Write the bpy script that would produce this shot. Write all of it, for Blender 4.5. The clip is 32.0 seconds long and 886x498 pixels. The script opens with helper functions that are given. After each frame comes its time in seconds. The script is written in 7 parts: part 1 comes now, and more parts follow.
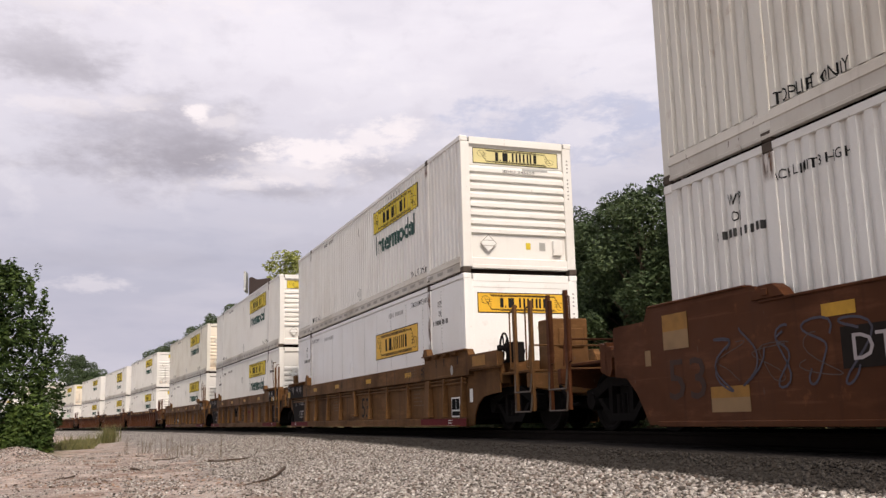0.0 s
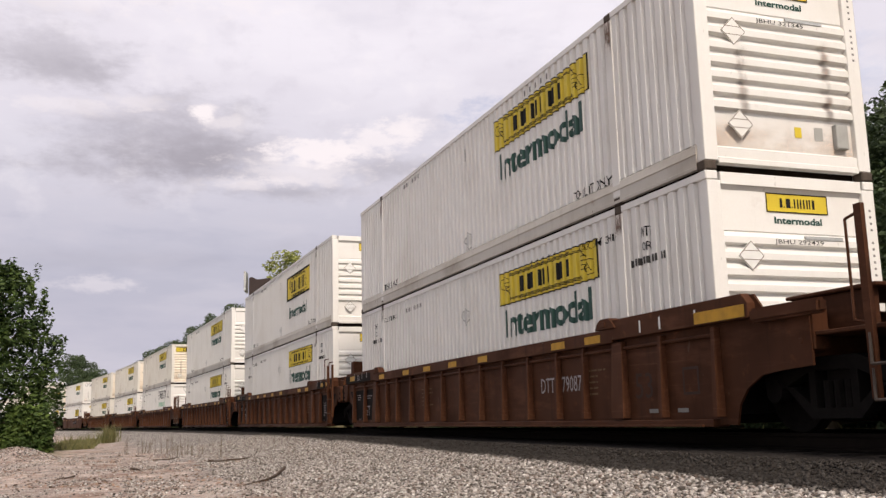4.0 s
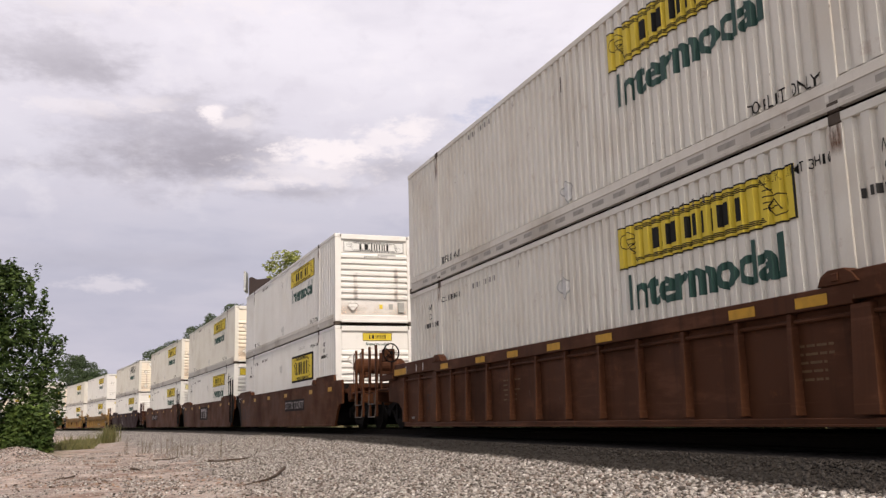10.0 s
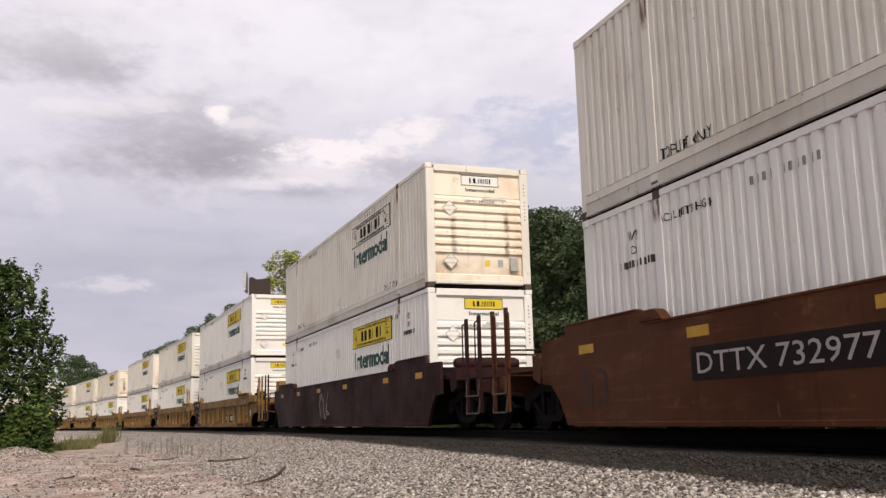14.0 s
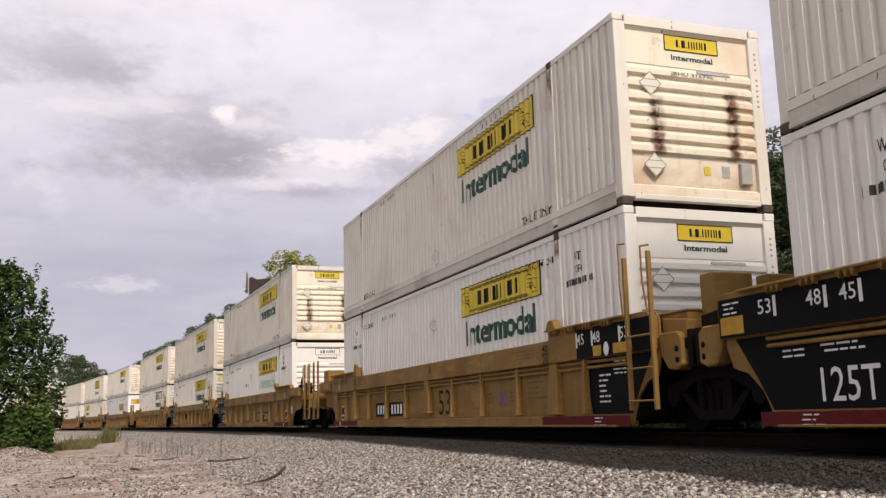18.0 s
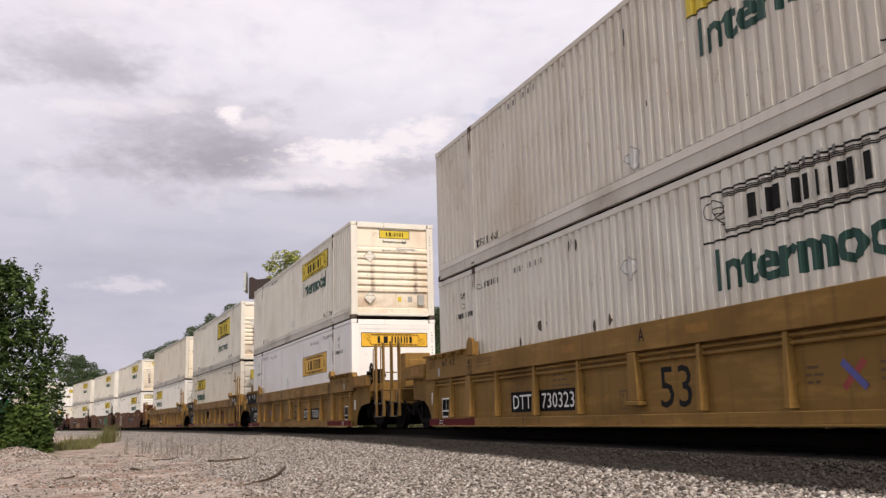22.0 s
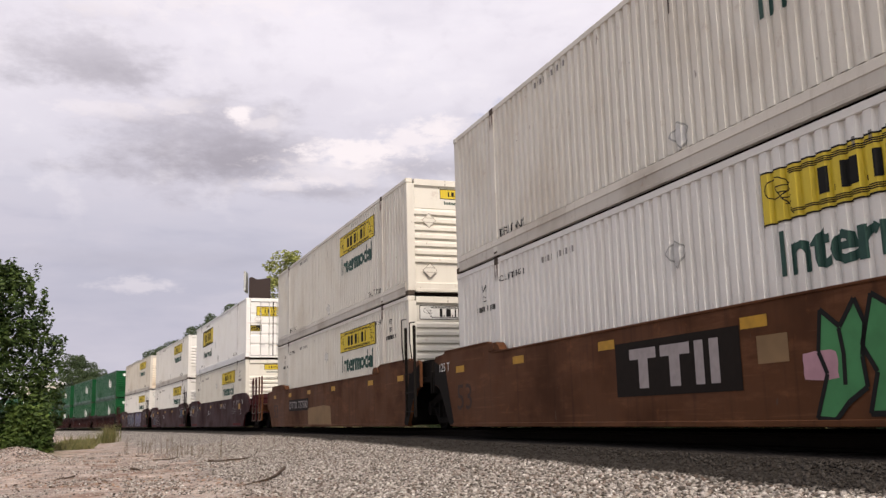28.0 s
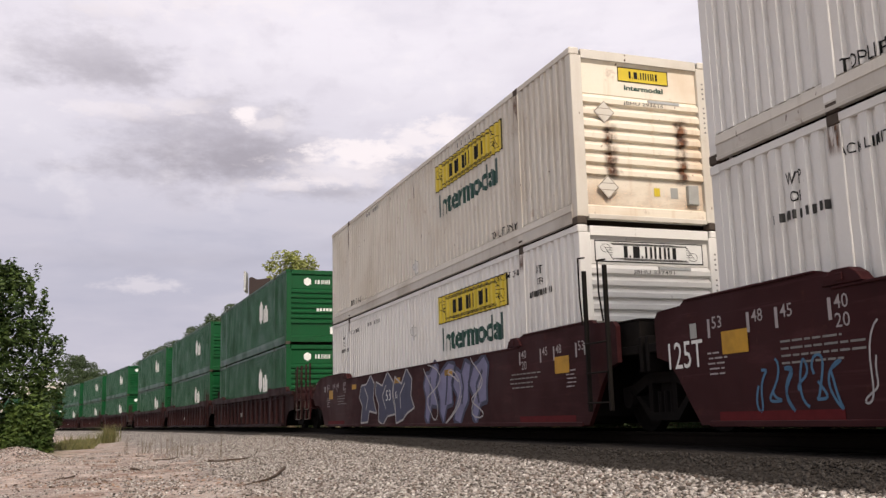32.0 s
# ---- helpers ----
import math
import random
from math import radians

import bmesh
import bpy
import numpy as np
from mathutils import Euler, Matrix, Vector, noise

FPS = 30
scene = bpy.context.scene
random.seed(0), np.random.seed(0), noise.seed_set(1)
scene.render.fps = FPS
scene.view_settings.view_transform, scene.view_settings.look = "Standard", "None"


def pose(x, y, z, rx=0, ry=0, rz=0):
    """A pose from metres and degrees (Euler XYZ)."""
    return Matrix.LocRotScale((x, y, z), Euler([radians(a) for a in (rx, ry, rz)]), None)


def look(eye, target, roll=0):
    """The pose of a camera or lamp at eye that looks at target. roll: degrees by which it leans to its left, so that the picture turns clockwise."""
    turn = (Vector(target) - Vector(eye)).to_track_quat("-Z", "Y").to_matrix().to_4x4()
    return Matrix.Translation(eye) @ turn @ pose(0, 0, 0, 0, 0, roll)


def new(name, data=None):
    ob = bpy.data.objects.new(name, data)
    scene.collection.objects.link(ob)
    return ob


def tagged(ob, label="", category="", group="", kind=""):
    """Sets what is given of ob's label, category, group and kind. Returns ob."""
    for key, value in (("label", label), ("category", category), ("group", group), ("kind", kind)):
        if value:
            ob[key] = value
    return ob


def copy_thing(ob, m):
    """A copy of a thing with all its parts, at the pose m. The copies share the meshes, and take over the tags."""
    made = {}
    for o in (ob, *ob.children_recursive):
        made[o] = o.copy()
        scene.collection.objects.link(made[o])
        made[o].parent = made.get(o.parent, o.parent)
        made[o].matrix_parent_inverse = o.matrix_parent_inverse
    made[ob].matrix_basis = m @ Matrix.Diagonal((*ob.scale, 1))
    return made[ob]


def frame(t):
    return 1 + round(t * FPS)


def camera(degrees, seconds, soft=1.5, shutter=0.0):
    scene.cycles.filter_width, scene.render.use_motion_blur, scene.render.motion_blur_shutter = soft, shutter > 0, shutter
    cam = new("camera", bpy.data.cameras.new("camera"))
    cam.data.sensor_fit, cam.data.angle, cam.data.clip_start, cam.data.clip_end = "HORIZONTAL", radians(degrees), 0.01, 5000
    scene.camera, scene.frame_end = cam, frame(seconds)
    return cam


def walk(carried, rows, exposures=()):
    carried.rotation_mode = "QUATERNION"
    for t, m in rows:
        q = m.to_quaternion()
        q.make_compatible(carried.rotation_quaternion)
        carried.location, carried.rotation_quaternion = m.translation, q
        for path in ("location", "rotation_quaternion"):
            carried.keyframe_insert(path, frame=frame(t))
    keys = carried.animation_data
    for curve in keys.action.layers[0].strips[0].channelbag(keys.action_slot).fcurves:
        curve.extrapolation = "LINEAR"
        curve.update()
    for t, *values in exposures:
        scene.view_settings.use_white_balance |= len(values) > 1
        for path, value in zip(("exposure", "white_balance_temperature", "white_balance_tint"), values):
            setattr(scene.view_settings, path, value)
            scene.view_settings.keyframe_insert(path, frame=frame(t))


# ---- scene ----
# Metres; z = 0 is the top of the rails. The track runs away along +y and bends gently to -x.
EYE = (0.0, 0.0, 0.27)
cam = camera(50.4, 32.0, soft=1.4)
STILL = pose(*EYE, 100.15, 1.44, -18.62)
walk(cam, [(0.0, STILL), (32.0, STILL)],
     exposures=[(0.0, 0.0, 6650, 14), (24.6, 0.0, 6650, 14), (25.8, -0.4, 6450, 17), (26.4, -0.72, 6320, 19), (26.95, -0.66, 6360, 18), (27.25, -0.12, 6570, 15), (27.7, 0.0, 6650, 14), (32.0, 0.0, 6650, 14)])

# ---------------------------------------------------------------- light
SUN_TO = Vector((-0.015, -0.70, 0.71)).normalized()
world = bpy.data.worlds.new("world")
scene.world = world
world.use_nodes = True
wn = world.node_tree.nodes
sky = wn.new("ShaderNodeTexSky")
sky.sky_type = "NISHITA"
sky.sun_disc = False
sky.sun_elevation = math.asin(SUN_TO.z)
sky.sun_rotation = math.atan2(SUN_TO.x, SUN_TO.y)
sky.air_density, sky.dust_density, sky.ozone_density = 1.0, 3.0, 1.0
wn["Background"].inputs["Strength"].default_value = 0.15
pale = wn.new("ShaderNodeHueSaturation")       # cloud over most of the sky takes out its blue
pale.inputs["Saturation"].default_value = 0.35
world.node_tree.links.new(sky.outputs["Color"], pale.inputs["Color"])
world.node_tree.links.new(pale.outputs["Color"], wn["Background"].inputs["Color"])
sun = new("sun", bpy.data.lights.new("sun", "SUN"))
sun.data.energy, sun.data.angle, sun.data.color = 2.95, radians(8.0), (1.0, 0.885, 0.73)
sun.matrix_world = look(SUN_TO * 50, (0, 0, 0))

# ---------------------------------------------------------------- the track's line
BEND = 0.00127            # curvature beyond y = 0
TRACK_X = 8.0


def line(s, off=0.0):
    """Place (x, y) and heading on the track's line, s metres along, off metres to its right."""
    u = max(s, 0.0)
    w = min(u, 700.0)
    th = BEND * w
    x = TRACK_X - (1 - math.cos(th)) / BEND - (u - w) * math.sin(th)
    y = math.sin(th) / BEND + (u - w) * math.cos(th) + min(s, 0.0)
    return x + off * math.cos(th), y + off * math.sin(th), th


def gone(t):
    """How far the train has moved by t."""
    return 17.786 * t + 0.00234 * (t - 16) ** 2 - 0.00002 * (t - 16) ** 3


# ---------------------------------------------------------------- mesh helpers
class Mesh:
    """Collects boxes, prisms, tubes and sheets into one mesh."""

    def __init__(self):
        self.v, self.f = [], []

    def add(self, verts, faces):
        n = len(self.v)
        self.v += [tuple(p) for p in verts]
        self.f += [tuple(n + i for i in q) for q in faces]
        return self

    def box(self, x0, x1, y0, y1, z0, z1):
        return self.add([(x0, y0, z0), (x1, y0, z0), (x1, y1, z0), (x0, y1, z0), (x0, y0, z1), (x1, y0, z1), (x1, y1, z1), (x0, y1, z1)],
                        [(3, 2, 1, 0), (4, 5, 6, 7), (0, 1, 5, 4), (1, 2, 6, 5), (2, 3, 7, 6), (3, 0, 4, 7)])

    def slab(self, outline, axis, a, b):
        """A prism over an outline in the two axes other than axis (in x, y, z order), from a to b."""
        n = len(outline)

        def at(p, c):
            q = list(p)
            q.insert(axis, c)
            return q
        area = sum(outline[i - 1][0] * outline[i][1] - outline[i][0] * outline[i - 1][1] for i in range(n))
        flip = (area > 0) == (axis != 1)
        ring = list(range(n)) if flip else list(range(n))[::-1]
        faces = [tuple(ring[::-1]), tuple(n + i for i in ring)]
        for k in range(n):
            i, j = ring[k], ring[(k + 1) % n]
            faces.append((i, j, n + j, n + i))
        return self.add([at(p, a) for p in outline] + [at(p, b) for p in outline], faces)

    def tube(self, p, q, r, n=8, r2=None):
        p, q = Vector(p), Vector(q)
        r2 = r if r2 is None else r2
        m = (q - p).to_track_quat("Z", "Y").to_matrix()
        ring = [m @ Vector((math.cos(2 * math.pi * k / n), math.sin(2 * math.pi * k / n), 0)) for k in range(n)]
        return self.add([p + c * r for c in ring] + [q + c * r2 for c in ring],
                        [(k, (k + 1) % n, n + (k + 1) % n, n + k) for k in range(n)] + [tuple(range(n))[::-1], tuple(range(n, 2 * n))])

    def rod(self, points, r, n=6):
        for a, b in zip(points, points[1:]):
            self.tube(a, b, r, n)
        return self

    def turned(self, profile, centre, axis=0, n=24):
        """A solid of revolution about an axis: profile of (along, radius)."""
        vs, fs = [], []
        for a, r in profile:
            for k in range(n):
                c, s = r * math.cos(2 * math.pi * k / n), r * math.sin(2 * math.pi * k / n)
                q = [c, s]
                q.insert(axis, a)
                vs.append((q[0] + centre[0], q[1] + centre[1], q[2] + centre[2]))
        m = len(profile)
        for i in range(m - 1):
            for k in range(n):
                a, b = i * n + k, i * n + (k + 1) % n
                fs.append((a, b, b + n, a + n) if axis != 1 else (a, a + n, b + n, b))
        fs.append(tuple(range(n))[::-1] if axis != 1 else tuple(range(n)))
        fs.append(tuple(range((m - 1) * n, m * n)) if axis != 1 else tuple(range((m - 1) * n, m * n))[::-1])
        return self.add(vs, fs)

    def done(self, name, smooth=False):
        me = bpy.data.meshes.new(name)
        me.from_pydata(self.v, [], self.f)
        if smooth:
            me.shade_smooth()
        me.update()
        return me


def bevelled(me, width=0.012, segments=1):
    """Rounds a mesh's sharp edges."""
    bm = bmesh.new()
    bm.from_mesh(me)
    edges = [e for e in bm.edges if len(e.link_faces) == 2 and e.calc_face_angle(0) > 0.6]
    bmesh.ops.bevel(bm, geom=edges, offset=width, segments=segments, affect="EDGES", clamp_overlap=True)
    bm.to_mesh(me)
    bm.free()
    return me


def part(name, me, mat, parent, label="", at=None):
    """Links a mesh as one part under a thing or a part."""
    if isinstance(me, Mesh):
        me = me.done(name)
    ob = new(name, me)
    if mat and not me.materials:
        me.materials.append(mat)
    ob.parent = parent
    if at is not None:
        ob.matrix_basis = at
    return tagged(ob, label)


# ---------------------------------------------------------------- materials
class Nodes:
    """Short hand for building node materials."""

    def __init__(self, name):
        self.mat = bpy.data.materials.new(name)
        self.mat.use_nodes = True
        self.t = self.mat.node_tree
        self.bsdf = self.t.nodes["Principled BSDF"]

    def put(self, sock, value):
        if isinstance(value, bpy.types.NodeSocket):
            self.t.links.new(value, sock)
        elif value is not None:
            if isinstance(value, (tuple, list)) and len(value) == 3 and sock.type == "RGBA":
                value = (*value, 1)
            sock.default_value = value

    def coord(self, kind="Object"):
        return self.t.nodes.new("ShaderNodeTexCoord").outputs[kind]

    def scaled(self, vec, x, y, z):
        n = self.t.nodes.new("ShaderNodeMapping")
        self.put(n.inputs["Vector"], vec)
        n.inputs["Scale"].default_value = (x, y, z)
        return n.outputs[0]

    def noise(self, vec, scale, detail=3, rough=0.55, out="Fac"):
        n = self.t.nodes.new("ShaderNodeTexNoise")
        self.put(n.inputs["Vector"], vec)
        n.inputs["Scale"].default_value, n.inputs["Detail"].default_value, n.inputs["Roughness"].default_value = scale, detail, rough
        return n.outputs[out]

    def voronoi(self, vec, scale, out="Distance", feature="F1"):
        n = self.t.nodes.new("ShaderNodeTexVoronoi")
        n.feature = feature
        self.put(n.inputs["Vector"], vec)
        n.inputs["Scale"].default_value = scale
        return n.outputs[out]

    def math(self, op, a, b=0.0, c=None, clamp=False):
        n = self.t.nodes.new("ShaderNodeMath")
        n.operation, n.use_clamp = op, clamp
        self.put(n.inputs[0], a)
        self.put(n.inputs[1], b)
        if c is not None:
            self.put(n.inputs[2], c)
        return n.outputs[0]

    def ramp(self, fac, lo, hi, a=0.0, b=1.0):
        n = self.t.nodes.new("ShaderNodeMapRange")
        n.interpolation_type = "SMOOTHSTEP"
        for k, v in zip(range(5), (fac, lo, hi, a, b)):
            self.put(n.inputs[k], v)
        return n.outputs[0]

    def mix(self, fac, a, b, kind="MIX"):
        n = self.t.nodes.new("ShaderNodeMix")
        n.data_type, n.blend_type = "RGBA", kind
        self.put(n.inputs["Factor"], fac)
        self.put(n.inputs[6], a)
        self.put(n.inputs[7], b)
        return n.outputs[2]

    def split(self, vec):
        n = self.t.nodes.new("ShaderNodeSeparateXYZ")
        self.put(n.inputs[0], vec)
        return n.outputs

    def random(self):
        return self.t.nodes.new("ShaderNodeObjectInfo").outputs["Random"]

    def island(self):
        return self.t.nodes.new("ShaderNodeNewGeometry").outputs["Random Per Island"]

    def bump(self, height, strength=0.3, distance=0.01):
        n = self.t.nodes.new("ShaderNodeBump")
        n.inputs["Strength"].default_value, n.inputs["Distance"].default_value = strength, distance
        self.put(n.inputs["Height"], height)
        self.put(self.bsdf.inputs["Normal"], n.outputs[0])

    def finish(self, color, rough=0.6, metal=0.0, spec=None):
        self.put(self.bsdf.inputs["Base Color"], color)
        self.put(self.bsdf.inputs["Roughness"], rough)
        self.put(self.bsdf.inputs["Metallic"], metal)
        if spec is not None:
            self.put(self.bsdf.inputs["Specular IOR Level"], spec)
        return self.mat


def paint(name, color, dirt=(0.16, 0.11, 0.07), much=0.35, rust=0.0, rough=0.5, streak=0.5, spec=0.35, scuff=0.0):
    """Weathered paint on steel: blotchy grime, dirt run down in streaks, spots of rust."""
    n = Nodes(name)
    co = n.coord()
    big = n.noise(co, 0.7, 4)
    run = n.noise(n.scaled(co, 6.0, 6.0, 0.35), 1.0, 4, 0.6)
    fine = n.noise(co, 35.0, 2)
    rnd = n.random()
    tone = n.mix(n.ramp(rnd, 0, 1, 0.0, 0.25), color, tuple(0.8 * c for c in color))
    if scuff:
        worn = n.noise(n.scaled(co, 1.0, 0.45, 2.2), 1.3, 6, 0.7)
        tone = n.mix(n.math("MULTIPLY", n.ramp(worn, 0.50, 0.68), scuff), tone, tuple(min(1.0, 1.9 * c + 0.008) for c in color))
        scrape = n.noise(n.scaled(co, 3.0, 0.5, 16.0), 1.0, 4, 0.6)
        tone = n.mix(n.math("MULTIPLY", n.ramp(scrape, 0.60, 0.72), scuff), tone, tuple(1.6 * c + 0.01 for c in color))
    tone = n.mix(n.math("MULTIPLY", n.ramp(big, 0.45, 0.72), much), tone, dirt)
    tone = n.mix(n.math("MULTIPLY", n.ramp(run, 0.52, 0.75), much * streak), tone, dirt)
    if rust:
        spots = n.math("MULTIPLY", n.ramp(n.noise(co, 3.0, 5, 0.7), 0.6, 0.72), rust)
        tone = n.mix(spots, tone, (0.20, 0.075, 0.03))
        specks = n.ramp(n.noise(n.scaled(co, 9.0, 9.0, 3.5), 1.0, 2, 0.5), 0.735, 0.76)
        tone = n.mix(n.math("MULTIPLY", specks, min(1.0, 2.5 * rust)), tone, (0.09, 0.05, 0.035))
    tone = n.mix(n.math("MULTIPLY", fine, 0.12), tone, dirt)
    n.bump(fine, 0.08, 0.004)
    return n.finish(tone, n.ramp(big, 0.3, 0.8, rough - 0.08, rough + 0.2), 0.0, spec)


def plain(name, color, rough=0.6, metal=0.0, vary=0.25, scale=8.0, spec=0.3):
    n = Nodes(name)
    co = n.coord()
    a = n.noise(co, scale, 4)
    tone = n.mix(n.math("MULTIPLY", n.ramp(a, 0.35, 0.75), vary), color, tuple(0.4 * c for c in color))
    n.bump(n.noise(co, scale * 6, 2), 0.1, 0.004)
    return n.finish(tone, rough, metal, spec)


M = {}
M["white"] = paint("white_container_paint", (0.725, 0.713, 0.685), (0.34, 0.28, 0.21), 0.13, 0.08, 0.45)
M["cream"] = paint("cream_container_paint", (0.67, 0.648, 0.588), (0.34, 0.26, 0.18), 0.20, 0.25, 0.5)
M["grime"] = paint("grimy_container_paint", (0.62, 0.585, 0.52), (0.30, 0.22, 0.14), 0.26, 0.40, 0.55)
M["smooth"] = paint("smooth_white_panel", (0.79, 0.785, 0.775), (0.35, 0.27, 0.18), 0.08, 0.12, 0.35)
M["green"] = paint("green_container_paint", (0.004, 0.066, 0.020), (0.012, 0.034, 0.016), 0.35, 0.06, 0.4, 0.5, 0.18)
M["yellow"] = paint("yellow_car_paint", (0.232, 0.133, 0.039), (0.085, 0.050, 0.025), 0.42, 0.35, 0.6, 0.9, 0.1, 0.35)
M["tan"] = paint("sooty_yellow_car_paint", (0.120, 0.058, 0.021), (0.033, 0.018, 0.0115), 0.62, 0.5, 0.65, 0.9, 0.1, 0.5)
M["brown"] = paint("brown_car_paint", (0.070, 0.0265, 0.0125), (0.023, 0.0105, 0.0065), 0.55, 0.35, 0.65, 0.8, 0.1, 0.5)
M["rust"] = paint("rusty_brown_car_paint", (0.076, 0.027, 0.0105), (0.030, 0.012, 0.007), 0.5, 0.4, 0.65, 0.8, 0.1, 0.5)
M["russet"] = paint("orange_rusty_car_paint", (0.100, 0.040, 0.017), (0.034, 0.015, 0.009), 0.6, 0.4, 0.65, 0.8, 0.1, 0.5)
M["maroon"] = paint("maroon_car_paint", (0.036, 0.008, 0.009), (0.015, 0.007, 0.007), 0.4, 0.1, 0.6, 0.7, 0.1, 0.5)
M["dark"] = paint("dark_maroon_car_paint", (0.028, 0.010, 0.010), (0.012, 0.008, 0.007), 0.5, 0.15, 0.65, 0.7, 0.1, 0.5)
M["black"] = plain("black_enamel", (0.007, 0.007, 0.008), 0.7, 0, 0.25, 8.0, 0.06)
# greasy steel; its near-black also carries shade under and between the cars
M["greaseshade"] = plain("greasy_shaded_steel", (0.010, 0.0085, 0.008), 0.85, 0.0, 0.5, 8.0, 0.06)
M["letter"] = plain("black_lettering", (0.017, 0.017, 0.017), 0.7, 0, 0.25, 8.0, 0.08)
M["chalk"] = plain("white_lettering", (0.70, 0.70, 0.68), 0.6, 0, 0.15)
M["sign"] = plain("yellow_sign_vinyl", (0.60, 0.455, 0.032), 0.5, 0, 0.2, 3.0)
M["gold"] = plain("gold_sign_vinyl", (0.70, 0.40, 0.03), 0.45, 0, 0.15, 3.0)
M["pine"] = plain("dark_green_lettering", (0.012, 0.055, 0.042), 0.5, 0, 0.2)
M["redmark"] = plain("dull_red_paint", (0.10, 0.012, 0.014), 0.7, 0, 0.3, 8.0, 0.1)
M["reflector"] = plain("amber_reflector", (0.47, 0.25, 0.015), 0.5, 0, 0.45, 6.0)
M["faintletter"] = plain("worn_grey_lettering", (0.20, 0.19, 0.18), 0.6, 0, 0.4)
M["grey"] = plain("grey_sticker", (0.33, 0.33, 0.31), 0.6, 0, 0.2)
M["galv"] = plain("galvanised_steel", (0.48, 0.48, 0.46), 0.4, 0.6, 0.3)
# rails and ties near-black: shade beneath the train goes into their tone
M["rail"] = plain("worn_shaded_rail_steel", (0.012, 0.009, 0.0075), 0.8, 0.0, 0.5, 8.0, 0.06)
M["tie"] = plain("creosoted_shaded_timber", (0.009, 0.0075, 0.0065), 0.95, 0, 0.5, 5.0, 0.05)
M["bark"] = plain("grey_brown_bark", (0.10, 0.075, 0.05), 0.9, 0, 0.5, 6.0)
M["blue"] = plain("navy_spray_paint", (0.045, 0.050, 0.095), 0.6, 0, 0.4, 3.0)
M["lilac"] = plain("lilac_spray_paint", (0.18, 0.175, 0.29), 0.6, 0, 0.4, 3.0)
M["spraygreen"] = plain("green_spray_paint", (0.05, 0.22, 0.08), 0.6, 0, 0.4, 3.0)
M["patch"] = plain("tan_paint_patch", (0.25, 0.155, 0.075), 0.7, 0, 0.5, 1.2)
M["pinkspray"] = plain("pink_spray_paint", (0.45, 0.25, 0.30), 0.6, 0, 0.4, 3.0)
M["dry"] = plain("dead_wood", (0.07, 0.045, 0.03), 0.85, 0, 0.4, 9.0)


def leafy(name, a, b, c):
    n = Nodes(name)
    r = n.island()
    co = n.coord()
    tone = n.mix(r, a, b)
    tone = n.mix(n.ramp(n.noise(co, 0.55, 3), 0.42, 0.66), tone, c)
    tone = n.mix(n.ramp(n.noise(co, 1.7, 3), 0.56, 0.72), tone, tuple(1.25 * q for q in b))
    m = n.finish(tone, 0.6, 0, 0.25)
    n.put(n.bsdf.inputs["Transmission Weight"], 0.0)
    n.put(n.bsdf.inputs["Subsurface Weight"], 0.0)
    return m


M["leaf"] = leafy("bush_leaves", (0.018, 0.038, 0.008), (0.068, 0.104, 0.022), (0.014, 0.030, 0.007))
M["young_leaf"] = leafy("young_bush_leaves", (0.028, 0.056, 0.011), (0.092, 0.135, 0.030), (0.032, 0.062, 0.013))
M["wood_leaf"] = leafy("woodland_leaves", (0.026, 0.046, 0.020), (0.085, 0.115, 0.048), (0.040, 0.064, 0.026))
M["pale_leaf"] = leafy("pale_green_leaves", (0.15, 0.18, 0.05), (0.30, 0.31, 0.09), (0.22, 0.24, 0.07))
M["grass"] = leafy("dry_grass", (0.075, 0.090, 0.030), (0.175, 0.160, 0.065), (0.13, 0.115, 0.05))
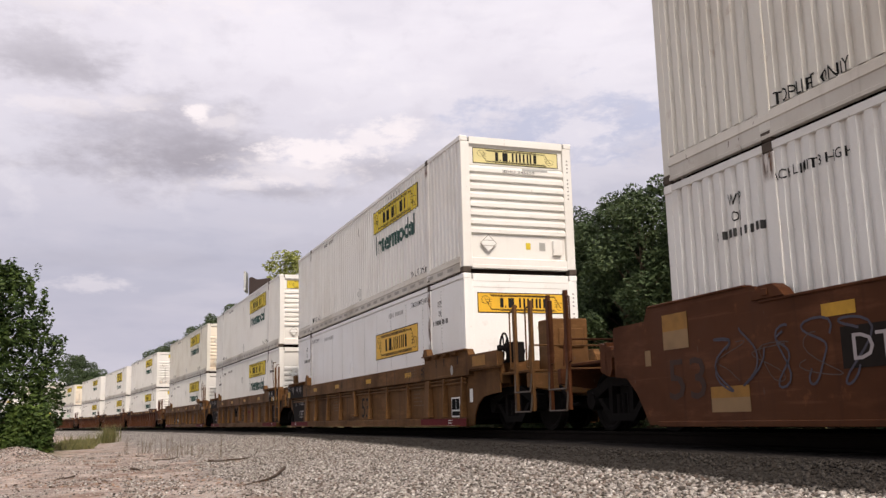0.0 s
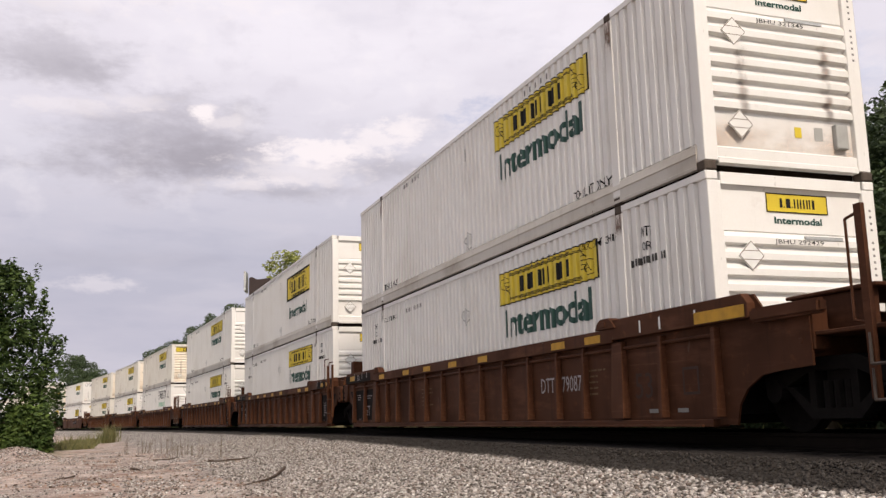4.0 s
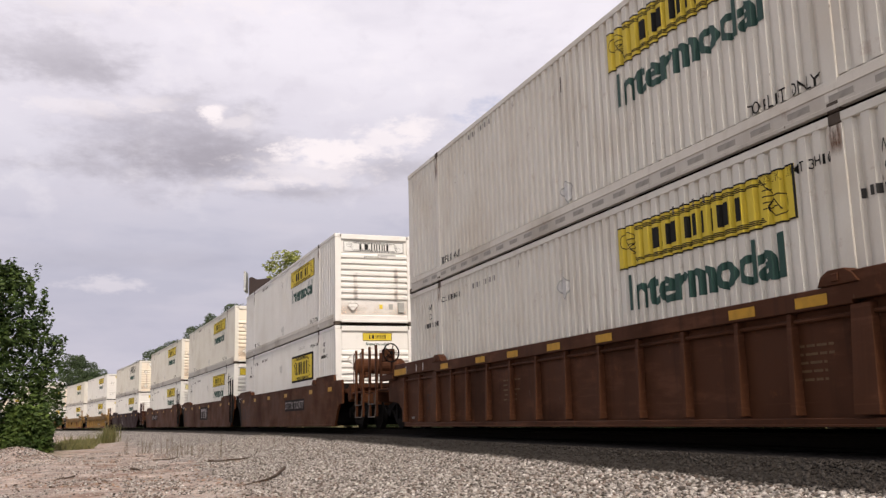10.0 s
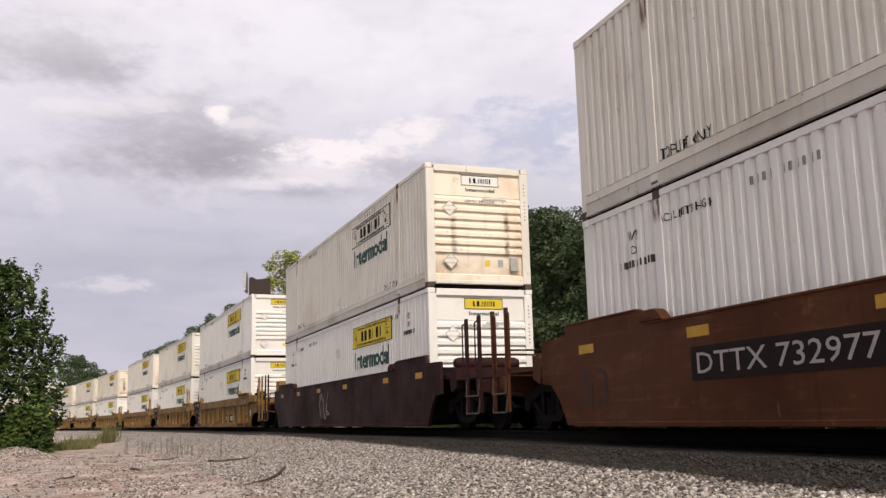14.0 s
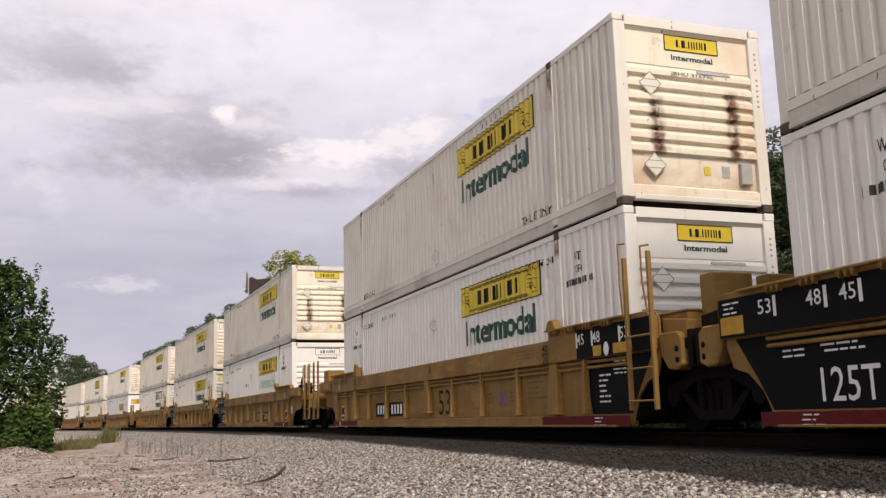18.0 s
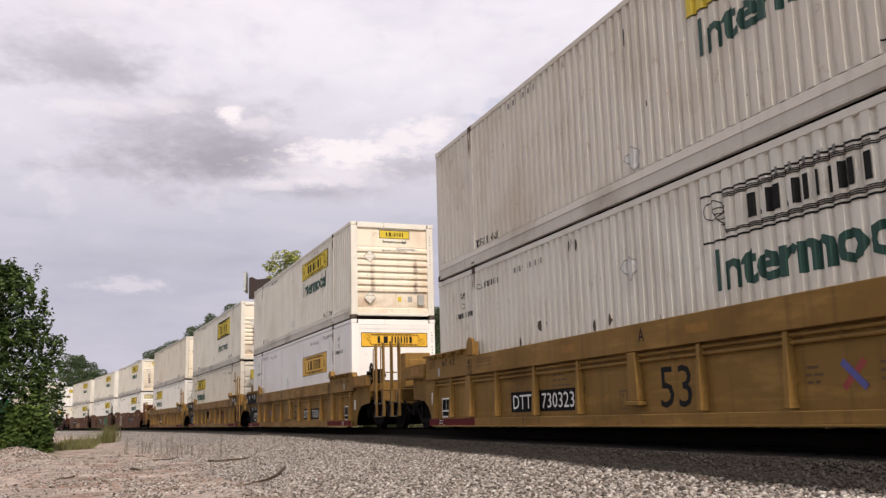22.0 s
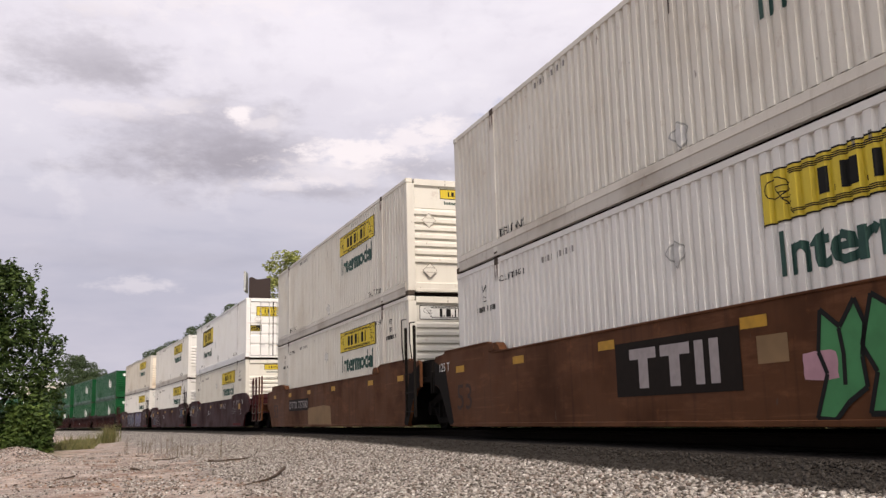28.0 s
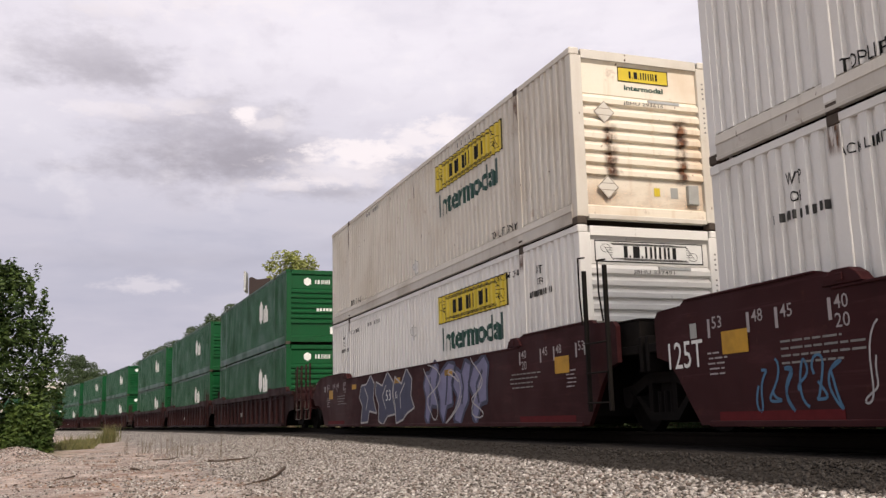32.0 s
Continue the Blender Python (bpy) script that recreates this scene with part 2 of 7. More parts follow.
# ---------------------------------------------------------------- sky with drifting cloud
def sky_material():
    n = Nodes("cloudy_sky")
    n.t.nodes.remove(n.bsdf)
    x, y, z = n.split(n.coord())
    # bearing to the right of straight ahead of the lens and height, both in degrees
    az = n.math("SUBTRACT", n.math("MULTIPLY", n.math("ARCTAN2", x, y), 57.2958), 18.6)
    el = n.math("MULTIPLY", n.math("ARCTAN2", z, n.math("SQRT", n.math("ADD", n.math("MULTIPLY", x, x), n.math("MULTIPLY", y, y)))), 57.2958)
    comb = n.t.nodes.new("ShaderNodeCombineXYZ")
    n.put(comb.inputs[0], n.math("MULTIPLY", az, 0.06))
    n.put(comb.inputs[1], n.math("MULTIPLY", el, 0.13))
    flat = comb.outputs[0]
    w1 = n.math("SUBTRACT", n.noise(flat, 2.2, 5, 0.6), 0.5)
    w2 = n.math("SUBTRACT", n.noise(n.scaled(flat, 1, 1, 1), 5.0, 6, 0.65), 0.5)
    w3 = n.math("SUBTRACT", n.noise(flat, 13.0, 4, 0.6), 0.5)
    soft = n.noise(flat, 1.1, 4, 0.5)

    def blob(a, e, ra, re, warp=1.0, lo=1.0, hi=0.35, fine=0.3):
        da = n.math("DIVIDE", n.math("SUBTRACT", az, a), ra)
        de = n.math("DIVIDE", n.math("SUBTRACT", el, e), re)
        d = n.math("SQRT", n.math("ADD", n.math("MULTIPLY", da, da), n.math("MULTIPLY", de, de)))
        d = n.math("ADD", d, n.math("MULTIPLY", n.math("ADD", n.math("ADD", w1, n.math("MULTIPLY", w2, 0.9)), n.math("MULTIPLY", w3, fine)), warp * 1.9))
        return n.ramp(d, lo, hi)
    low, high = (0.50, 0.51, 0.61), (0.90, 0.88, 0.95)
    tone = n.mix(n.ramp(el, 6.0, 24.0), low, high)
    tone = n.mix(n.math("MULTIPLY", n.ramp(soft, 0.42, 0.62), 0.35), tone, (0.66, 0.64, 0.73))
    tone = n.mix(n.math("MULTIPLY", blob(8.5, 17.0, 9.0, 3.0, 1.0), 0.60), tone, (0.43, 0.49, 0.68))
    tone = n.mix(n.math("MULTIPLY", blob(22.0, 17.0, 5.0, 9.0, 1.0), 0.25), tone, (0.42, 0.52, 0.74))
    streak = n.noise(n.scaled(flat, 0.9, 1.7, 1.0), 2.2, 5, 0.52)
    veil = n.ramp(el, 19.0, 9.0, 0.25, 1.0)
    tone = n.mix(n.math("MULTIPLY", n.math("MULTIPLY", n.ramp(streak, 0.48, 0.68), 0.35), veil), tone, (0.70, 0.68, 0.75))
    tone = n.mix(n.math("MULTIPLY", n.math("MULTIPLY", n.ramp(streak, 0.50, 0.32), 0.40), veil), tone, (0.43, 0.45, 0.56))
    billow = n.noise(n.scaled(flat, 1.6, 1.0, 1.0), 3.6, 6, 0.55)
    tone = n.mix(n.math("MULTIPLY", n.math("MULTIPLY", n.ramp(billow, 0.52, 0.72), 0.3), n.ramp(el, 9.0, 15.0)), tone, (0.98, 0.95, 0.98))
    tone = n.mix(n.math("MULTIPLY", n.math("MULTIPLY", n.ramp(billow, 0.48, 0.28), 0.25), n.ramp(el, 9.0, 15.0)), tone, (0.62, 0.60, 0.68))
    for a, e, ra, re, k in CLOUD_DARK:
        tone = n.mix(n.math("MULTIPLY", blob(a, e, ra, re, 0.9, 1.3, 0.0, 0.45), k), tone, (0.385, 0.37, 0.42))
    for a, e, ra, re, k in CLOUD_LIGHT:
        tone = n.mix(n.math("MULTIPLY", blob(a, e, ra, re, 1.25, 1.15, 0.25, 0.9), k), tone, (0.97, 0.92, 0.94))
    em = n.t.nodes.new("ShaderNodeEmission")
    n.put(em.inputs["Color"], tone)
    em.inputs["Strength"].default_value = 1.0
    n.t.links.new(em.outputs[0], n.t.nodes["Material Output"].inputs["Surface"])
    return n.mat


# bearing, height, half width, half height, strength
CLOUD_DARK = [(-16.7, 16.3, 7.0, 3.0, 0.65), (-15.1, 15.4, 4.4, 1.3, 0.75), (-20.5, 14.6, 4.5, 0.7, 0.35), (-23.6, 20.9, 5.6, 2.3, 0.5), (-22.2, 19.8, 4.0, 1.1, 0.4),
              (-9.0, 13.6, 5.0, 0.6, 0.55), (-3.5, 15.0, 4.4, 1.0, 0.5), (-19, 9.5, 8, 0.8, 0.15), (-6, 10.4, 6, 0.7, 0.18)]
CLOUD_LIGHT = [(-8.6, 15.0, 4.6, 1.1, 0.5), (-8.0, 16.1, 2.8, 0.9, 0.95), (-4.0, 16.8, 3.0, 1.2, 0.75), (-14.7, 18.2, 0.9, 0.6, 1.0), (-13.6, 17.6, 1.6, 0.5, 0.5), (-2.2, 17.4, 1.9, 0.7, 0.6), (-22.5, 18.1, 4.0, 0.6, 0.4),
               (-12.3, 14.1, 3.0, 0.45, 0.45), (-19.0, 18.5, 2.4, 0.5, 0.4), (9.0, 16.8, 2.6, 1.8, 0.5), (-20.5, 7.9, 2.6, 0.55, 0.35), (-19, 25, 8, 2, 0.4)]


def build_sky():
    g = Mesh()
    r, na, ne = 2400.0, 48, 24
    for j in range(ne + 1):
        for i in range(na + 1):
            a, e = radians(18.6 - 75 + 150 * i / na), radians(-3 + 68 * j / ne)
            g.v.append((r * math.cos(e) * math.sin(a), r * math.cos(e) * math.cos(a), r * math.sin(e)))
    for j in range(ne):
        for i in range(na):
            k = j * (na + 1) + i
            g.f.append((k, k + na + 1, k + na + 2, k + 1))
    me = g.done("sky", True)
    me.materials.append(sky_material())
    ob = new("sky_backdrop", me)
    return tagged(ob, "grey-white broken cloud with small openings of blue", "sky", kind="structure")


SKY = build_sky()

# ---------------------------------------------------------------- ground
def ground_height(x, y):
    """Height of the ground: flat far side, ballast heaped beside the rails, sloping shoulder, sandy flat near side."""
    cx, cy, th = line(max(y, -40.0))
    d = (x - cx) * math.cos(th)          # right of the track's middle
    z = float(np.interp(d, GROUND_D, GROUND_Z))
    z += 0.06 * min(max((y - 7.0) / 14.0, 0.0), 1.0) * min(max((d + 4.6) / 2.0, 0.0), 1.0) * (d < 1.3)
    h = 0.05 * noise.noise((x * 0.35, y * 0.35, 0)) + 0.02 * noise.noise((x * 1.3, y * 1.3, 4.0))
    z += h * min(max((abs(d) - 2.0) / 2.0, 0), 1)
    # low heap of spoil beside the bush
    for mx, my, r, hh in ((-2.55, 27.2, 1.15, 0.52), (-1.3, 25.5, 1.1, 0.16)):
        q = ((x - mx) ** 2 / (r * r) + (y - my) ** 2 / (4.0 * r * r))
        z += hh * math.exp(-1.4 * q)
    return z


GROUND_D = [-60, -9, -6.2, -4.6, -2.6, -2.1, -1.75, -1.4, 1.4, 1.75, 2.1, 2.6, 4.5, 60]
GROUND_Z = [-0.76, -0.74, -0.68, -0.60, -0.45, -0.365, -0.26, -0.195, -0.195, -0.235, -0.33, -0.41, -0.70, -0.75]


def build_ground():
    xs = [-3000, -1200, -500, -220, -120, -80, -60, -45, -36, -28, -22] + [-18 + 0.5 * i for i in range(36)] + [0.25 * i for i in range(72)] + [18, 19, 20, 22, 25, 30, 38, 50, 70, 100, 160, 300, 700, 1500, 3000]
    ys = [-3000, -1200, -500, -200, -100, -60, -40, -25, -15, -8, -4] + [0.5 * i for i in range(120)] + [60 + i for i in range(60)] + [120 + 3 * i for i in range(60)] + [300 + 10 * i for i in range(30)] + [620, 700, 900, 1300, 2000, 3000]
    g = Mesh()
    for y in ys:
        for x in xs:
            near = -60 <= x <= 60 and -20 <= y <= 600
            g.v.append((x, y, ground_height(x, y) if near else -0.75))
    nx = len(xs)
    for j in range(len(ys) - 1):
        for i in range(nx - 1):
            k = j * nx + i
            g.f.append((k, k + 1, k + nx + 1, k + nx))
    me = g.done("ground", True)
    n = Nodes("gravel_sand_and_grass")
    x, y, z = n.split(n.coord())
    # right of the bent middle line, for small bends
    u = n.math("MAXIMUM", y, 0.0)
    d = n.math("SUBTRACT", x, n.math("SUBTRACT", TRACK_X, n.math("MULTIPLY", n.math("MULTIPLY", u, u), BEND / 2)))
    co = n.coord()
    wob = n.math("MULTIPLY", n.math("SUBTRACT", n.noise(co, 0.5, 5, 0.65), 0.5), 4.5)
    stones = n.voronoi(co, 27.0, "Color")
    dist = n.voronoi(co, 27.0)
    fine = n.noise(co, 60.0, 3)
    grey = n.mix(n.ramp(n.split(stones)[0], 0.0, 1.0), (0.17, 0.154, 0.142), (0.50, 0.455, 0.42))
    grey = n.mix(n.ramp(dist, 0.42, 0.75), grey, (0.075, 0.066, 0.060))
    sand = n.mix(n.ramp(n.noise(co, 1.3, 6, 0.65), 0.35, 0.65), (0.25, 0.188, 0.157), (0.56, 0.455, 0.395))
    sand = n.mix(n.math("MULTIPLY", n.ramp(n.noise(co, 6.0, 5, 0.75), 0.50, 0.60), 0.8), sand, (0.26, 0.235, 0.22))
    sand = n.mix(n.math("MULTIPLY", n.ramp(n.noise(co, 9.0, 5, 0.75), 0.56, 0.64), 0.7), sand, (0.12, 0.095, 0.08))
    sand = n.mix(n.math("MULTIPLY", n.ramp(n.noise(co, 0.9, 5, 0.7), 0.50, 0.60), 0.7), sand, (0.17, 0.095, 0.065))
    pebbles = n.math("MULTIPLY", n.ramp(n.noise(co, 0.8, 4, 0.6), 0.42, 0.58), n.ramp(n.voronoi(co, 33.0), 0.75, 0.35))
    sand = n.mix(n.math("MULTIPLY", pebbles, 0.75), sand, n.mix(n.split(n.voronoi(co, 33.0, "Color"))[1], (0.15, 0.125, 0.11), (0.50, 0.46, 0.43)))
    near = n.ramp(n.math("ADD", d, wob), -6.6, -5.4)
    tone = n.mix(near, sand, grey)
    green = n.mix(n.noise(co, 2.5, 5, 0.65), (0.085, 0.080, 0.032), (0.22, 0.175, 0.09))
    tone = n.mix(n.ramp(n.math("ADD", d, wob), 4.5, 6.0), tone, green)
    leftgrass = n.math("MULTIPLY", n.ramp(n.math("ADD", n.math("ADD", d, wob), n.math("MULTIPLY", y, 0.045)), -6.5, -9.0), n.ramp(y, 33.0, 40.0))
    tone = n.mix(leftgrass, tone, green)
    dust_and_shade = n.ramp(n.math("ADD", n.math("ABSOLUTE", d), n.math("ADD", n.math("MULTIPLY", wob, 0.08), n.math("MULTIPLY", n.math("MINIMUM", u, 30.0), 0.020))), 2.62, 2.42)
    tone = n.mix(n.math("MULTIPLY", dust_and_shade, 0.93), tone, (0.018, 0.015, 0.0125))      # brake dust and the train's shade painted along the track
    # near-black tone between the rails takes in oil and under-car shade
    oil_and_shade = n.ramp(n.math("ADD", n.math("ABSOLUTE", d), n.math("MULTIPLY", wob, 0.08)), 1.75, 1.35)
    tone = n.mix(n.math("MULTIPLY", oil_and_shade, 0.92), tone, (0.016, 0.013, 0.011))
    n.bump(n.math("ADD", n.math("MULTIPLY", dist, -1.0), n.math("MULTIPLY", fine, 0.3)), 0.8, 0.03)
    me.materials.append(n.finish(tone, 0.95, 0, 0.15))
    return tagged(new("ground", me), "grey ballast running into sandy earth and rough grass", "ground", kind="structure")


build_ground()


def stone_field():
    """Loose crushed stone on the shoulder towards the lens, one joined heap."""
    rng = np.random.default_rng(3)
    pts = []
    count = 120000
    yy = 4.5 + 34.0 * rng.random(count) ** 1.7
    dd = -(1.6 + 9.5 * rng.random(count))
    keep = []
    for y, d in zip(yy, dd):
        cx, _, th = line(y)
        x = cx + d
        edge = -5.9 + 1.6 * noise.noise((x * 0.5, y * 0.5, 9.0))
        heap = math.hypot(x + 2.5, (y - 27.0) / 2) < 1.5
        if d < edge and not heap and rng.random() > 0.10 + 0.45 * (noise.noise((x * 0.9, y * 0.45, 3.0)) > 0.12):
            continue
        keep.append((x, y, ground_height(x, y)))
    base = np.array([(1, 0, 0), (-1, 0, 0), (0, 1, 0), (0, -1, 0), (0, 0, 1), (0, 0, -1)], float)
    tri = np.array([(0, 2, 4), (2, 1, 4), (1, 3, 4), (3, 0, 4), (2, 0, 5), (1, 2, 5), (3, 1, 5), (0, 3, 5)])
    k = len(keep)
    P = np.array(keep)
    size = (0.008 + 0.0155 * rng.random((k, 1, 1)) ** 1.6) * np.interp(P[:, 1], (6, 16), (1.38, 1.0))[:, None, None]
    shape = base[None] * (0.75 + 0.5 * rng.random((k, 6, 1))) + 0.28 * (rng.random((k, 6, 3)) - 0.5)
    ang = rng.random(k) * 6.283
    c, s = np.cos(ang), np.sin(ang)
    tilt = (rng.random(k) - 0.5) * 1.6
    X = shape * size * np.array([1.25, 1.0, 0.8])
    Xr = np.stack([X[..., 0] * c[:, None] - X[..., 1] * s[:, None], X[..., 0] * s[:, None] + X[..., 1] * c[:, None], X[..., 2]], -1)
    ct, st = np.cos(tilt)[:, None], np.sin(tilt)[:, None]
    Xr = np.stack([Xr[..., 0], Xr[..., 1] * ct - Xr[..., 2] * st, Xr[..., 1] * st + Xr[..., 2] * ct], -1)
    V = (Xr + P[:, None, :] + np.array([0, 0, 0.008])).reshape(-1, 3)
    F = (tri[None] + 6 * np.arange(k)[:, None, None]).reshape(-1, 3)
    me = bpy.data.meshes.new("ballast_stones")
    me.vertices.add(len(V))
    me.vertices.foreach_set("co", V.ravel())
    me.loops.add(len(F) * 3)
    me.loops.foreach_set("vertex_index", F.ravel().astype(np.int32))
    me.polygons.add(len(F))
    me.polygons.foreach_set("loop_start", np.arange(0, len(F) * 3, 3, dtype=np.int32))
    me.update(calc_edges=True)
    n = Nodes("crushed_stone")
    r = n.island()
    tone = n.mix(n.math("POWER", n.ramp(r, 0.0, 0.85), 1.3), (0.034, 0.031, 0.028), (0.48, 0.450, 0.420))
    tone = n.mix(n.ramp(r, 0.88, 0.95), tone, (0.70, 0.67, 0.64))
    tone = n.mix(n.math("MULTIPLY", n.ramp(n.math("FRACT", n.math("MULTIPLY", r, 37.0)), 0.6, 0.9), 0.4), tone, (0.22, 0.14, 0.105))
    tone = n.mix(n.math("MULTIPLY", n.noise(n.coord(), 40, 3), 0.3), tone, (0.22, 0.17, 0.13))
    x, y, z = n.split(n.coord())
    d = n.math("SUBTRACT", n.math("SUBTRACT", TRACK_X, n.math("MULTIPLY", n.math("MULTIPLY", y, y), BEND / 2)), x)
    dust_and_shade = n.ramp(n.math("ADD", d, n.math("MULTIPLY", n.math("SUBTRACT", n.noise(n.coord(), 0.5, 4), 0.5), 0.4)), n.math("SUBTRACT", 2.62, n.math("MULTIPLY", y, 0.020)), n.math("SUBTRACT", 2.42, n.math("MULTIPLY", y, 0.020)))
    tone = n.mix(n.math("MULTIPLY", dust_and_shade, 0.95), tone, (0.019, 0.0155, 0.013))     # same band of dust and painted train shade, over the stones
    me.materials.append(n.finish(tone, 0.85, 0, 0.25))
    return tagged(new("ballast_stones", me), "loose grey and white crushed stone beside the track", "gravel", kind="stuff")


stone_field()


def build_track():
    """Two rails with foot, web and head, on timber ties."""
    prof = [(-0.075, -0.18), (0.075, -0.18), (0.075, -0.165), (0.012, -0.14), (0.012, -0.045), (0.037, -0.035), (0.037, -0.004), (0.030, 0.0), (-0.030, 0.0), (-0.037, -0.004), (-0.037, -0.035), (-0.012, -0.045), (-0.012, -0.14), (-0.075, -0.165)]
    for side in (-0.755, 0.755):
        g = Mesh()
        ss = [-600, -300, -100, -50, -20] + list(range(-10, 200, 4)) + list(range(200, 900, 10))
        for s in ss:
            for a, b in prof:
                x, y, th = line(s, side + a)
                g.v.append((x, y, b))
        n = len(prof)
        for i in range(len(ss) - 1):
            for k in range(n):
                a, b = i * n + k, i * n + (k + 1) % n
                g.f.append((a, b, b + n, a + n))
        ob = new("rail", g.done("rail"))
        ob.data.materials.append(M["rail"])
        tagged(ob, "worn steel rail on timber ties", "rail", "rails of the track", "structure")
    tie = bevelled(Mesh().box(-1.3, 1.3, -0.115, 0.115, -0.36, -0.182).done("tie"), 0.012)
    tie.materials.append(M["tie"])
    bed = new("track_bed")
    tagged(bed, "creosoted timber ties sunk in ballast, toned darker for train shade", "railway ties", kind="structure")
    for i in range(280):
        x, y, th = line(-8 + 0.52 * i)
        ob = new("tie", tie)
        ob.parent = bed
        ob.matrix_basis = pose(x, y, random.uniform(-0.01, 0.0), 0, 0, math.degrees(th) + random.uniform(-0.8, 0.8))


build_track()
# ---------------------------------------------------------------- lettering
LETTERS = {}


def lettering(words, w, h, bold=0.002):
    """Flat lettering stretched to w by h, centred, in (right, up)."""
    if words not in LETTERS:
        cu = bpy.data.curves.new("words", "FONT")
        cu.body, cu.resolution_u, cu.offset = words, 2, 0.03 if words == "Intermodal" else bold
        ob = bpy.data.objects.new("words", cu)
        me = ob.to_mesh()
        vs = [(v.co.x, v.co.y) for v in me.vertices]
        fs = [tuple(p.vertices) for p in me.polygons]
        ob.to_mesh_clear()
        bpy.data.objects.remove(ob)
        x0, x1 = min(v[0] for v in vs), max(v[0] for v in vs)
        y0, y1 = min(v[1] for v in vs), max(v[1] for v in vs)
        LETTERS[words] = ([((a - x0) / (x1 - x0) - 0.5, (b - y0) / (y1 - y0) - 0.5) for a, b in vs], fs)
    vs, fs = LETTERS[words]
    return [(a * w, b * h) for a, b in vs], fs


def bars(rects):
    """Flat rectangles (x0, x1, y0, y1) in (right, up)."""
    vs, fs = [], []
    for a, b, c, d in rects:
        n = len(vs)
        vs += [(a, c), (b, c), (b, d), (a, d)]
        fs.append((n, n + 1, n + 2, n + 3))
    return vs, fs


def strokes(lines, w):
    """Flat strokes of width w along lists of points."""
    vs, fs = [], []
    for pts in lines:
        for (a, b), (c, d) in zip(pts, pts[1:]):
            k = math.hypot(c - a, d - b) or 1
            nx, ny = -(d - b) / k * w / 2, (c - a) / k * w / 2
            n = len(vs)
            vs += [(a + nx, b + ny), (a - nx, b - ny), (c - nx, d - ny), (c + nx, d + ny)]
            fs.append((n, n + 1, n + 2, n + 3))
    return vs, fs


# the plain shapes that stand for the maker's name: widths of the marks and gaps, from 0 to 1
NAME_BARS = [(0.02, 0.09), (0.19, 0.31), (0.41, 0.45), (0.50, 0.54), (0.58, 0.62), (0.67, 0.71), (0.76, 0.80), (0.83, 0.87), (0.92, 0.99)]


def name_bars(w, h):
    return bars([((a - 0.5) * w, (b - 0.5) * w, -h / 2, h / 2) for a, b in NAME_BARS] + [((0.12 - 0.5) * w, (0.145 - 0.5) * w, -h / 2, -h * 0.3), ((0.34 - 0.5) * w, (0.365 - 0.5) * w, -h / 2, -h * 0.3)])


def border(w, h, t):
    return bars([(-w / 2, w / 2, h / 2 - t, h / 2), (-w / 2, w / 2, -h / 2, -h / 2 + t), (-w / 2, -w / 2 + t, -h / 2 + t, h / 2 - t), (w / 2 - t, w / 2, -h / 2 + t, h / 2 - t)])


def ribbon(w, h):
    """Fine lines of a rolled ribbon round a name."""
    a, b = w * 0.36, h * 0.33
    ls = []
    for k in range(3):
        e = b + k * h * 0.035
        ls.append([(-a - k * 0.02, e), (a - 0.1 * w * (k > 1), e)])
        ls.append([(-a + 0.1 * w * (k > 1), -e), (a + k * 0.02, -e)])
    ls.append([(a * 0.98, b * 1.25), (w * 0.44, -b * 0.75)])
    ls.append([(-a * 0.98, -b * 1.25), (-w * 0.44, b * 0.75)])
    for s in (-1, 1):
        ls.append([(s * (w * 0.425 + 0.045 * w * math.cos(q)), -s * b * 0.45 + h * 0.2 * math.sin(q)) for q in [0.5 * i for i in range(14)]])
        for k in range(5):
            ls.append([(s * a * 1.0, s * b * (0.9 - 0.35 * k)), (s * (a + w * 0.02 + w * 0.012 * k), s * b * (0.9 - 0.35 * k))])
    return strokes(ls, h * 0.022)


# ---------------------------------------------------------------- containers
CL, CW, CH = 16.154, 2.591, 2.908
PITCH, SLOPE, DEEP = 0.222, 0.030, 0.046
POST = 2.10                      # middle of the lifting posts from each end


def corrugation():
    """Break points (y, depth) of a corrugated side, from the front end to the rear."""
    pts = [(-CL / 2 + 0.0, 0.0)]
    spans = [(-CL / 2 + 0.17, -CL / 2 + POST - 0.11), (-CL / 2 + POST + 0.11, CL / 2 - POST - 0.11), (CL / 2 - POST + 0.11, CL / 2 - 0.17)]
    for a, b in spans:
        k = round((b - a) / PITCH)
        p = (b - a) / k
        for i in range(k):
            y = a + i * p
            pts += [(y + p * 0.02, 0.0), (y + p * 0.02 + SLOPE, DEEP), (y + p * 0.02 + SLOPE + p * 0.25, DEEP), (y + p * 0.02 + 2 * SLOPE + p * 0.25, 0.0)]
    pts.append((CL / 2, 0.0))
    return pts


CORR = corrugation()
CORR_Y = np.array([a for a, _ in CORR])
CORR_D = np.array([b for _, b in CORR])
DECALS = {}


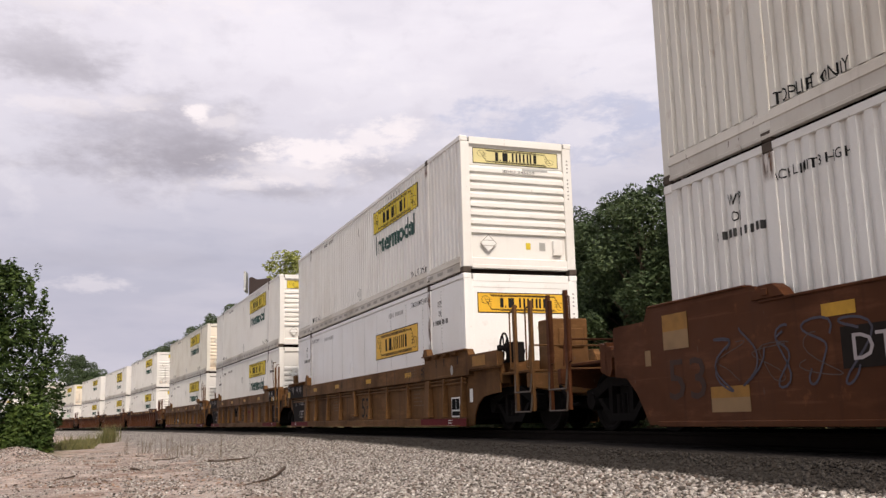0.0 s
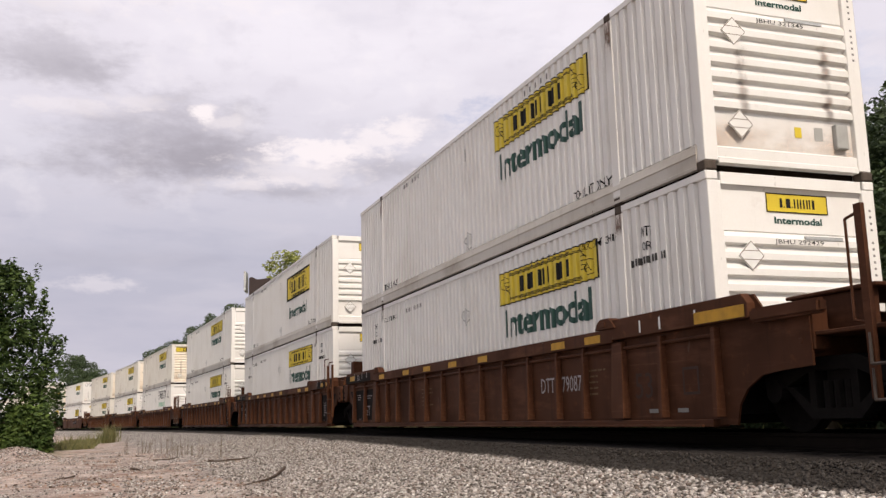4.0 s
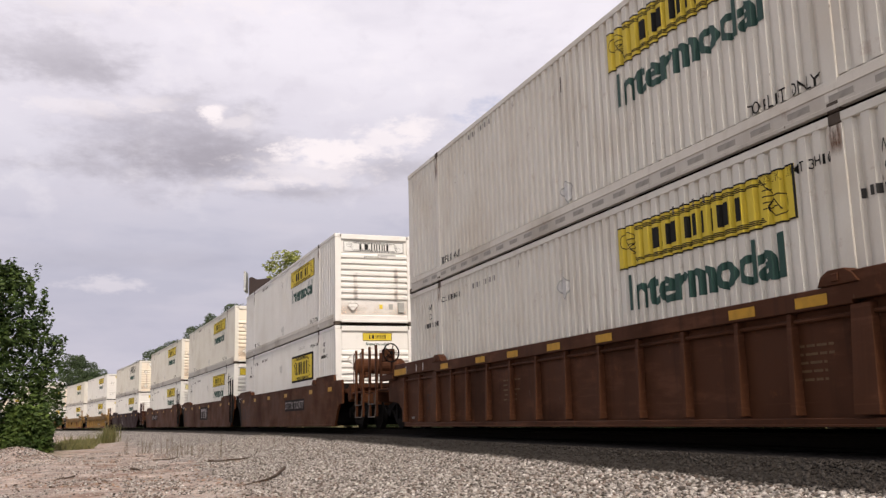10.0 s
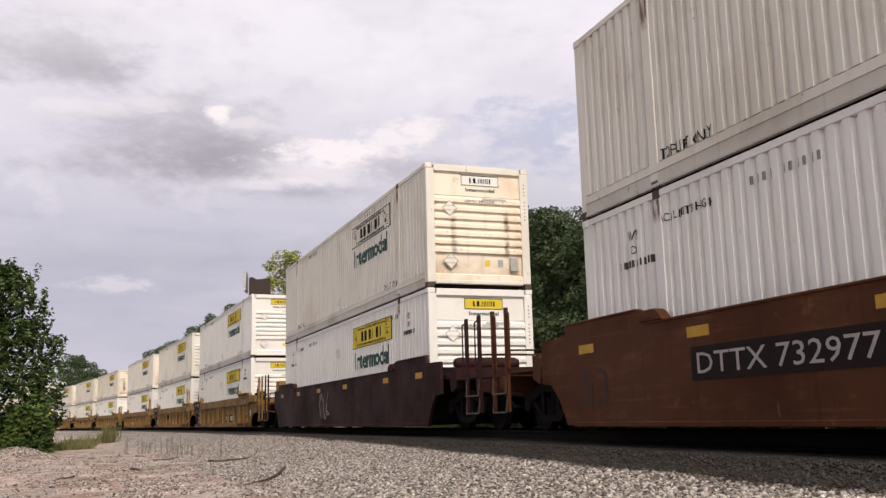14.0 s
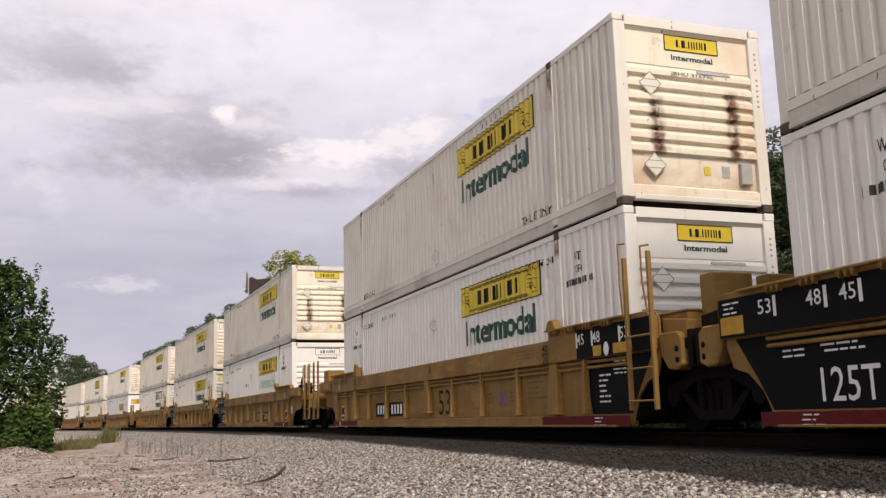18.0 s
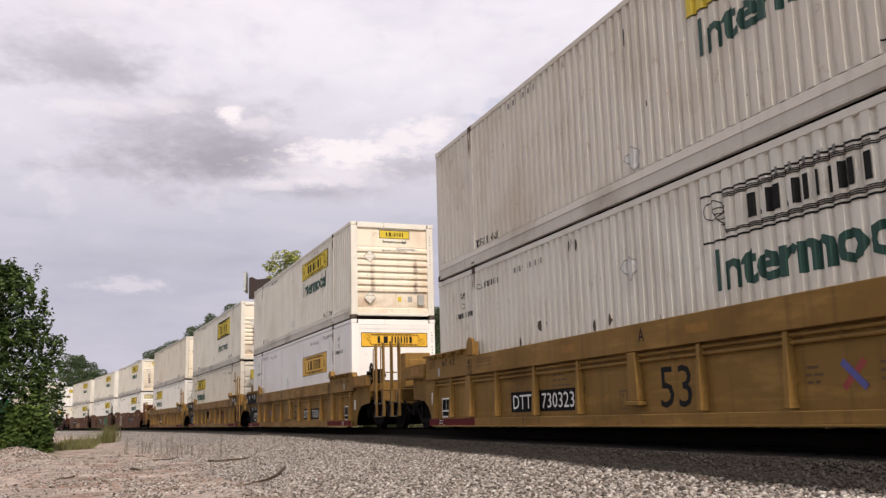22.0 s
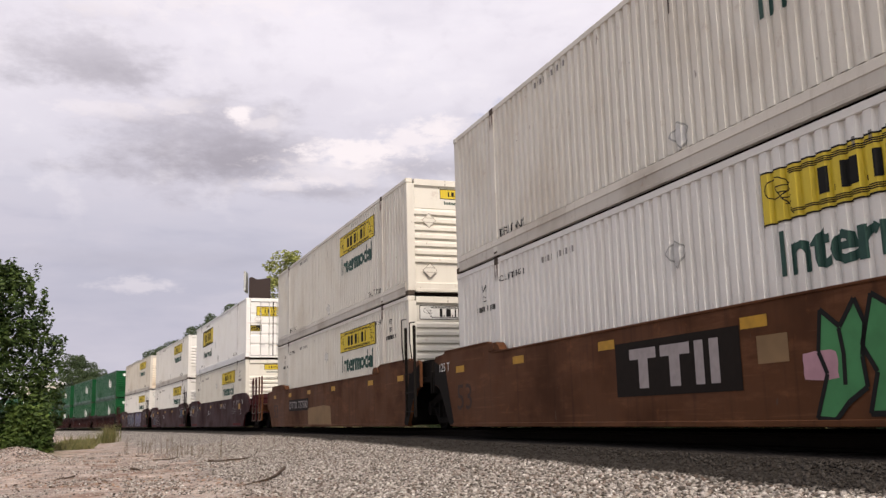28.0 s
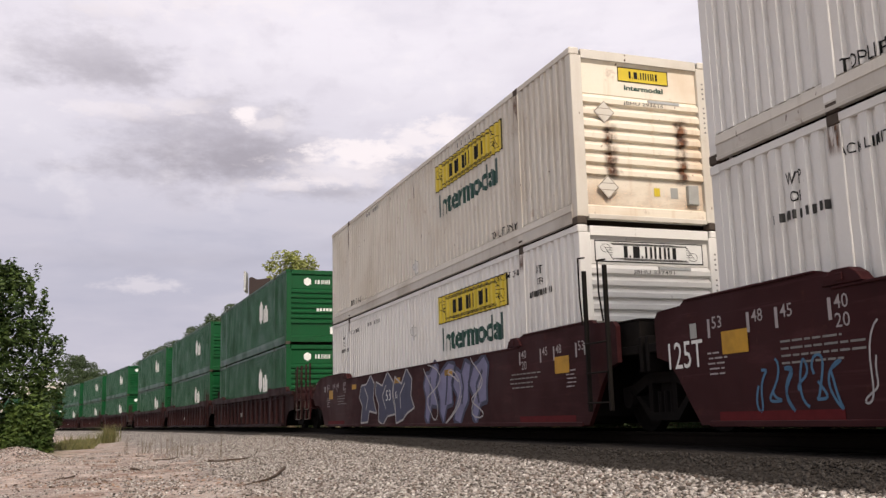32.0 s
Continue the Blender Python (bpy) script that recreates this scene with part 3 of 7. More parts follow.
def side_decal(key, flat, y, z, ridged=True, lift=0.004):
    """Flat marks painted on the near side of a container, bent into its corrugation; y, z: the middle of the marks."""
    k = (key, round(y, 3), round(z, 3), ridged)
    if k in DECALS:
        return DECALS[k]
    vs, fs = flat
    bm = bmesh.new()
    bv = [bm.verts.new((0, y - a, z + b)) for a, b in vs]
    for q in fs:
        try:
            bm.faces.new([bv[i] for i in q])
        except ValueError:
            pass
    if ridged:
        lo, hi = min(v.co.y for v in bv), max(v.co.y for v in bv)
        for c in CORR_Y[(CORR_Y > lo) & (CORR_Y < hi)]:
            bmesh.ops.bisect_plane(bm, geom=bm.verts[:] + bm.edges[:] + bm.faces[:], plane_co=(0, c, 0), plane_no=(0, 1, 0), dist=1e-5)
        for v in bm.verts:
            v.co.x = -CW / 2 + float(np.interp(v.co.y, CORR_Y, CORR_D)) - lift
    else:
        for v in bm.verts:
            v.co.x = -CW / 2 - lift
    bmesh.ops.recalc_face_normals(bm, faces=bm.faces[:])
    me = bpy.data.meshes.new("paint_marks")
    bm.to_mesh(me)
    bm.free()
    DECALS[k] = me
    return me


def end_decal(key, flat, x, z, y):
    k = ("end", key, round(x, 3), round(z, 3), round(y, 3))
    if k not in DECALS:
        vs, fs = flat
        me = bpy.data.meshes.new("paint_marks")
        me.from_pydata([(x + a, y, z + b) for a, b in vs], [], fs)
        DECALS[k] = me
    return DECALS[k]


def mark(name, me, mat, parent, label=""):
    """A painted mark as a part; meshes shared by several colours are copied once for each."""
    if me.materials and me.materials[0] != mat:
        k = (me.name, mat.name)
        if k not in DECALS:
            DECALS[k] = me.copy()
            DECALS[k].materials.clear()
        me = DECALS[k]
    ob = part(name, me, mat, parent, label)
    return tagged(ob, kind="stuff") if name in ("notice_mark", "number_mark") else ob


def side_mesh(sign):
    g = Mesh()
    x = sign * CW / 2
    z0, z1 = 0.36, CH - 0.085
    for y, d in CORR:
        g.v += [(x - sign * (d + 0.004), y, z0), (x - sign * (d + 0.004), y, z1)]
    for i in range(len(CORR) - 1):
        a = 2 * i
        g.f.append((a, a + 1, a + 3, a + 2) if sign < 0 else (a, a + 2, a + 3, a + 1))
    return g.done("side_panel")


def flat_side_mesh(sign):
    """A smooth riveted side of flat sheets with narrow seams."""
    g = Mesh()
    x = sign * CW / 2
    for i in range(13):
        a = -CL / 2 + 0.16 + i * (CL - 0.32) / 13
        b = a + (CL - 0.32) / 13 - 0.012
        g.box(min(x, x - sign * 0.03), max(x, x - sign * 0.03), a, b, 0.18, CH - 0.13)
        for k in range(26):
            z = 0.25 + k * 0.094
            g.add([(x + sign * 0.003, b - 0.02, z), (x + sign * 0.003, b - 0.008, z), (x + sign * 0.003, b - 0.008, z + 0.012), (x + sign * 0.003, b - 0.02, z + 0.012)], [(0, 1, 2, 3)])
    g.box(x - sign * 0.05 if sign > 0 else x + 0.032, x - 0.032 if sign > 0 else x + 0.05, -CL / 2 + 0.1, CL / 2 - 0.1, 0.15, CH - 0.1)
    return g.done("side_panel")


def end_mesh(profile):
    """An end wall from a profile of (z, depth) pairs, facing -y."""
    g = Mesh()
    y = -CL / 2
    for z, d in profile:
        g.v += [(-1.10, y + d, z), (1.10, y + d, z)]
    for i in range(len(profile) - 1):
        a = 2 * i
        g.f.append((a, a + 1, a + 3, a + 2))
    return g.done("end_wall")


def ribbed(top_panel, n, low):
    """Horizontal ribs between a plain upper and a plain lower panel."""
    p = [(0.16, 0.02), (0.30, 0.02), (0.33, 0.075), (low, 0.075)]
    z, step = low, (top_panel - low) / n
    for i in range(n):
        p += [(z + step * 0.10, 0.075), (z + step * 0.22, 0.012), (z + step * 0.62, 0.012), (z + step * 0.98, 0.075)]
        z += step
    p += [(top_panel + 0.01, 0.06), (CH - 0.22, 0.06), (CH - 0.17, 0.02)]
    return p


SIDE = {-1: side_mesh(-1), 1: side_mesh(1)}
FLAT = {-1: flat_side_mesh(-1), 1: flat_side_mesh(1)}
ENDS = {"small": end_mesh(ribbed(2.17, 7, 0.78)), "band": end_mesh(ribbed(2.30, 8, 0.80)), "smooth": end_mesh([(0.12, 0.012), (CH - 0.30, 0.012), (CH - 0.28, 0.006), (CH - 0.12, 0.006)]),
        "door": end_mesh([(0.14, 0.05), (0.62, 0.05), (0.65, 0.075), (0.74, 0.075), (0.77, 0.05), (1.10, 0.05), (1.13, 0.075), (1.22, 0.075), (1.25, 0.05), (1.58, 0.05), (1.61, 0.075), (1.70, 0.075), (1.73, 0.05), (2.06, 0.05), (2.09, 0.075), (2.18, 0.075), (2.21, 0.05), (CH - 0.12, 0.05)])}


def frame_mesh():
    """Corner posts, top and bottom rails, lifting posts."""
    g = Mesh()
    h, w = CL / 2, CW / 2
    for sx in (-1, 1):
        for sy in (-1, 1):
            g.box(*sorted((sx * (w + 0.0), sx * (w - 0.20))), *sorted((sy * h, sy * (h - 0.16))), 0.12, CH - 0.12)
        g.box(*sorted((sx * (w + 0.006), sx * (w - 0.09))), -h + 0.16, h - 0.16, CH - 0.10, CH - 0.005)
        # the far lower rail; the near one is a part of its own
        if sx > 0:
            g.slab([(sx * (w + 0.006), 0.33), (sx * (w - 0.05), 0.36), (sx * (w - 0.05), 0.075), (sx * (w + 0.004), 0.075), (sx * (w + 0.016), 0.09), (sx * (w + 0.016), 0.27)], 1, -h + 0.16, h - 0.16)
        for sy in (-1, 1):
            yc = sy * (h - POST)
            g.box(*sorted((sx * (w + 0.012), sx * (w - 0.07))), yc - 0.10, yc + 0.10, 0.12, CH - 0.12)
    for sy in (-1, 1):
        g.box(-w + 0.20, w - 0.20, *sorted((sy * h, sy * (h - 0.12))), CH - 0.17, CH - 0.01)
        g.box(-w + 0.20, w - 0.20, *sorted((sy * h, sy * (h - 0.12))), 0.09, 0.17)
    return bevelled(g.done("frame"), 0.008)


def casting_mesh():
    g = Mesh()
    g.box(-0.09, 0.09, -0.09, 0.09, 0, 0.12)
    return bevelled(g.done("corner_casting"), 0.014)


def roof_mesh():
    g = Mesh()
    y, n = -CL / 2 + 0.05, 50
    p = (CL - 0.1) / n
    for i in range(n):
        a = y + i * p
        g.add([(-CW / 2 + 0.08, a, CH - 0.03), (CW / 2 - 0.08, a, CH - 0.03), (CW / 2 - 0.08, a + p * 0.5, CH - 0.015), (-CW / 2 + 0.08, a + p * 0.5, CH - 0.015), (CW / 2 - 0.08, a + p, CH - 0.03), (-CW / 2 + 0.08, a + p, CH - 0.03)],
              [(0, 1, 2, 3), (3, 2, 4, 5)])
    return g.done("roof")


def floor_mesh():
    comb = [(CL / 2 - 0.1, 0.17), (-CL / 2 + 0.1, 0.17), (-CL / 2 + 0.1, 0.13)]
    for i in range(50):
        y = -CL / 2 + 0.3 + i * (CL - 0.6) / 49
        comb += [(y - 0.02, 0.13), (y - 0.02, 0.045), (y + 0.02, 0.045), (y + 0.02, 0.13)]
    return Mesh().slab(comb + [(CL / 2 - 0.1, 0.13)], 0, -CW / 2 + 0.052, CW / 2 - 0.052).done("underframe")


def rail_mesh():
    """The near lower rail: a groove under the side, a sloping face and a lip."""
    w, h = CW / 2, CL / 2
    prof = [(-w + 0.03, 0.375), (-w + 0.03, 0.355), (-w + 0.012, 0.350), (-w - 0.006, 0.335), (-w - 0.022, 0.225), (-w - 0.010, 0.215), (-w - 0.012, 0.075), (-w - 0.024, 0.068), (-w - 0.020, 0.030), (-w + 0.05, 0.030), (-w + 0.06, 0.375)]
    g = Mesh().slab(prof, 1, -h + 0.16, h - 0.16)
    return g.done("bottom_rail")


FRAME, CASTING, ROOF, UNDER, RAIL = frame_mesh(), casting_mesh(), roof_mesh(), floor_mesh(), rail_mesh()
SLOT = Mesh().box(-0.012, 0.012, -0.17, 0.17, -0.035, 0.035).done("rail_slot")


def in_paint(me, mat):
    """The same mesh in another paint."""
    k = ("paint", me.name, mat.name)
    if k not in DECALS:
        DECALS[k] = me.copy()
        DECALS[k].materials.clear()
        DECALS[k].materials.append(mat)
    return DECALS[k]


PAINT_WORDS = {"white": "white", "cream": "weathered cream", "grime": "grimy white", "smooth": "clean white", "green": "dark green"}
END_WORDS = {"small": "small end sign", "band": "long end sign", "smooth": "gold end band", "door": "end doors"}


SEEP = {}


def container(coat, side="std", end="small", sign="sign", code="", rust=0, mirrored=False, upper=True, faint=False, slots=False):
    """One 53-foot box. side: std, bordered, faded, bare; end: small, band, smooth, door."""
    root = new("freight_container")
    smooth = end == "smooth"
    mat = M[coat]
    ridged = not smooth
    for sx in (-1, 1):
        part("side_panel", in_paint((FLAT if smooth else SIDE)[sx], mat), None, root)
    part("frame", in_paint(FRAME, mat), None, root)
    part("roof", in_paint(ROOF, mat), None, root)
    part("bottom_rail", in_paint(RAIL, mat if coat in ("green", "smooth") else M["dirtyrail"]), None, root, "grimy lower rail")
    part("underframe", in_paint(UNDER, M["under"]), None, root)
    part("end_wall", in_paint(ENDS[end], M["warmend"] if coat in ("cream", "grime") and rust else mat), None, root)
    part("end_wall", in_paint(ENDS["door"], mat), None, root, at=pose(0, 0, 0, 0, 0, 180))
    dark = M["casting"]
    for sx in (-1, 1):
        for sy, yy in ((-1, CL / 2 - 0.085), (1, CL / 2 - 0.085), (-1, CL / 2 - POST), (1, CL / 2 - POST)):
            if sx > 0 and sy > 0:
                continue
            for z in (0.0, CH - 0.12):
                part("corner_casting", in_paint(CASTING, dark if abs(yy - CL / 2 + POST) < 0.1 or z == 0 else mat), None, root, at=pose(sx * (CW / 2 - 0.075), sy * yy, z))
    if slots:
        for i in range(24):
            part("rail_slot", in_paint(SLOT, M["slot"]), None, root, at=pose(-CW / 2 - 0.002, -7.35 + 0.62 * i, 0.145))
    green = coat == "green"
    yl = -CL / 2 + 4.62
    if mirrored:
        yl = CL / 2 - 3.55
    if green:
        bare = M["chalk"]
        hexa = ([(0.42 * math.cos(radians(60 * k + 30)), 0.5 * math.sin(radians(60 * k + 30))) for k in range(6)], [(0, 1, 2, 3, 4, 5)])
        mark("logo_shape", side_decal("hexagon", hexa, -CL / 2 + 5.0, 1.75), bare, root, "white hexagonal logo shape")
        mark("logo_mark", side_decal("threebars", bars([(-0.5, -0.2, -0.35, 0.25), (-0.1, 0.2, -0.35, 0.35), (0.3, 0.5, -0.35, 0.15)]), -CL / 2 + 4.0, 1.6), bare, root)
        mark("logo_shape", end_decal("hexagon", ([(0.16 * math.cos(radians(60 * k + 30)), 0.17 * math.sin(radians(60 * k + 30))) for k in range(6)], [(0, 1, 2, 3, 4, 5)]), -0.45, 2.45, -CL / 2 + 0.055), bare, root)
        mark("number_mark", end_decal("gbars", bars([(-0.4 + 0.13 * k, -0.31 + 0.13 * k, -0.06, 0.06) for k in range(6)]), 0.3, 1.35, -CL / 2 + 0.008), bare, root)
        mark("logo_mark", end_decal("gname", name_bars(0.6, 0.16), 0.15, 2.45, -CL / 2 + 0.055), bare, root)
        mark("sticker", end_decal("stick", bars([(-0.14, 0.14, -0.14, 0.14)]), 0.6, 0.55, -CL / 2 + 0.07), bare, root, "white sticker")
    elif side != "bare":
        panel = M["gold"] if smooth else M["sign"]
        zc = 1.85 if smooth else 2.275
        w, h = (3.4, 0.66) if smooth else (3.72, 0.60)
        if side == "bordered":
            w, h, zc = (3.7, 0.92, 2.02) if upper else (3.3, 0.95, 1.85)
            yl = -CL / 2 + 4.95 if not mirrored else CL / 2 - 4.55
            if not upper:
                yl = -CL / 2 + 4.62
        if side == "faded":
            logo = mark("logo_panel", side_decal("panelline", border(w, h, 0.025), yl, zc, ridged), M["letter"], root, "outlined sign panel, its yellow worn away")
        else:
            logo = mark("logo_panel", side_decal(("panel", w, h), bars([(-w / 2, w / 2, -h / 2, h / 2)]), yl, zc, ridged), panel, root, "yellow sign panel with dark bars")
            mark("logo_border", side_decal(("border", w, h), border(w, h, 0.075 if side == "bordered" else 0.02), yl, zc, ridged, 0.007), M["letter"], logo)
        mark("logo_ribbon", side_decal(("ribbon", w, h), ribbon(w * (0.8 if side == "bordered" else 1), h), yl, zc, ridged, 0.007), M["letter"], logo)
        mark("logo_mark", side_decal(("name", w, h), name_bars(w * 0.52, h * 0.46), yl, zc, ridged, 0.008), M["letter"], logo)
        if not smooth and not (side == "bordered" and not upper):
            mark("lettering", side_decal(("intermodal", side == "bordered"), lettering("Intermodal", 2.8, 0.42) if side == "bordered" else lettering("Intermodal", 3.25, 0.50), yl, 1.08 if side == "bordered" else 1.63), M["palegreen"] if faint else M["pine"], root, "dark green lettering")
    if not green:
        for sy in (-1, 1):
            yc = sy * (CL / 2 - 2.85)
            if upper:
                mark("lettering", side_decal("topliftonly", lettering("TOP LIFT ONLY", 1.15, 0.15), yc, 0.43, ridged), M["letter"], root)
            else:
                mark("lettering", side_decal("stack", lettering("STACK LIMIT 3 HIGH", 1.30, 0.11), yc + (0.2 if sy > 0 else -0.1), 2.50 if not smooth else 2.62, ridged), M["letter"], root)
                mark("lettering", side_decal("wtp", lettering("WTP", 0.24, 0.14), sy * (CL / 2 - 1.45), 2.42, ridged), M["letter"], root)
                mark("lettering", side_decal("or", lettering("OR", 0.15, 0.12), sy * (CL / 2 - 1.45), 2.22, ridged), M["letter"], root)
                mark("number_mark", side_decal("pinbars", bars([(-0.42 + 0.07 * i, -0.375 + 0.07 * i, -0.05, 0.05) for i in range(13) if i not in (1, 7, 10)]), sy * (CL / 2 - 1.45), 2.03, ridged), M["dimletter"], root)
            mark("lettering", side_decal("codebars", bars([(0.11 * k, 0.11 * k + 0.045, -0.05, 0.05) for k in range(-5, 6) if k != -1]), sy * (CL / 2 - 4.6), 2.68 if upper else 2.55, ridged), M["faintletter"], root)
        # a loose placard half way along, with the slit of its hanger over it
        yp, zp = (-0.15, 0.56) if upper else (0.12, 1.98)
        if not smooth:
            mark("placard_holder", side_decal("diamond", strokes([[(-0.22, 0.03), (-0.02, 0.18), (0.22, 0.05), (0.05, -0.19), (-0.22, 0.03)]], 0.022), yp, zp, ridged), M["grey"], root, "empty diamond placard holder")
            mark("placard", side_decal("diamondfill", ([(-0.20, 0.03), (-0.02, 0.16), (0.20, 0.05), (0.05, -0.17)], [(3, 2, 1, 0)]), yp, zp, ridged, 0.009), M["tin"], root, "dull grey tin placard")
            mark("hanger_slit", side_decal("slit", bars([(-0.014, 0.014, -0.13, 0.13)]), yp + 0.02, zp + 0.55 if not upper else 2.35, ridged), M["casting"], root)
        for sy in (-1, 1):
            yc = sy * (CL / 2 - POST)
            tall = 2.3 if smooth else 0.35 + 0.25 * rust
            part("rust_seep", SEEP.setdefault((tall, yc), Mesh().add([(-CW / 2 - 0.0145, yc + 0.11, CH - 0.12 - tall), (-CW / 2 - 0.0145, yc - 0.11, CH - 0.12 - tall), (-CW / 2 - 0.0145, yc - 0.11, CH - 0.12), (-CW / 2 - 0.0145, yc + 0.11, CH - 0.12)], [(0, 1, 2, 3)]).done("rust_seep")), M["seep"], root, "brown rust run from a lifting corner")
    # the end towards the lens
    ye = -CL / 2
    if not green:
        lit = M["sign"] if sign != "white" else M["chalk"]
        if end == "small":
            mark("sign_panel", end_decal("small", bars([(-0.48, 0.48, -0.125, 0.125)]), 0.08, 2.56, ye + 0.054), lit, root, "small sign with dark bars")
            mark("sign_border", end_decal("smallb", border(0.96, 0.25, 0.014), 0.08, 2.56, ye + 0.05), M["letter"], root)
            mark("sign_mark", end_decal("smalln", name_bars(0.56, 0.12), 0.08, 2.56, ye + 0.05), M["letter"], root)
            mark("lettering", end_decal("smalli", lettering("Intermodal", 0.74, 0.09), 0.08, 2.335, ye + 0.054), M["pine"], root)
        elif end == "band":
            mark("sign_panel", end_decal("band", bars([(-1.0, 1.0, -0.17, 0.17)]), 0, 2.51, ye + 0.054), M["sign"] if sign == "sign" else M["palesign"] if sign == "pale" else M["chalk"], root, "long sign band with dark bars")
            mark("sign_border", end_decal("bandb", border(2.0, 0.34, 0.016), 0, 2.51, ye + 0.05), M["letter"], root)
            mark("sign_ribbon", end_decal("bandr", ribbon(1.9, 0.33), 0, 2.51, ye + 0.05), M["letter"], root)
            mark("sign_mark", end_decal("bandn", name_bars(1.0, 0.19), 0, 2.51, ye + 0.049), M["letter"], root)
        elif end == "smooth":
            mark("sign_panel", end_decal("gold", bars([(-1.03, 1.03, -0.21, 0.21)]), 0.02, 2.30, ye + 0.006), M["gold"], root, "gold sign band with dark bars")
            mark("sign_border", end_decal("goldb", border(2.06, 0.42, 0.018), 0.02, 2.30, ye + 0.002), M["letter"], root)
            mark("sign_ribbon", end_decal("goldr", ribbon(2.0, 0.4), 0.02, 2.30, ye + 0.002), M["letter"], root)
            mark("sign_mark", end_decal("goldn", name_bars(1.1, 0.20), 0.02, 2.30, ye + 0.001), M["letter"], root)
        else:
            zb = 2.28
            mark("sign_panel", end_decal("doorband", bars([(-0.78, 0.78, -0.235, 0.235)]), -0.02, zb, ye + 0.044), M["sign"], root, "yellow sign band across the doors")
            mark("sign_border", end_decal("doorbord", border(1.56, 0.47, 0.03), -0.02, zb, ye + 0.041), M["letter"], root)
            mark("sign_ribbon", end_decal("doorrib", ribbon(1.5, 0.42), -0.02, zb, ye + 0.041), M["letter"], root)
            mark("sign_mark", end_decal("doorn", name_bars(0.82, 0.19), -0.02, zb, ye + 0.04), M["letter"], root)
            if coat == "smooth":
                tab = mark("sticker", end_decal("regional", bars([(-0.27, 0.27, -0.145, 0.145)]), -0.82, 1.47, ye + 0.044), M["black"], root, "black notice with yellow lettering")
                for i, w in enumerate(("LOCAL", "REGIONAL", "DEDICATED")):
                    mark("lettering", end_decal(w, lettering(w, (0.24, 0.38, 0.46)[i], 0.06), -0.82 + (-0.11, -0.04, 0)[i], 1.56 - 0.09 * i, ye + 0.041), M["sign"], tab)
                tab = mark("sticker", end_decal("turns", bars([(-0.15, 0.15, -0.21, 0.21)]), 0.88, 0.86, ye + 0.044), M["sign"], root, "yellow and black caution notice")
                mark("notice_band", end_decal("turnsb", bars([(-0.15, 0.15, -0.21, -0.06), (-0.15, 0.15, 0.13, 0.21)]), 0.88, 0.86, ye + 0.042), M["black"], tab)
                mark("lettering", end_decal("CAUTION", lettering("CAUTION", 0.26, 0.055), 0.88, 1.03, ye + 0.040), M["sign"], tab)
                mark("lettering", end_decal("WIDE", lettering("WIDE", 0.18, 0.05), 0.88, 0.765, ye + 0.040), M["sign"], tab)
                mark("lettering", end_decal("TURNS", lettering("TURNS", 0.22, 0.05), 0.88, 0.695, ye + 0.040), M["sign"], tab)
                mark("notice_mark", end_decal("turnsm", bars([(-0.10, 0.10, -0.02, 0.02), (-0.06, 0.08, 0.03, 0.05)]), 0.88, 0.90, ye + 0.042), M["black"], tab)
                mark("sticker", end_decal("gsq2", bars([(-0.09, 0.09, -0.10, 0.10)]), 0.42, 0.85, ye + 0.044), M["grey"], root, "grey square sticker")
            for sx in (-1, 1):
                for z in (0.35, 0.95, 1.75, 2.45):
                    part("hinge", in_paint(HINGE, mat), None, root, at=pose(sx * 1.16, ye + 0.01, z))
            for x in (-0.60, -0.19, 0.19, 0.60):
                part("lock_rod", in_paint(LOCKROD, M["galv"]), None, root, "galvanised locking rod", at=pose(x, ye + 0.018, 0))
            part("door_gasket", in_paint(GASKET, M["black"]), None, root, at=pose(0, ye + 0.046, 0))
        if end == "smooth" and code:
            mark("lettering", end_decal(code, lettering(code, 0.72, 0.085), 0.58, 1.80, ye + 0.006), M["dimletter"], root)
        if end in ("small", "band"):
            zc = 2.055 if end == "small" else 2.19
            if code:
                mark("lettering", end_decal(code, lettering(code, 0.76, 0.075), 0.03, zc - 0.01, ye + 0.007), M["dimletter"], root)
        if end != "smooth":
            spots = [(-0.72, 1.86 if end == "small" else None), (-0.72, 0.62 if end != "door" else 1.9)]
            for x, z in spots:
                if z:
                    yy = ye + 0.012
                    part("placard", in_paint(PLACARD, M["chalk"] if coat == "white" and not rust else mat), None, root, "thin diamond placard", at=pose(x, yy - 0.006, z))
                    mark("placard_frame", end_decal("pframe", strokes([[(-0.18, 0), (0, 0.18), (0.18, 0), (0, -0.18), (-0.18, 0)], [(-0.12, 0.06), (0.12, 0.06)], [(-0.13, -0.05), (0.13, -0.05)]], 0.010), x, z, ye + 0.001), M["holder"], root)
            mark("sticker", end_decal("ysq", bars([(-0.055, 0.055, -0.07, 0.07)]), 0.22, 0.60, ye + 0.068), M["sign"], root, "yellow square sticker")
            mark("sticker", end_decal("gsq", bars([(-0.07, 0.07, -0.09, 0.09)]), 0.55, 0.60, ye + 0.068), M["grey"], root, "grey square sticker")
            part("document_box", in_paint(DOCBOX, M["grey"] if rust else mat), None, root, at=pose(0.88, ye + 0.05, 0.58))
            part("nameplate", in_paint(PLATE, M["galv"]), None, root, at=pose(0.42, ye + 0.005, 2.115 if end == "small" else 2.255))
        mark("lettering", end_decal("upright", bars([(-0.022, 0.014, 0.085 * k, 0.085 * k + 0.03) for k in range(11) if k != 6]), 1.20, 1.65, ye - 0.003), M["faintletter"], root)
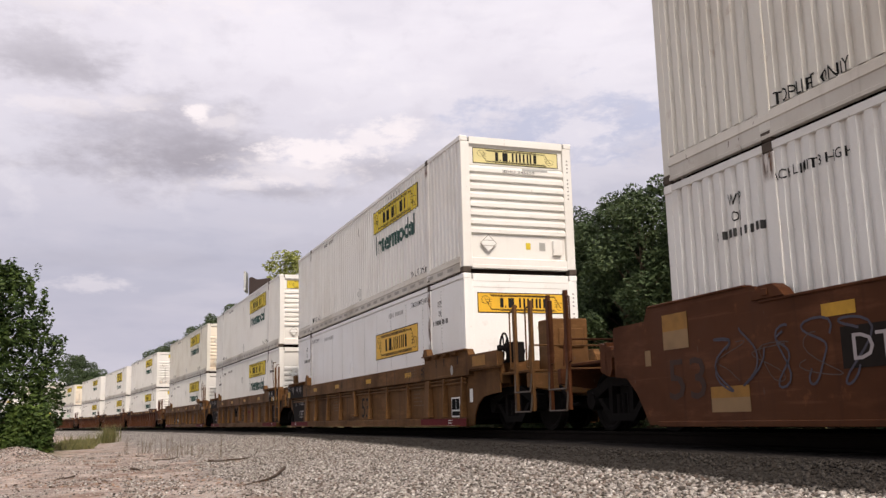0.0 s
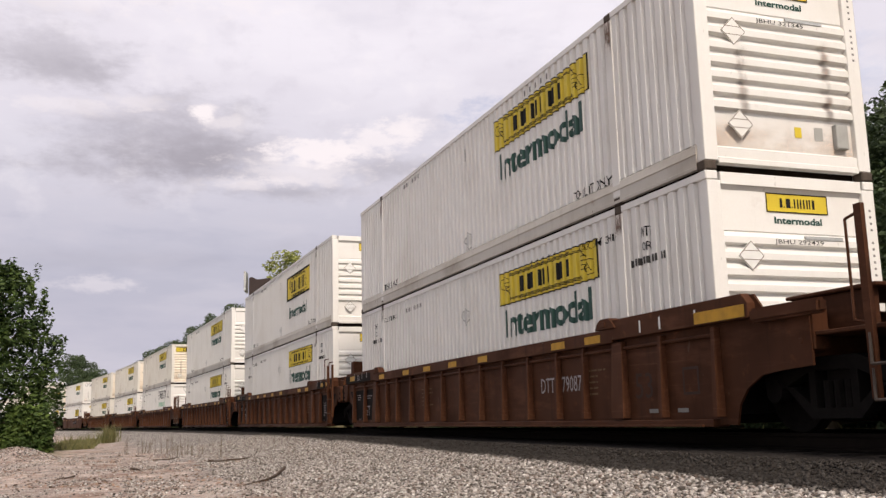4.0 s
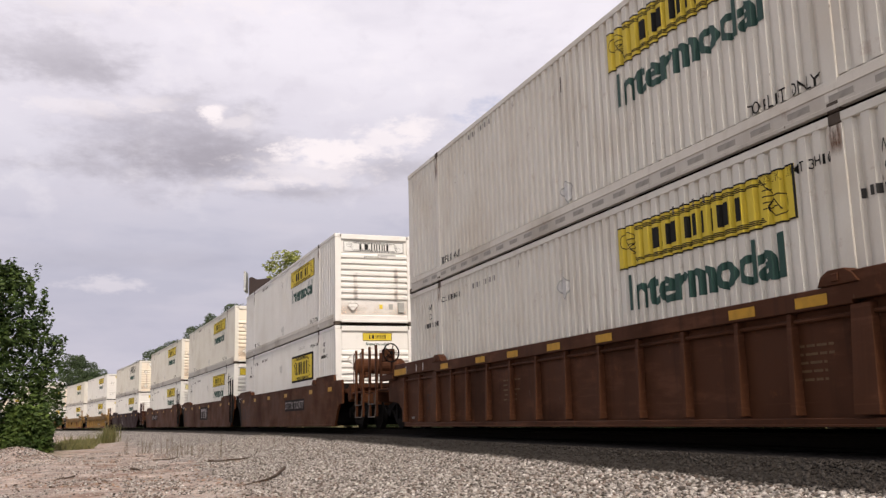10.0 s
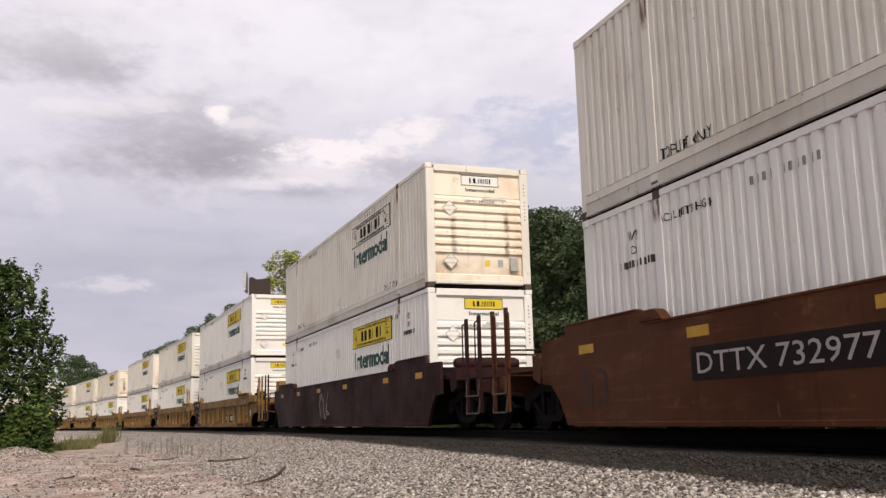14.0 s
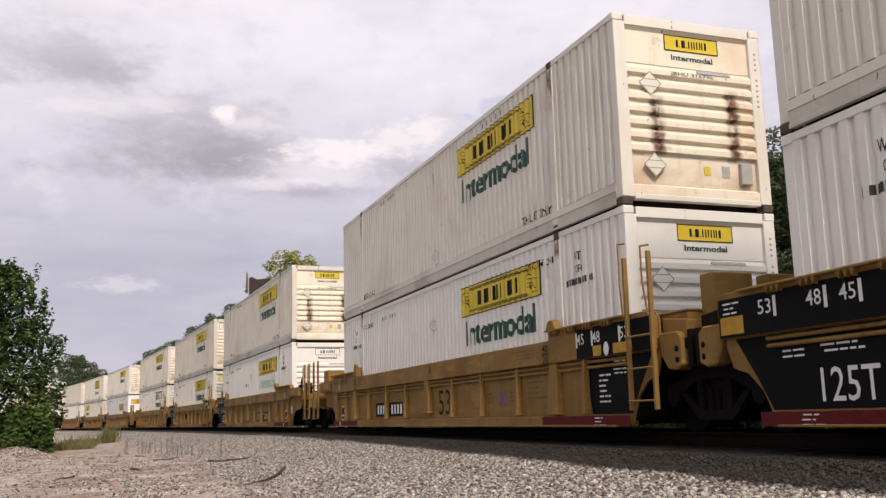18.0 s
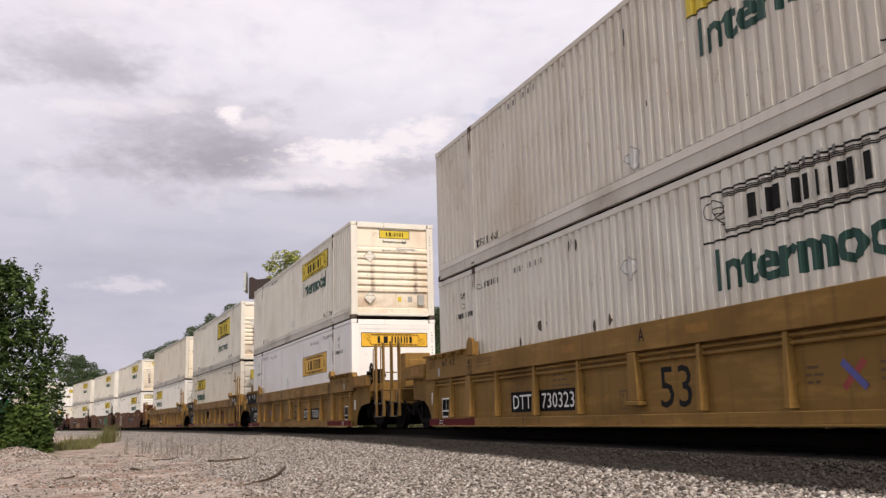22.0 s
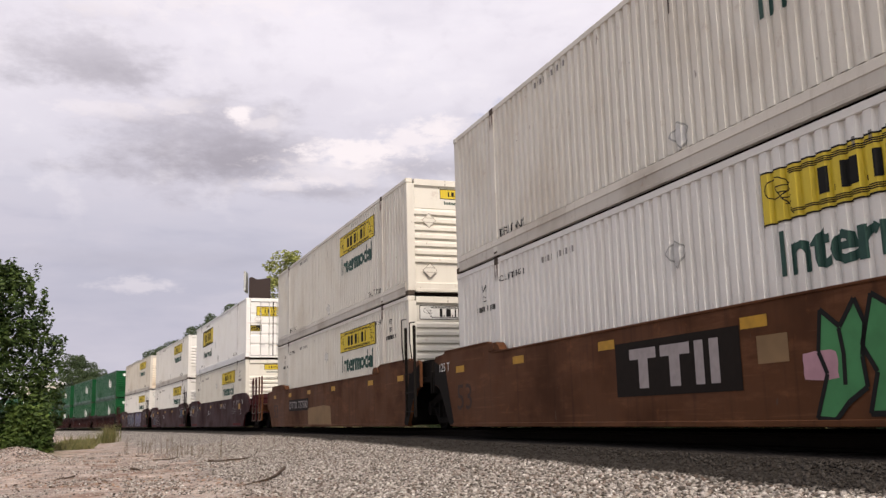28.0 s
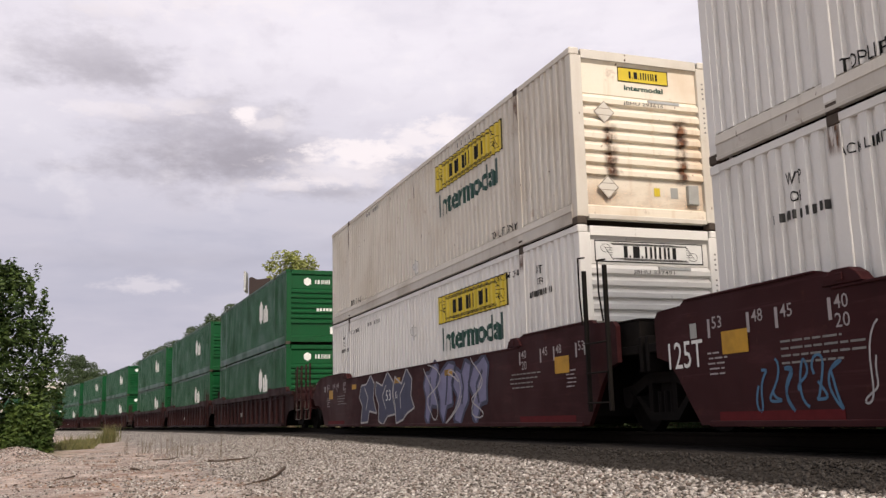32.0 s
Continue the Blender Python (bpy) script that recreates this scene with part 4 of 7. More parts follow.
        if rust:
            for x, z0, z1 in ((-0.62, 0.75, 1.75), (0.72, 0.72, 1.95)):
                part("rust_streak", rust_mesh(end, x, z0, z1, rust), M["ruststain" if rust > 1 else "faintstain"], root, "brown rust streak")
            part("rust_stain", smear_mesh(), M["smear" if rust > 1 else "thinsmear"], root, "orange-brown rust along the foot")
    words = f"{PAINT_WORDS[coat]} {'smooth-sided' if smooth else 'corrugated'} container, {END_WORDS[end] if not green else 'white hexagon on its side'}"
    if rust:
        words += ", rust-streaked"
    return tagged(root, words, "container", "green containers of the train" if green else "white containers of the train")


def rust_mesh(end, x, z0, z1, much):
    """A stained strip that follows the ribs of an end wall."""
    k = ("rust", end, x, much)
    if k in DECALS:
        return DECALS[k]
    prof = {"small": ribbed(2.17, 7, 0.78), "band": ribbed(2.30, 8, 0.80)}.get(end, [(0, 0.05), (3, 0.05)])
    zs = [z for z, _ in prof]
    ds = [d for _, d in prof]
    g = Mesh()
    w = 0.10 if much < 2 else 0.16
    cut = sorted({z0, z1, *[z for z in zs if z0 < z < z1]})
    for z in cut:
        d = float(np.interp(z, zs, ds)) - 0.003
        g.v += [(x - w, -CL / 2 + d, z), (x + w, -CL / 2 + d, z)]
    for i in range(len(cut) - 1):
        g.f.append((2 * i, 2 * i + 1, 2 * i + 3, 2 * i + 2))
    DECALS[k] = g.done("rust_streak")
    return DECALS[k]


def smear_mesh():
    """A thin film of rust over the lower panel of an end wall."""
    if "smear" not in DECALS:
        DECALS["smear"] = Mesh().add([(-1.09, -CL / 2 + 0.071, 0.335), (1.09, -CL / 2 + 0.071, 0.335), (1.09, -CL / 2 + 0.071, 0.775), (-1.09, -CL / 2 + 0.071, 0.775)], [(0, 1, 2, 3)]).done("rust_stain")
    return DECALS["smear"]


def stain(strength):
    n = Nodes("rust_stain")
    x, y, z = n.split(n.coord("Generated"))
    co = n.coord()
    edge = n.math("MULTIPLY", n.ramp(n.math("ADD", n.math("ABSOLUTE", n.math("SUBTRACT", x, 0.5)), n.math("MULTIPLY", n.math("SUBTRACT", n.noise(co, 7.0, 3), 0.5), 0.35)), 0.48, 0.05), n.ramp(n.math("ABSOLUTE", n.math("SUBTRACT", z, 0.47)), 0.5, 0.34))
    a = n.math("MULTIPLY", edge, n.ramp(n.noise(n.scaled(co, 1, 1, 0.5), 5.0, 5, 0.7), 0.31, 0.58))
    n.put(n.bsdf.inputs["Alpha"], n.math("MULTIPLY", a, strength))
    return n.finish(n.mix(n.ramp(n.noise(co, 10, 3), 0.35, 0.7), (0.045, 0.018, 0.012), (0.24, 0.10, 0.045)), 0.85)


def smear(strength):
    n = Nodes("rust_smear")
    x, y, z = n.split(n.coord("Generated"))
    co = n.coord()
    a = n.math("MULTIPLY", n.ramp(z, 1.1, 0.0), n.ramp(n.noise(n.scaled(co, 1.6, 1, 3), 1.0, 5, 0.65), 0.30, 0.66))
    n.put(n.bsdf.inputs["Alpha"], n.math("MULTIPLY", a, strength))
    return n.finish(n.mix(n.noise(co, 9, 3), (0.30, 0.13, 0.05), (0.50, 0.33, 0.19)), 0.85)


def seep():
    """Rust run out of a casting, thinning out to ragged edges."""
    n = Nodes("rust_seep")
    x, y, z = n.split(n.coord("Generated"))
    co = n.coord()
    a = n.math("MULTIPLY", n.ramp(n.math("ABSOLUTE", n.math("SUBTRACT", y, 0.5)), 0.5, 0.2), n.ramp(z, 0.0, 0.5))
    a = n.math("MULTIPLY", a, n.ramp(n.noise(n.scaled(co, 9, 9, 2.5), 1.0, 5, 0.7), 0.36, 0.62))
    n.put(n.bsdf.inputs["Alpha"], n.math("MULTIPLY", a, 0.9))
    return n.finish(n.mix(n.noise(co, 12, 3), (0.06, 0.03, 0.018), (0.24, 0.11, 0.05)), 0.85)


M["seep"] = seep()
M["casting"] = plain("grimy_corner_casting", (0.085, 0.068, 0.056), 0.85, 0, 0.5, 9.0, 0.1)
M["dirtyrail"] = paint("grimy_rail_paint", (0.56, 0.53, 0.48), (0.20, 0.15, 0.105), 0.45, 0.35, 0.6)
M["under"] = plain("rusty_underframe", (0.030, 0.021, 0.016), 0.9, 0, 0.5, 6.0, 0.1)
M["smear"] = smear(0.9)
M["thinsmear"] = smear(0.38)
# end-wall paint, warmer and paler than the sides, with rust spots
M["warmend"] = paint("warm_rusty_end_paint", (0.74, 0.68, 0.57), (0.48, 0.30, 0.16), 0.42, 0.35, 0.55, 0.9)
M["tin"] = plain("dull_tin_plate", (0.60, 0.59, 0.57), 0.5, 0.3, 0.4)
M["holder"] = plain("dull_brown_metal", (0.20, 0.165, 0.13), 0.7, 0, 0.4)
# grey painted for the shade inside the rail's cut-outs
M["slot"] = plain("slot_shade_grey", (0.33, 0.31, 0.28), 0.8, 0, 0.4)
M["dimletter"] = plain("faded_black_lettering", (0.06, 0.058, 0.055), 0.7, 0, 0.4, 8.0, 0.1)
M["ruststain"] = stain(0.9)
M["faintstain"] = stain(0.42)
M["palegreen"] = plain("faded_green_lettering", (0.33, 0.50, 0.38), 0.6, 0, 0.3)
M["palesign"] = plain("faded_yellow_vinyl", (0.66, 0.58, 0.28), 0.5, 0, 0.2, 3.0)
LOCKROD = Mesh().tube((0, 0, 0.10), (0, 0, CH - 0.10), 0.017, 8)
for _z in (0.18, 0.72, 1.2, 1.65, 2.15, 2.7):
    LOCKROD.box(-0.045, 0.045, -0.02, 0.03, _z - 0.03, _z + 0.03)
LOCKROD.box(-0.02, 0.20, -0.03, -0.015, 0.66, 0.70)
LOCKROD = LOCKROD.done("lock_rod")
HINGE = bevelled(Mesh().box(-0.10, 0.10, -0.03, 0.04, -0.035, 0.035).done("hinge"), 0.008)
GASKET = Mesh().box(-0.022, 0.022, -0.004, 0.004, 0.16, CH - 0.16).box(-1.115, -1.075, -0.006, 0.004, 0.16, CH - 0.16).box(1.075, 1.115, -0.006, 0.004, 0.16, CH - 0.16).box(-1.07, 1.07, -0.006, 0.004, CH - 0.19, CH - 0.165).box(-1.07, 1.07, -0.006, 0.004, 0.165, 0.19).done("door_gasket")
PLACARD = Mesh().slab([(-0.19, 0), (0, -0.19), (0.19, 0), (0, 0.19)], 1, -0.004, 0.012).done("placard")
DOCBOX = bevelled(Mesh().box(-0.10, 0.10, -0.055, 0.03, -0.17, 0.16).done("document_box"), 0.01)
PLATE = Mesh().box(-0.30, 0.30, -0.004, 0.02, -0.022, 0.022).done("nameplate")
# ---------------------------------------------------------------- well cars
SPAN = 19.594              # between joints inside a car
COUPLED = 23.478           # between units where two cars are coupled
HALF = 9.797               # middle of a unit to its truck


M["galvdull"] = plain("worn_step_iron", (0.075, 0.058, 0.048), 0.6, 0.3, 0.4)
M["dullblack"] = plain("dull_black_paint", (0.012, 0.010, 0.009), 0.75, 0, 0.3, 8.0, 0.06)


def wheelset_mesh():
    g = Mesh()
    prof = [(-0.80, 0.455), (-0.735, 0.46), (-0.70, 0.485), (-0.675, 0.485), (-0.675, 0.40), (-0.70, 0.36), (-0.70, 0.14), (-0.66, 0.10), (-0.6, 0.085)]
    g.turned([(-1.02, 0.08), (-0.80, 0.08), (-0.80, 0.14), (-0.775, 0.36), (-0.80, 0.40)] + prof, (0, 0, 0), 0, 24)
    g.turned([(-a, r) for a, r in ([(-1.02, 0.08), (-0.80, 0.08), (-0.80, 0.14), (-0.775, 0.36), (-0.80, 0.40)] + prof)][::-1], (0, 0, 0), 0, 24)
    g.tube((-0.6, 0, 0), (0.6, 0, 0), 0.085, 12)
    # bolts on the end caps, which show the turning
    for s in (-1, 1):
        for k in range(3):
            a = 2.094 * k
            g.tube((s * 1.02, 0.05 * math.cos(a), 0.05 * math.sin(a)), (s * 1.05, 0.05 * math.cos(a), 0.05 * math.sin(a)), 0.018, 6)
    return g.done("wheelset")


def truck_frame_mesh(sx):
    """A cast side frame with its opening for the springs."""
    g = Mesh()
    x0, x1 = sorted((sx * 0.94, sx * 1.10))
    g.slab([(-1.05, 0.50), (-1.05, 0.62), (-0.75, 0.66), (-0.35, 0.80), (0.35, 0.80), (0.75, 0.66), (1.05, 0.62), (1.05, 0.50), (0.72, 0.50), (0.32, 0.66), (-0.32, 0.66), (-0.72, 0.50)], 0, x0, x1)
    g.slab([(-0.72, 0.50), (-0.35, 0.16), (0.35, 0.16), (0.72, 0.50), (0.60, 0.50), (0.30, 0.27), (-0.30, 0.27), (-0.60, 0.50)], 0, x0, x1)
    for y in (-0.30, 0.30):
        g.box(x0, x1, y - 0.05, y + 0.05, 0.27, 0.66)
    for y in (-0.15, 0.0, 0.15):
        g.tube((sx * 1.02, y, 0.27), (sx * 1.02, y, 0.55), 0.055, 8)
    for y in (-0.89, 0.89):
        g.turned([(x0 - 0.02, 0.13), (x1 + 0.02, 0.13)], (0, y, 0.46), 0, 12)
    return g.done("side_frame")


WHEELS, TFRAME = wheelset_mesh(), {s: truck_frame_mesh(s) for s in (-1, 1)}
BOLSTER = Mesh().box(-1.0, 1.0, -0.18, 0.18, 0.50, 0.72).done("bolster")
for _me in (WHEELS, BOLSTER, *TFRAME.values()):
    _me.materials.append(M["greaseshade"])
WHEELSETS = []


def truck(parent, y):
    t = part("truck", BOLSTER, None, parent, "greasy four-wheeled truck, near-black with shade in its colour", at=pose(0, y, 0))
    for s in (-1, 1):
        part("side_frame", TFRAME[s], None, t)
    for dy in (-0.89, 0.89):
        w = part("wheelset", WHEELS, None, t, at=pose(0, dy, 0.46))
        WHEELSETS.append((w, dy))
    return t


BOT, LOW, STEP_Y = 0.105, 1.42, 6.05
TOPS = {"wide": 1.575, "close": 1.54, "smooth": 1.62, "slant": 1.61}     # over the raised ends
UNDER_CHORD = {"wide": 1.07, "close": 1.235}                             # foot of the top chord on ribbed sides


def body_kind(style, coat):
    if style == "ribbed":
        return "wide" if coat in ("yellow", "tan") else "close"
    return "slant" if coat == "maroon" else "smooth"


def half_outline(kind, coupled):
    """Half a side's outline (y, z), from the middle over the raised end and the cut-out for the truck."""
    top = TOPS[kind]
    half = [(0.0, LOW), (STEP_Y, LOW), (STEP_Y + 0.03, top - 0.03), (STEP_Y + 0.16, top)]
    if kind in UNDER_CHORD:
        if coupled:
            return half + [(8.55 if kind == "wide" else 9.0, top), (8.7 if kind == "wide" else 9.2, 1.30), (9.85, 1.20), (9.85, 0.70), (9.4, 0.675), (9.05, 0.64), (8.78, 0.50), (8.62, 0.32), (8.56, BOT), (0.0, BOT)]
        return half + [(9.0, top), (9.08, top - 0.10), (9.08, 0.98), (8.98, 0.74), (8.72, 0.67), (8.48, 0.47), (8.36, 0.25), (8.30, BOT), (0.0, BOT)]
    if coupled and kind == "slant":
        return half + [(8.9, top), (9.48, 1.50), (10.17, 1.04), (9.9, 0.76), (9.3, 0.72), (8.95, 0.62), (8.68, 0.34), (8.55, BOT), (0.0, BOT)]
    if coupled:
        return half + [(8.33, top), (8.42, 1.45), (9.22, 1.44), (9.26, 1.40), (9.26, 0.76), (8.95, 0.73), (8.70, 0.52), (8.52, 0.26), (8.42, BOT), (0.0, BOT)]
    return half + [(8.6, top), (8.68, top - 0.05), (9.2, top - 0.07), (9.28, top - 0.15), (9.28, 0.96), (9.0, 0.88), (8.80, 0.66), (8.60, 0.38), (8.38, BOT), (0.0, BOT)]


def sill_outline(kind, front, rear):
    """The outline (y, z) of a side, with raised ends and cut away over the trucks."""
    a, b = half_outline(kind, rear), half_outline(kind, front)
    left = [(-y, z) for y, z in b[::-1][1:-1]]
    return a[:-1] + [(0.0, BOT)] + left


def sides(kind, front=True, rear=True):
    """Parts of one side towards -x, mirrored by the caller: wall, chords, ledges, pipes."""
    out = sill_outline(kind, front, rear)
    top = TOPS[kind]
    if kind not in UNDER_CHORD:
        wall, chord = Mesh(), Mesh()
        wall.slab(out, 0, -1.47, -1.40)
        # folded bottom edge and a rubbing strip under the top
        chord.box(-1.485, -1.30, -8.2, 8.2, BOT - 0.02, BOT + 0.05)
        chord.box(-1.488, -1.36, -STEP_Y + 0.02, STEP_Y - 0.02, LOW - 0.02, LOW + 0.014)
        for s, coupled in ((-1, front), (1, rear)):
            chord.box(-1.49, -1.36, *sorted((s * (STEP_Y + 0.2), s * (8.3 if coupled else 8.58))), top - 0.015, top + 0.014)
        return [("side_wall", wall.done("side_wall")), ("side_chord", bevelled(chord.done("side_chord"), 0.008))]
    h = UNDER_CHORD[kind]
    wall = Mesh().slab(out, 0, -1.375, -1.345)
    full = 8.62 if kind == "wide" else 9.02
    a, b = (full if front else 9.06), (full if rear else 9.06)
    foot = h if kind == "wide" else 1.27
    chord = Mesh().slab([(-STEP_Y, h), (STEP_Y, h), (STEP_Y, foot), (b, foot), (b, top - 0.10), (b - 0.1, top + 0.012), (STEP_Y, top + 0.012), (STEP_Y, LOW + 0.012), (-STEP_Y, LOW + 0.012), (-STEP_Y, top + 0.012), (-a + 0.1, top + 0.012), (-a, top - 0.10), (-a, foot), (-STEP_Y, foot)] if kind == "close" else
                        [(-a, h), (b, h), (b, top - 0.10), (b - 0.1, top + 0.012), (STEP_Y, top + 0.012), (STEP_Y, LOW + 0.012), (-STEP_Y, LOW + 0.012), (-STEP_Y, top + 0.012), (-a + 0.1, top + 0.012), (-a, top - 0.10)], 0, -1.48, -1.33)
    low = 0.245 if kind == "wide" else 0.17
    more = [("bottom_chord", bevelled(Mesh().box(-1.48, -1.25, -8.25, 8.25, BOT - 0.02, low).done("bottom_chord"), 0.008)),
            ("bottom_flange", bevelled(Mesh().box(-1.53, -1.482, -8.1, 8.1, BOT - 0.02, BOT + 0.005).done("bottom_flange"), 0.004))]
    for s, coupled in ((-1, front), (1, rear)):
        if kind == "wide":
            more.append(("ledge", bevelled(Mesh().box(-1.56, -1.482, *sorted((s * (STEP_Y + 0.02), s * 8.6)), top - 0.015, top + 0.012).done("ledge"), 0.006)))
        if coupled:
            more.append(("end_tube", bevelled((Mesh().box(-1.51, -1.382, *sorted((s * 9.06, s * 10.15)), 1.205, 1.36) if kind == "close" else Mesh().box(-1.53, -1.382, *sorted((s * 8.64, s * 10.12)), 1.14, 1.45)).done("end_tube"), 0.03, 2)))
    for z in (h - 0.05, h - 0.13) if kind == "wide" else (h - 0.09,):
        more.append(("brake_pipe", Mesh().tube((-1.41, -8.3, z), (-1.41, 8.3, z), 0.024, 8).done("brake_pipe")))
    return [("side_wall", wall.done("side_wall")), ("top_chord", bevelled(chord.done("top_chord"), 0.008))] + more


def mirrored(me):
    m = me.copy()
    m.transform(Matrix.Diagonal((-1, 1, 1, 1)))
    m.flip_normals()
    return m


def rib_mesh(top, half, foot, name):
    """An upright rib, wider and further out at its foot."""
    g = Mesh()
    z0 = BOT + (0.165 if top < 1.1 else 0.09)
    g.add([(-1.455, -half, top), (-1.37, -half, top), (-1.37, half, top), (-1.455, half, top), (-foot, -half * 1.25, z0), (-1.37, -half * 1.25, z0), (-1.37, half * 1.25, z0), (-foot, half * 1.25, z0)],
          [(0, 1, 2, 3), (7, 6, 5, 4), (0, 4, 5, 1), (1, 5, 6, 2), (2, 6, 7, 3), (3, 7, 4, 0)])
    return bevelled(g.done(name), 0.006)


RIB = {k: rib_mesh(h - 0.003, 0.036, 1.50, "rib") for k, h in UNDER_CHORD.items()}
WIDE_RIB = {k: rib_mesh(h - 0.003, 0.13, 1.505, "lifting_rib") for k, h in UNDER_CHORD.items()}
RIB_AT = {"wide": (-7.12, -4.73, -3.1, -1.55, 1.55, 3.1, 4.73), "close": tuple(1.06 * i for i in range(-4, 5)) + (-8.32, -7.18, -5.12, 5.12, 7.18, 8.32)}
HORN = bevelled(Mesh().slab([(-0.30, 0.0), (0.26, 0.0), (0.20, 0.10), (0.10, 0.15), (-0.12, 0.15), (-0.22, 0.09)], 0, -1.50, -1.34).box(-1.515, -1.501, -0.05, 0.05, 0.03, 0.11).done("container_guide"), 0.02)
LOWHORN = bevelled(Mesh().slab([(-0.17, 0.0), (0.17, 0.0), (0.07, 0.15), (-0.09, 0.15)], 0, -1.54, -1.40).done("container_guide"), 0.012)
TALLHORN = bevelled(Mesh().slab([(-0.16, 0.0), (0.15, 0.0), (0.15, 0.24), (0.04, 0.36), (-0.16, 0.31)], 0, -1.50, -1.44).box(-1.439, -1.36, -0.15, -0.09, 0.0, 0.26).done("container_guide"), 0.01)
TEETH = Mesh()
for _k in range(3):
    TEETH.slab([(-0.115 + 0.09 * _k, 0.0), (-0.045 + 0.09 * _k, 0.0), (-0.08 + 0.09 * _k, -0.075)], 0, -1.55, -1.479)
TEETH = TEETH.done("ledge_gusset")
SIDES = {(k, f, r): sides(k, f, r) for k in TOPS for f in (True, False) for r in (True, False)}
ENDBLOCK = bevelled(Mesh().slab([(-0.26, 0.30), (0.16, 0.30), (0.25, 0.23), (0.25, -0.13), (0.10, -0.19), (-0.08, -0.17), (-0.22, 0.02)], 0, -0.11, 0.11).done("end_casting"), 0.02)
BOLTHOLE = Mesh().tube((-0.004, 0, 0), (0.01, 0, 0), 0.038, 10).done("bolt_hole")
POCKETBOX = bevelled(Mesh().slab([(-0.27, 0.0), (0.27, 0.0), (0.27, 0.24), (-0.27, 0.30)], 0, -0.15, 0.15).done("end_bracket"), 0.015)


def deck_mesh(s):
    """The deck over the truck at the +y or -y end."""
    g = Mesh().box(-1.36, 1.36, *sorted((s * 8.35, s * 9.65)), 1.05, 1.17)
    return bevelled(g.done("end_deck"), 0.01)


def bulkhead_mesh(s):
    return bevelled(Mesh().slab([(-1.36, 0.22), (1.36, 0.22), (1.36, 1.37), (-1.36, 1.37)], 1, *sorted((s * 8.27, s * 8.345))).done("bulkhead"), 0.01)


def end_beam_mesh(s):
    return bevelled(Mesh().slab([(-1.36, 0.80), (1.36, 0.80), (1.36, 1.28), (-1.36, 1.28)], 1, *sorted((s * 9.655, s * 9.74))).done("end_beam"), 0.01)


def centre_sill_mesh(s):
    return bevelled(Mesh().box(-0.30, 0.30, *sorted((s * 8.35, s * 10.0)), 0.72, 1.045).done("centre_sill"), 0.015)


def floor_beams():
    g = Mesh()
    for i in range(13):
        y = -7.8 + 1.3 * i
        g.box(-1.36, 1.36, y - 0.09, y + 0.09, 0.11, 0.23)
    g.box(-1.36, -1.10, -8.3, 8.3, 0.17, 0.24).box(1.10, 1.36, -8.3, 8.3, 0.17, 0.24)
    return g.done("floor_frame")


def ladder_parts(h0, h1, w=0.60):
    """Meshes of a ladder in the plane x = 0, along y: upright, rung, long and short grab iron, and the heights of its rungs."""
    zs, z = [], h0 + 0.12
    while z < h1 - 0.7:
        zs.append(z)
        z += 0.42
    long_grab = Mesh().rod([(-0.06, w, h1 - 0.8), (-0.10, w - 0.02, h1 - 0.4), (-0.10, w - 0.02, h1 + 0.18), (0.02, w, h1 + 0.2)], 0.014)
    short_grab = Mesh().rod([(-0.06, 0, h1 - 0.8), (-0.10, 0.02, h1 - 0.4), (-0.10, 0.02, h1 + 0.06), (0.02, 0, h1 + 0.08)], 0.014)
    return (bevelled(Mesh().box(-0.03, 0.03, -0.025, 0.025, h0, h1).done("ladder"), 0.006), Mesh().tube((-0.04, 0, 0), (-0.04, w, 0), 0.014, 6).done("rung"),
            long_grab.done("grab_iron"), short_grab.done("grab_iron"), zs, w)


def put_ladder(kinds, mat, parent, at):
    upright, rung, long_grab, short_grab, zs, w = kinds
    ladder = part("ladder", in_paint(upright, mat), None, parent, at=at)
    part("upright", in_paint(upright, mat), None, ladder, at=pose(0, w, 0))
    for z in zs:
        part("rung", in_paint(rung, mat), None, ladder, at=pose(0, 0, z))
    for me in (long_grab, short_grab):
        part("grab_iron", in_paint(me, mat), None, ladder)


def post_mesh():
    """An upright with its grab iron."""
    g = Mesh().box(-0.025, 0.025, -0.045, 0.045, 0.34, 2.18)
    g.rod([(0.0, 0.03, 1.05), (-0.02, 0.17, 1.08), (-0.02, 0.17, 2.06), (0.0, 0.03, 2.10)], 0.015)
    return g.done("end_post")


def brake_wheel_mesh():
    g = Mesh()
    n = 20
    pts = [(0.26 * math.cos(6.2832 * k / n), 0, 0.26 * math.sin(6.2832 * k / n)) for k in range(n + 1)]
    g.rod(pts, 0.02, 6)
    for k in range(5):
        a = 1.2566 * k
        g.tube((0, 0, 0), (0.27 * math.cos(a), 0, 0.27 * math.sin(a)), 0.014, 6)
    g.tube((0, -0.05, 0), (0, 0.12, 0), 0.05, 10)
    return g.done("brake_wheel")


def coupler_mesh():
    g = Mesh().box(-0.22, 0.22, -10.4, -9.6, 0.62, 0.98)
    g.slab([(-0.11, -11.45), (0.11, -11.45), (0.13, -10.4), (-0.13, -10.4)], 2, 0.72, 0.92)
    g.slab([(-0.20, -11.74), (0.02, -11.74), (0.20, -11.62), (0.18, -11.40), (-0.20, -11.40)], 2, 0.66, 0.96)
    g.rod([(0.35, -10.0, 0.75), (0.38, -10.7, 0.42), (0.36, -11.2, 0.38), (0.30, -11.74, 0.55)], 0.03)
    return g.done("coupler")


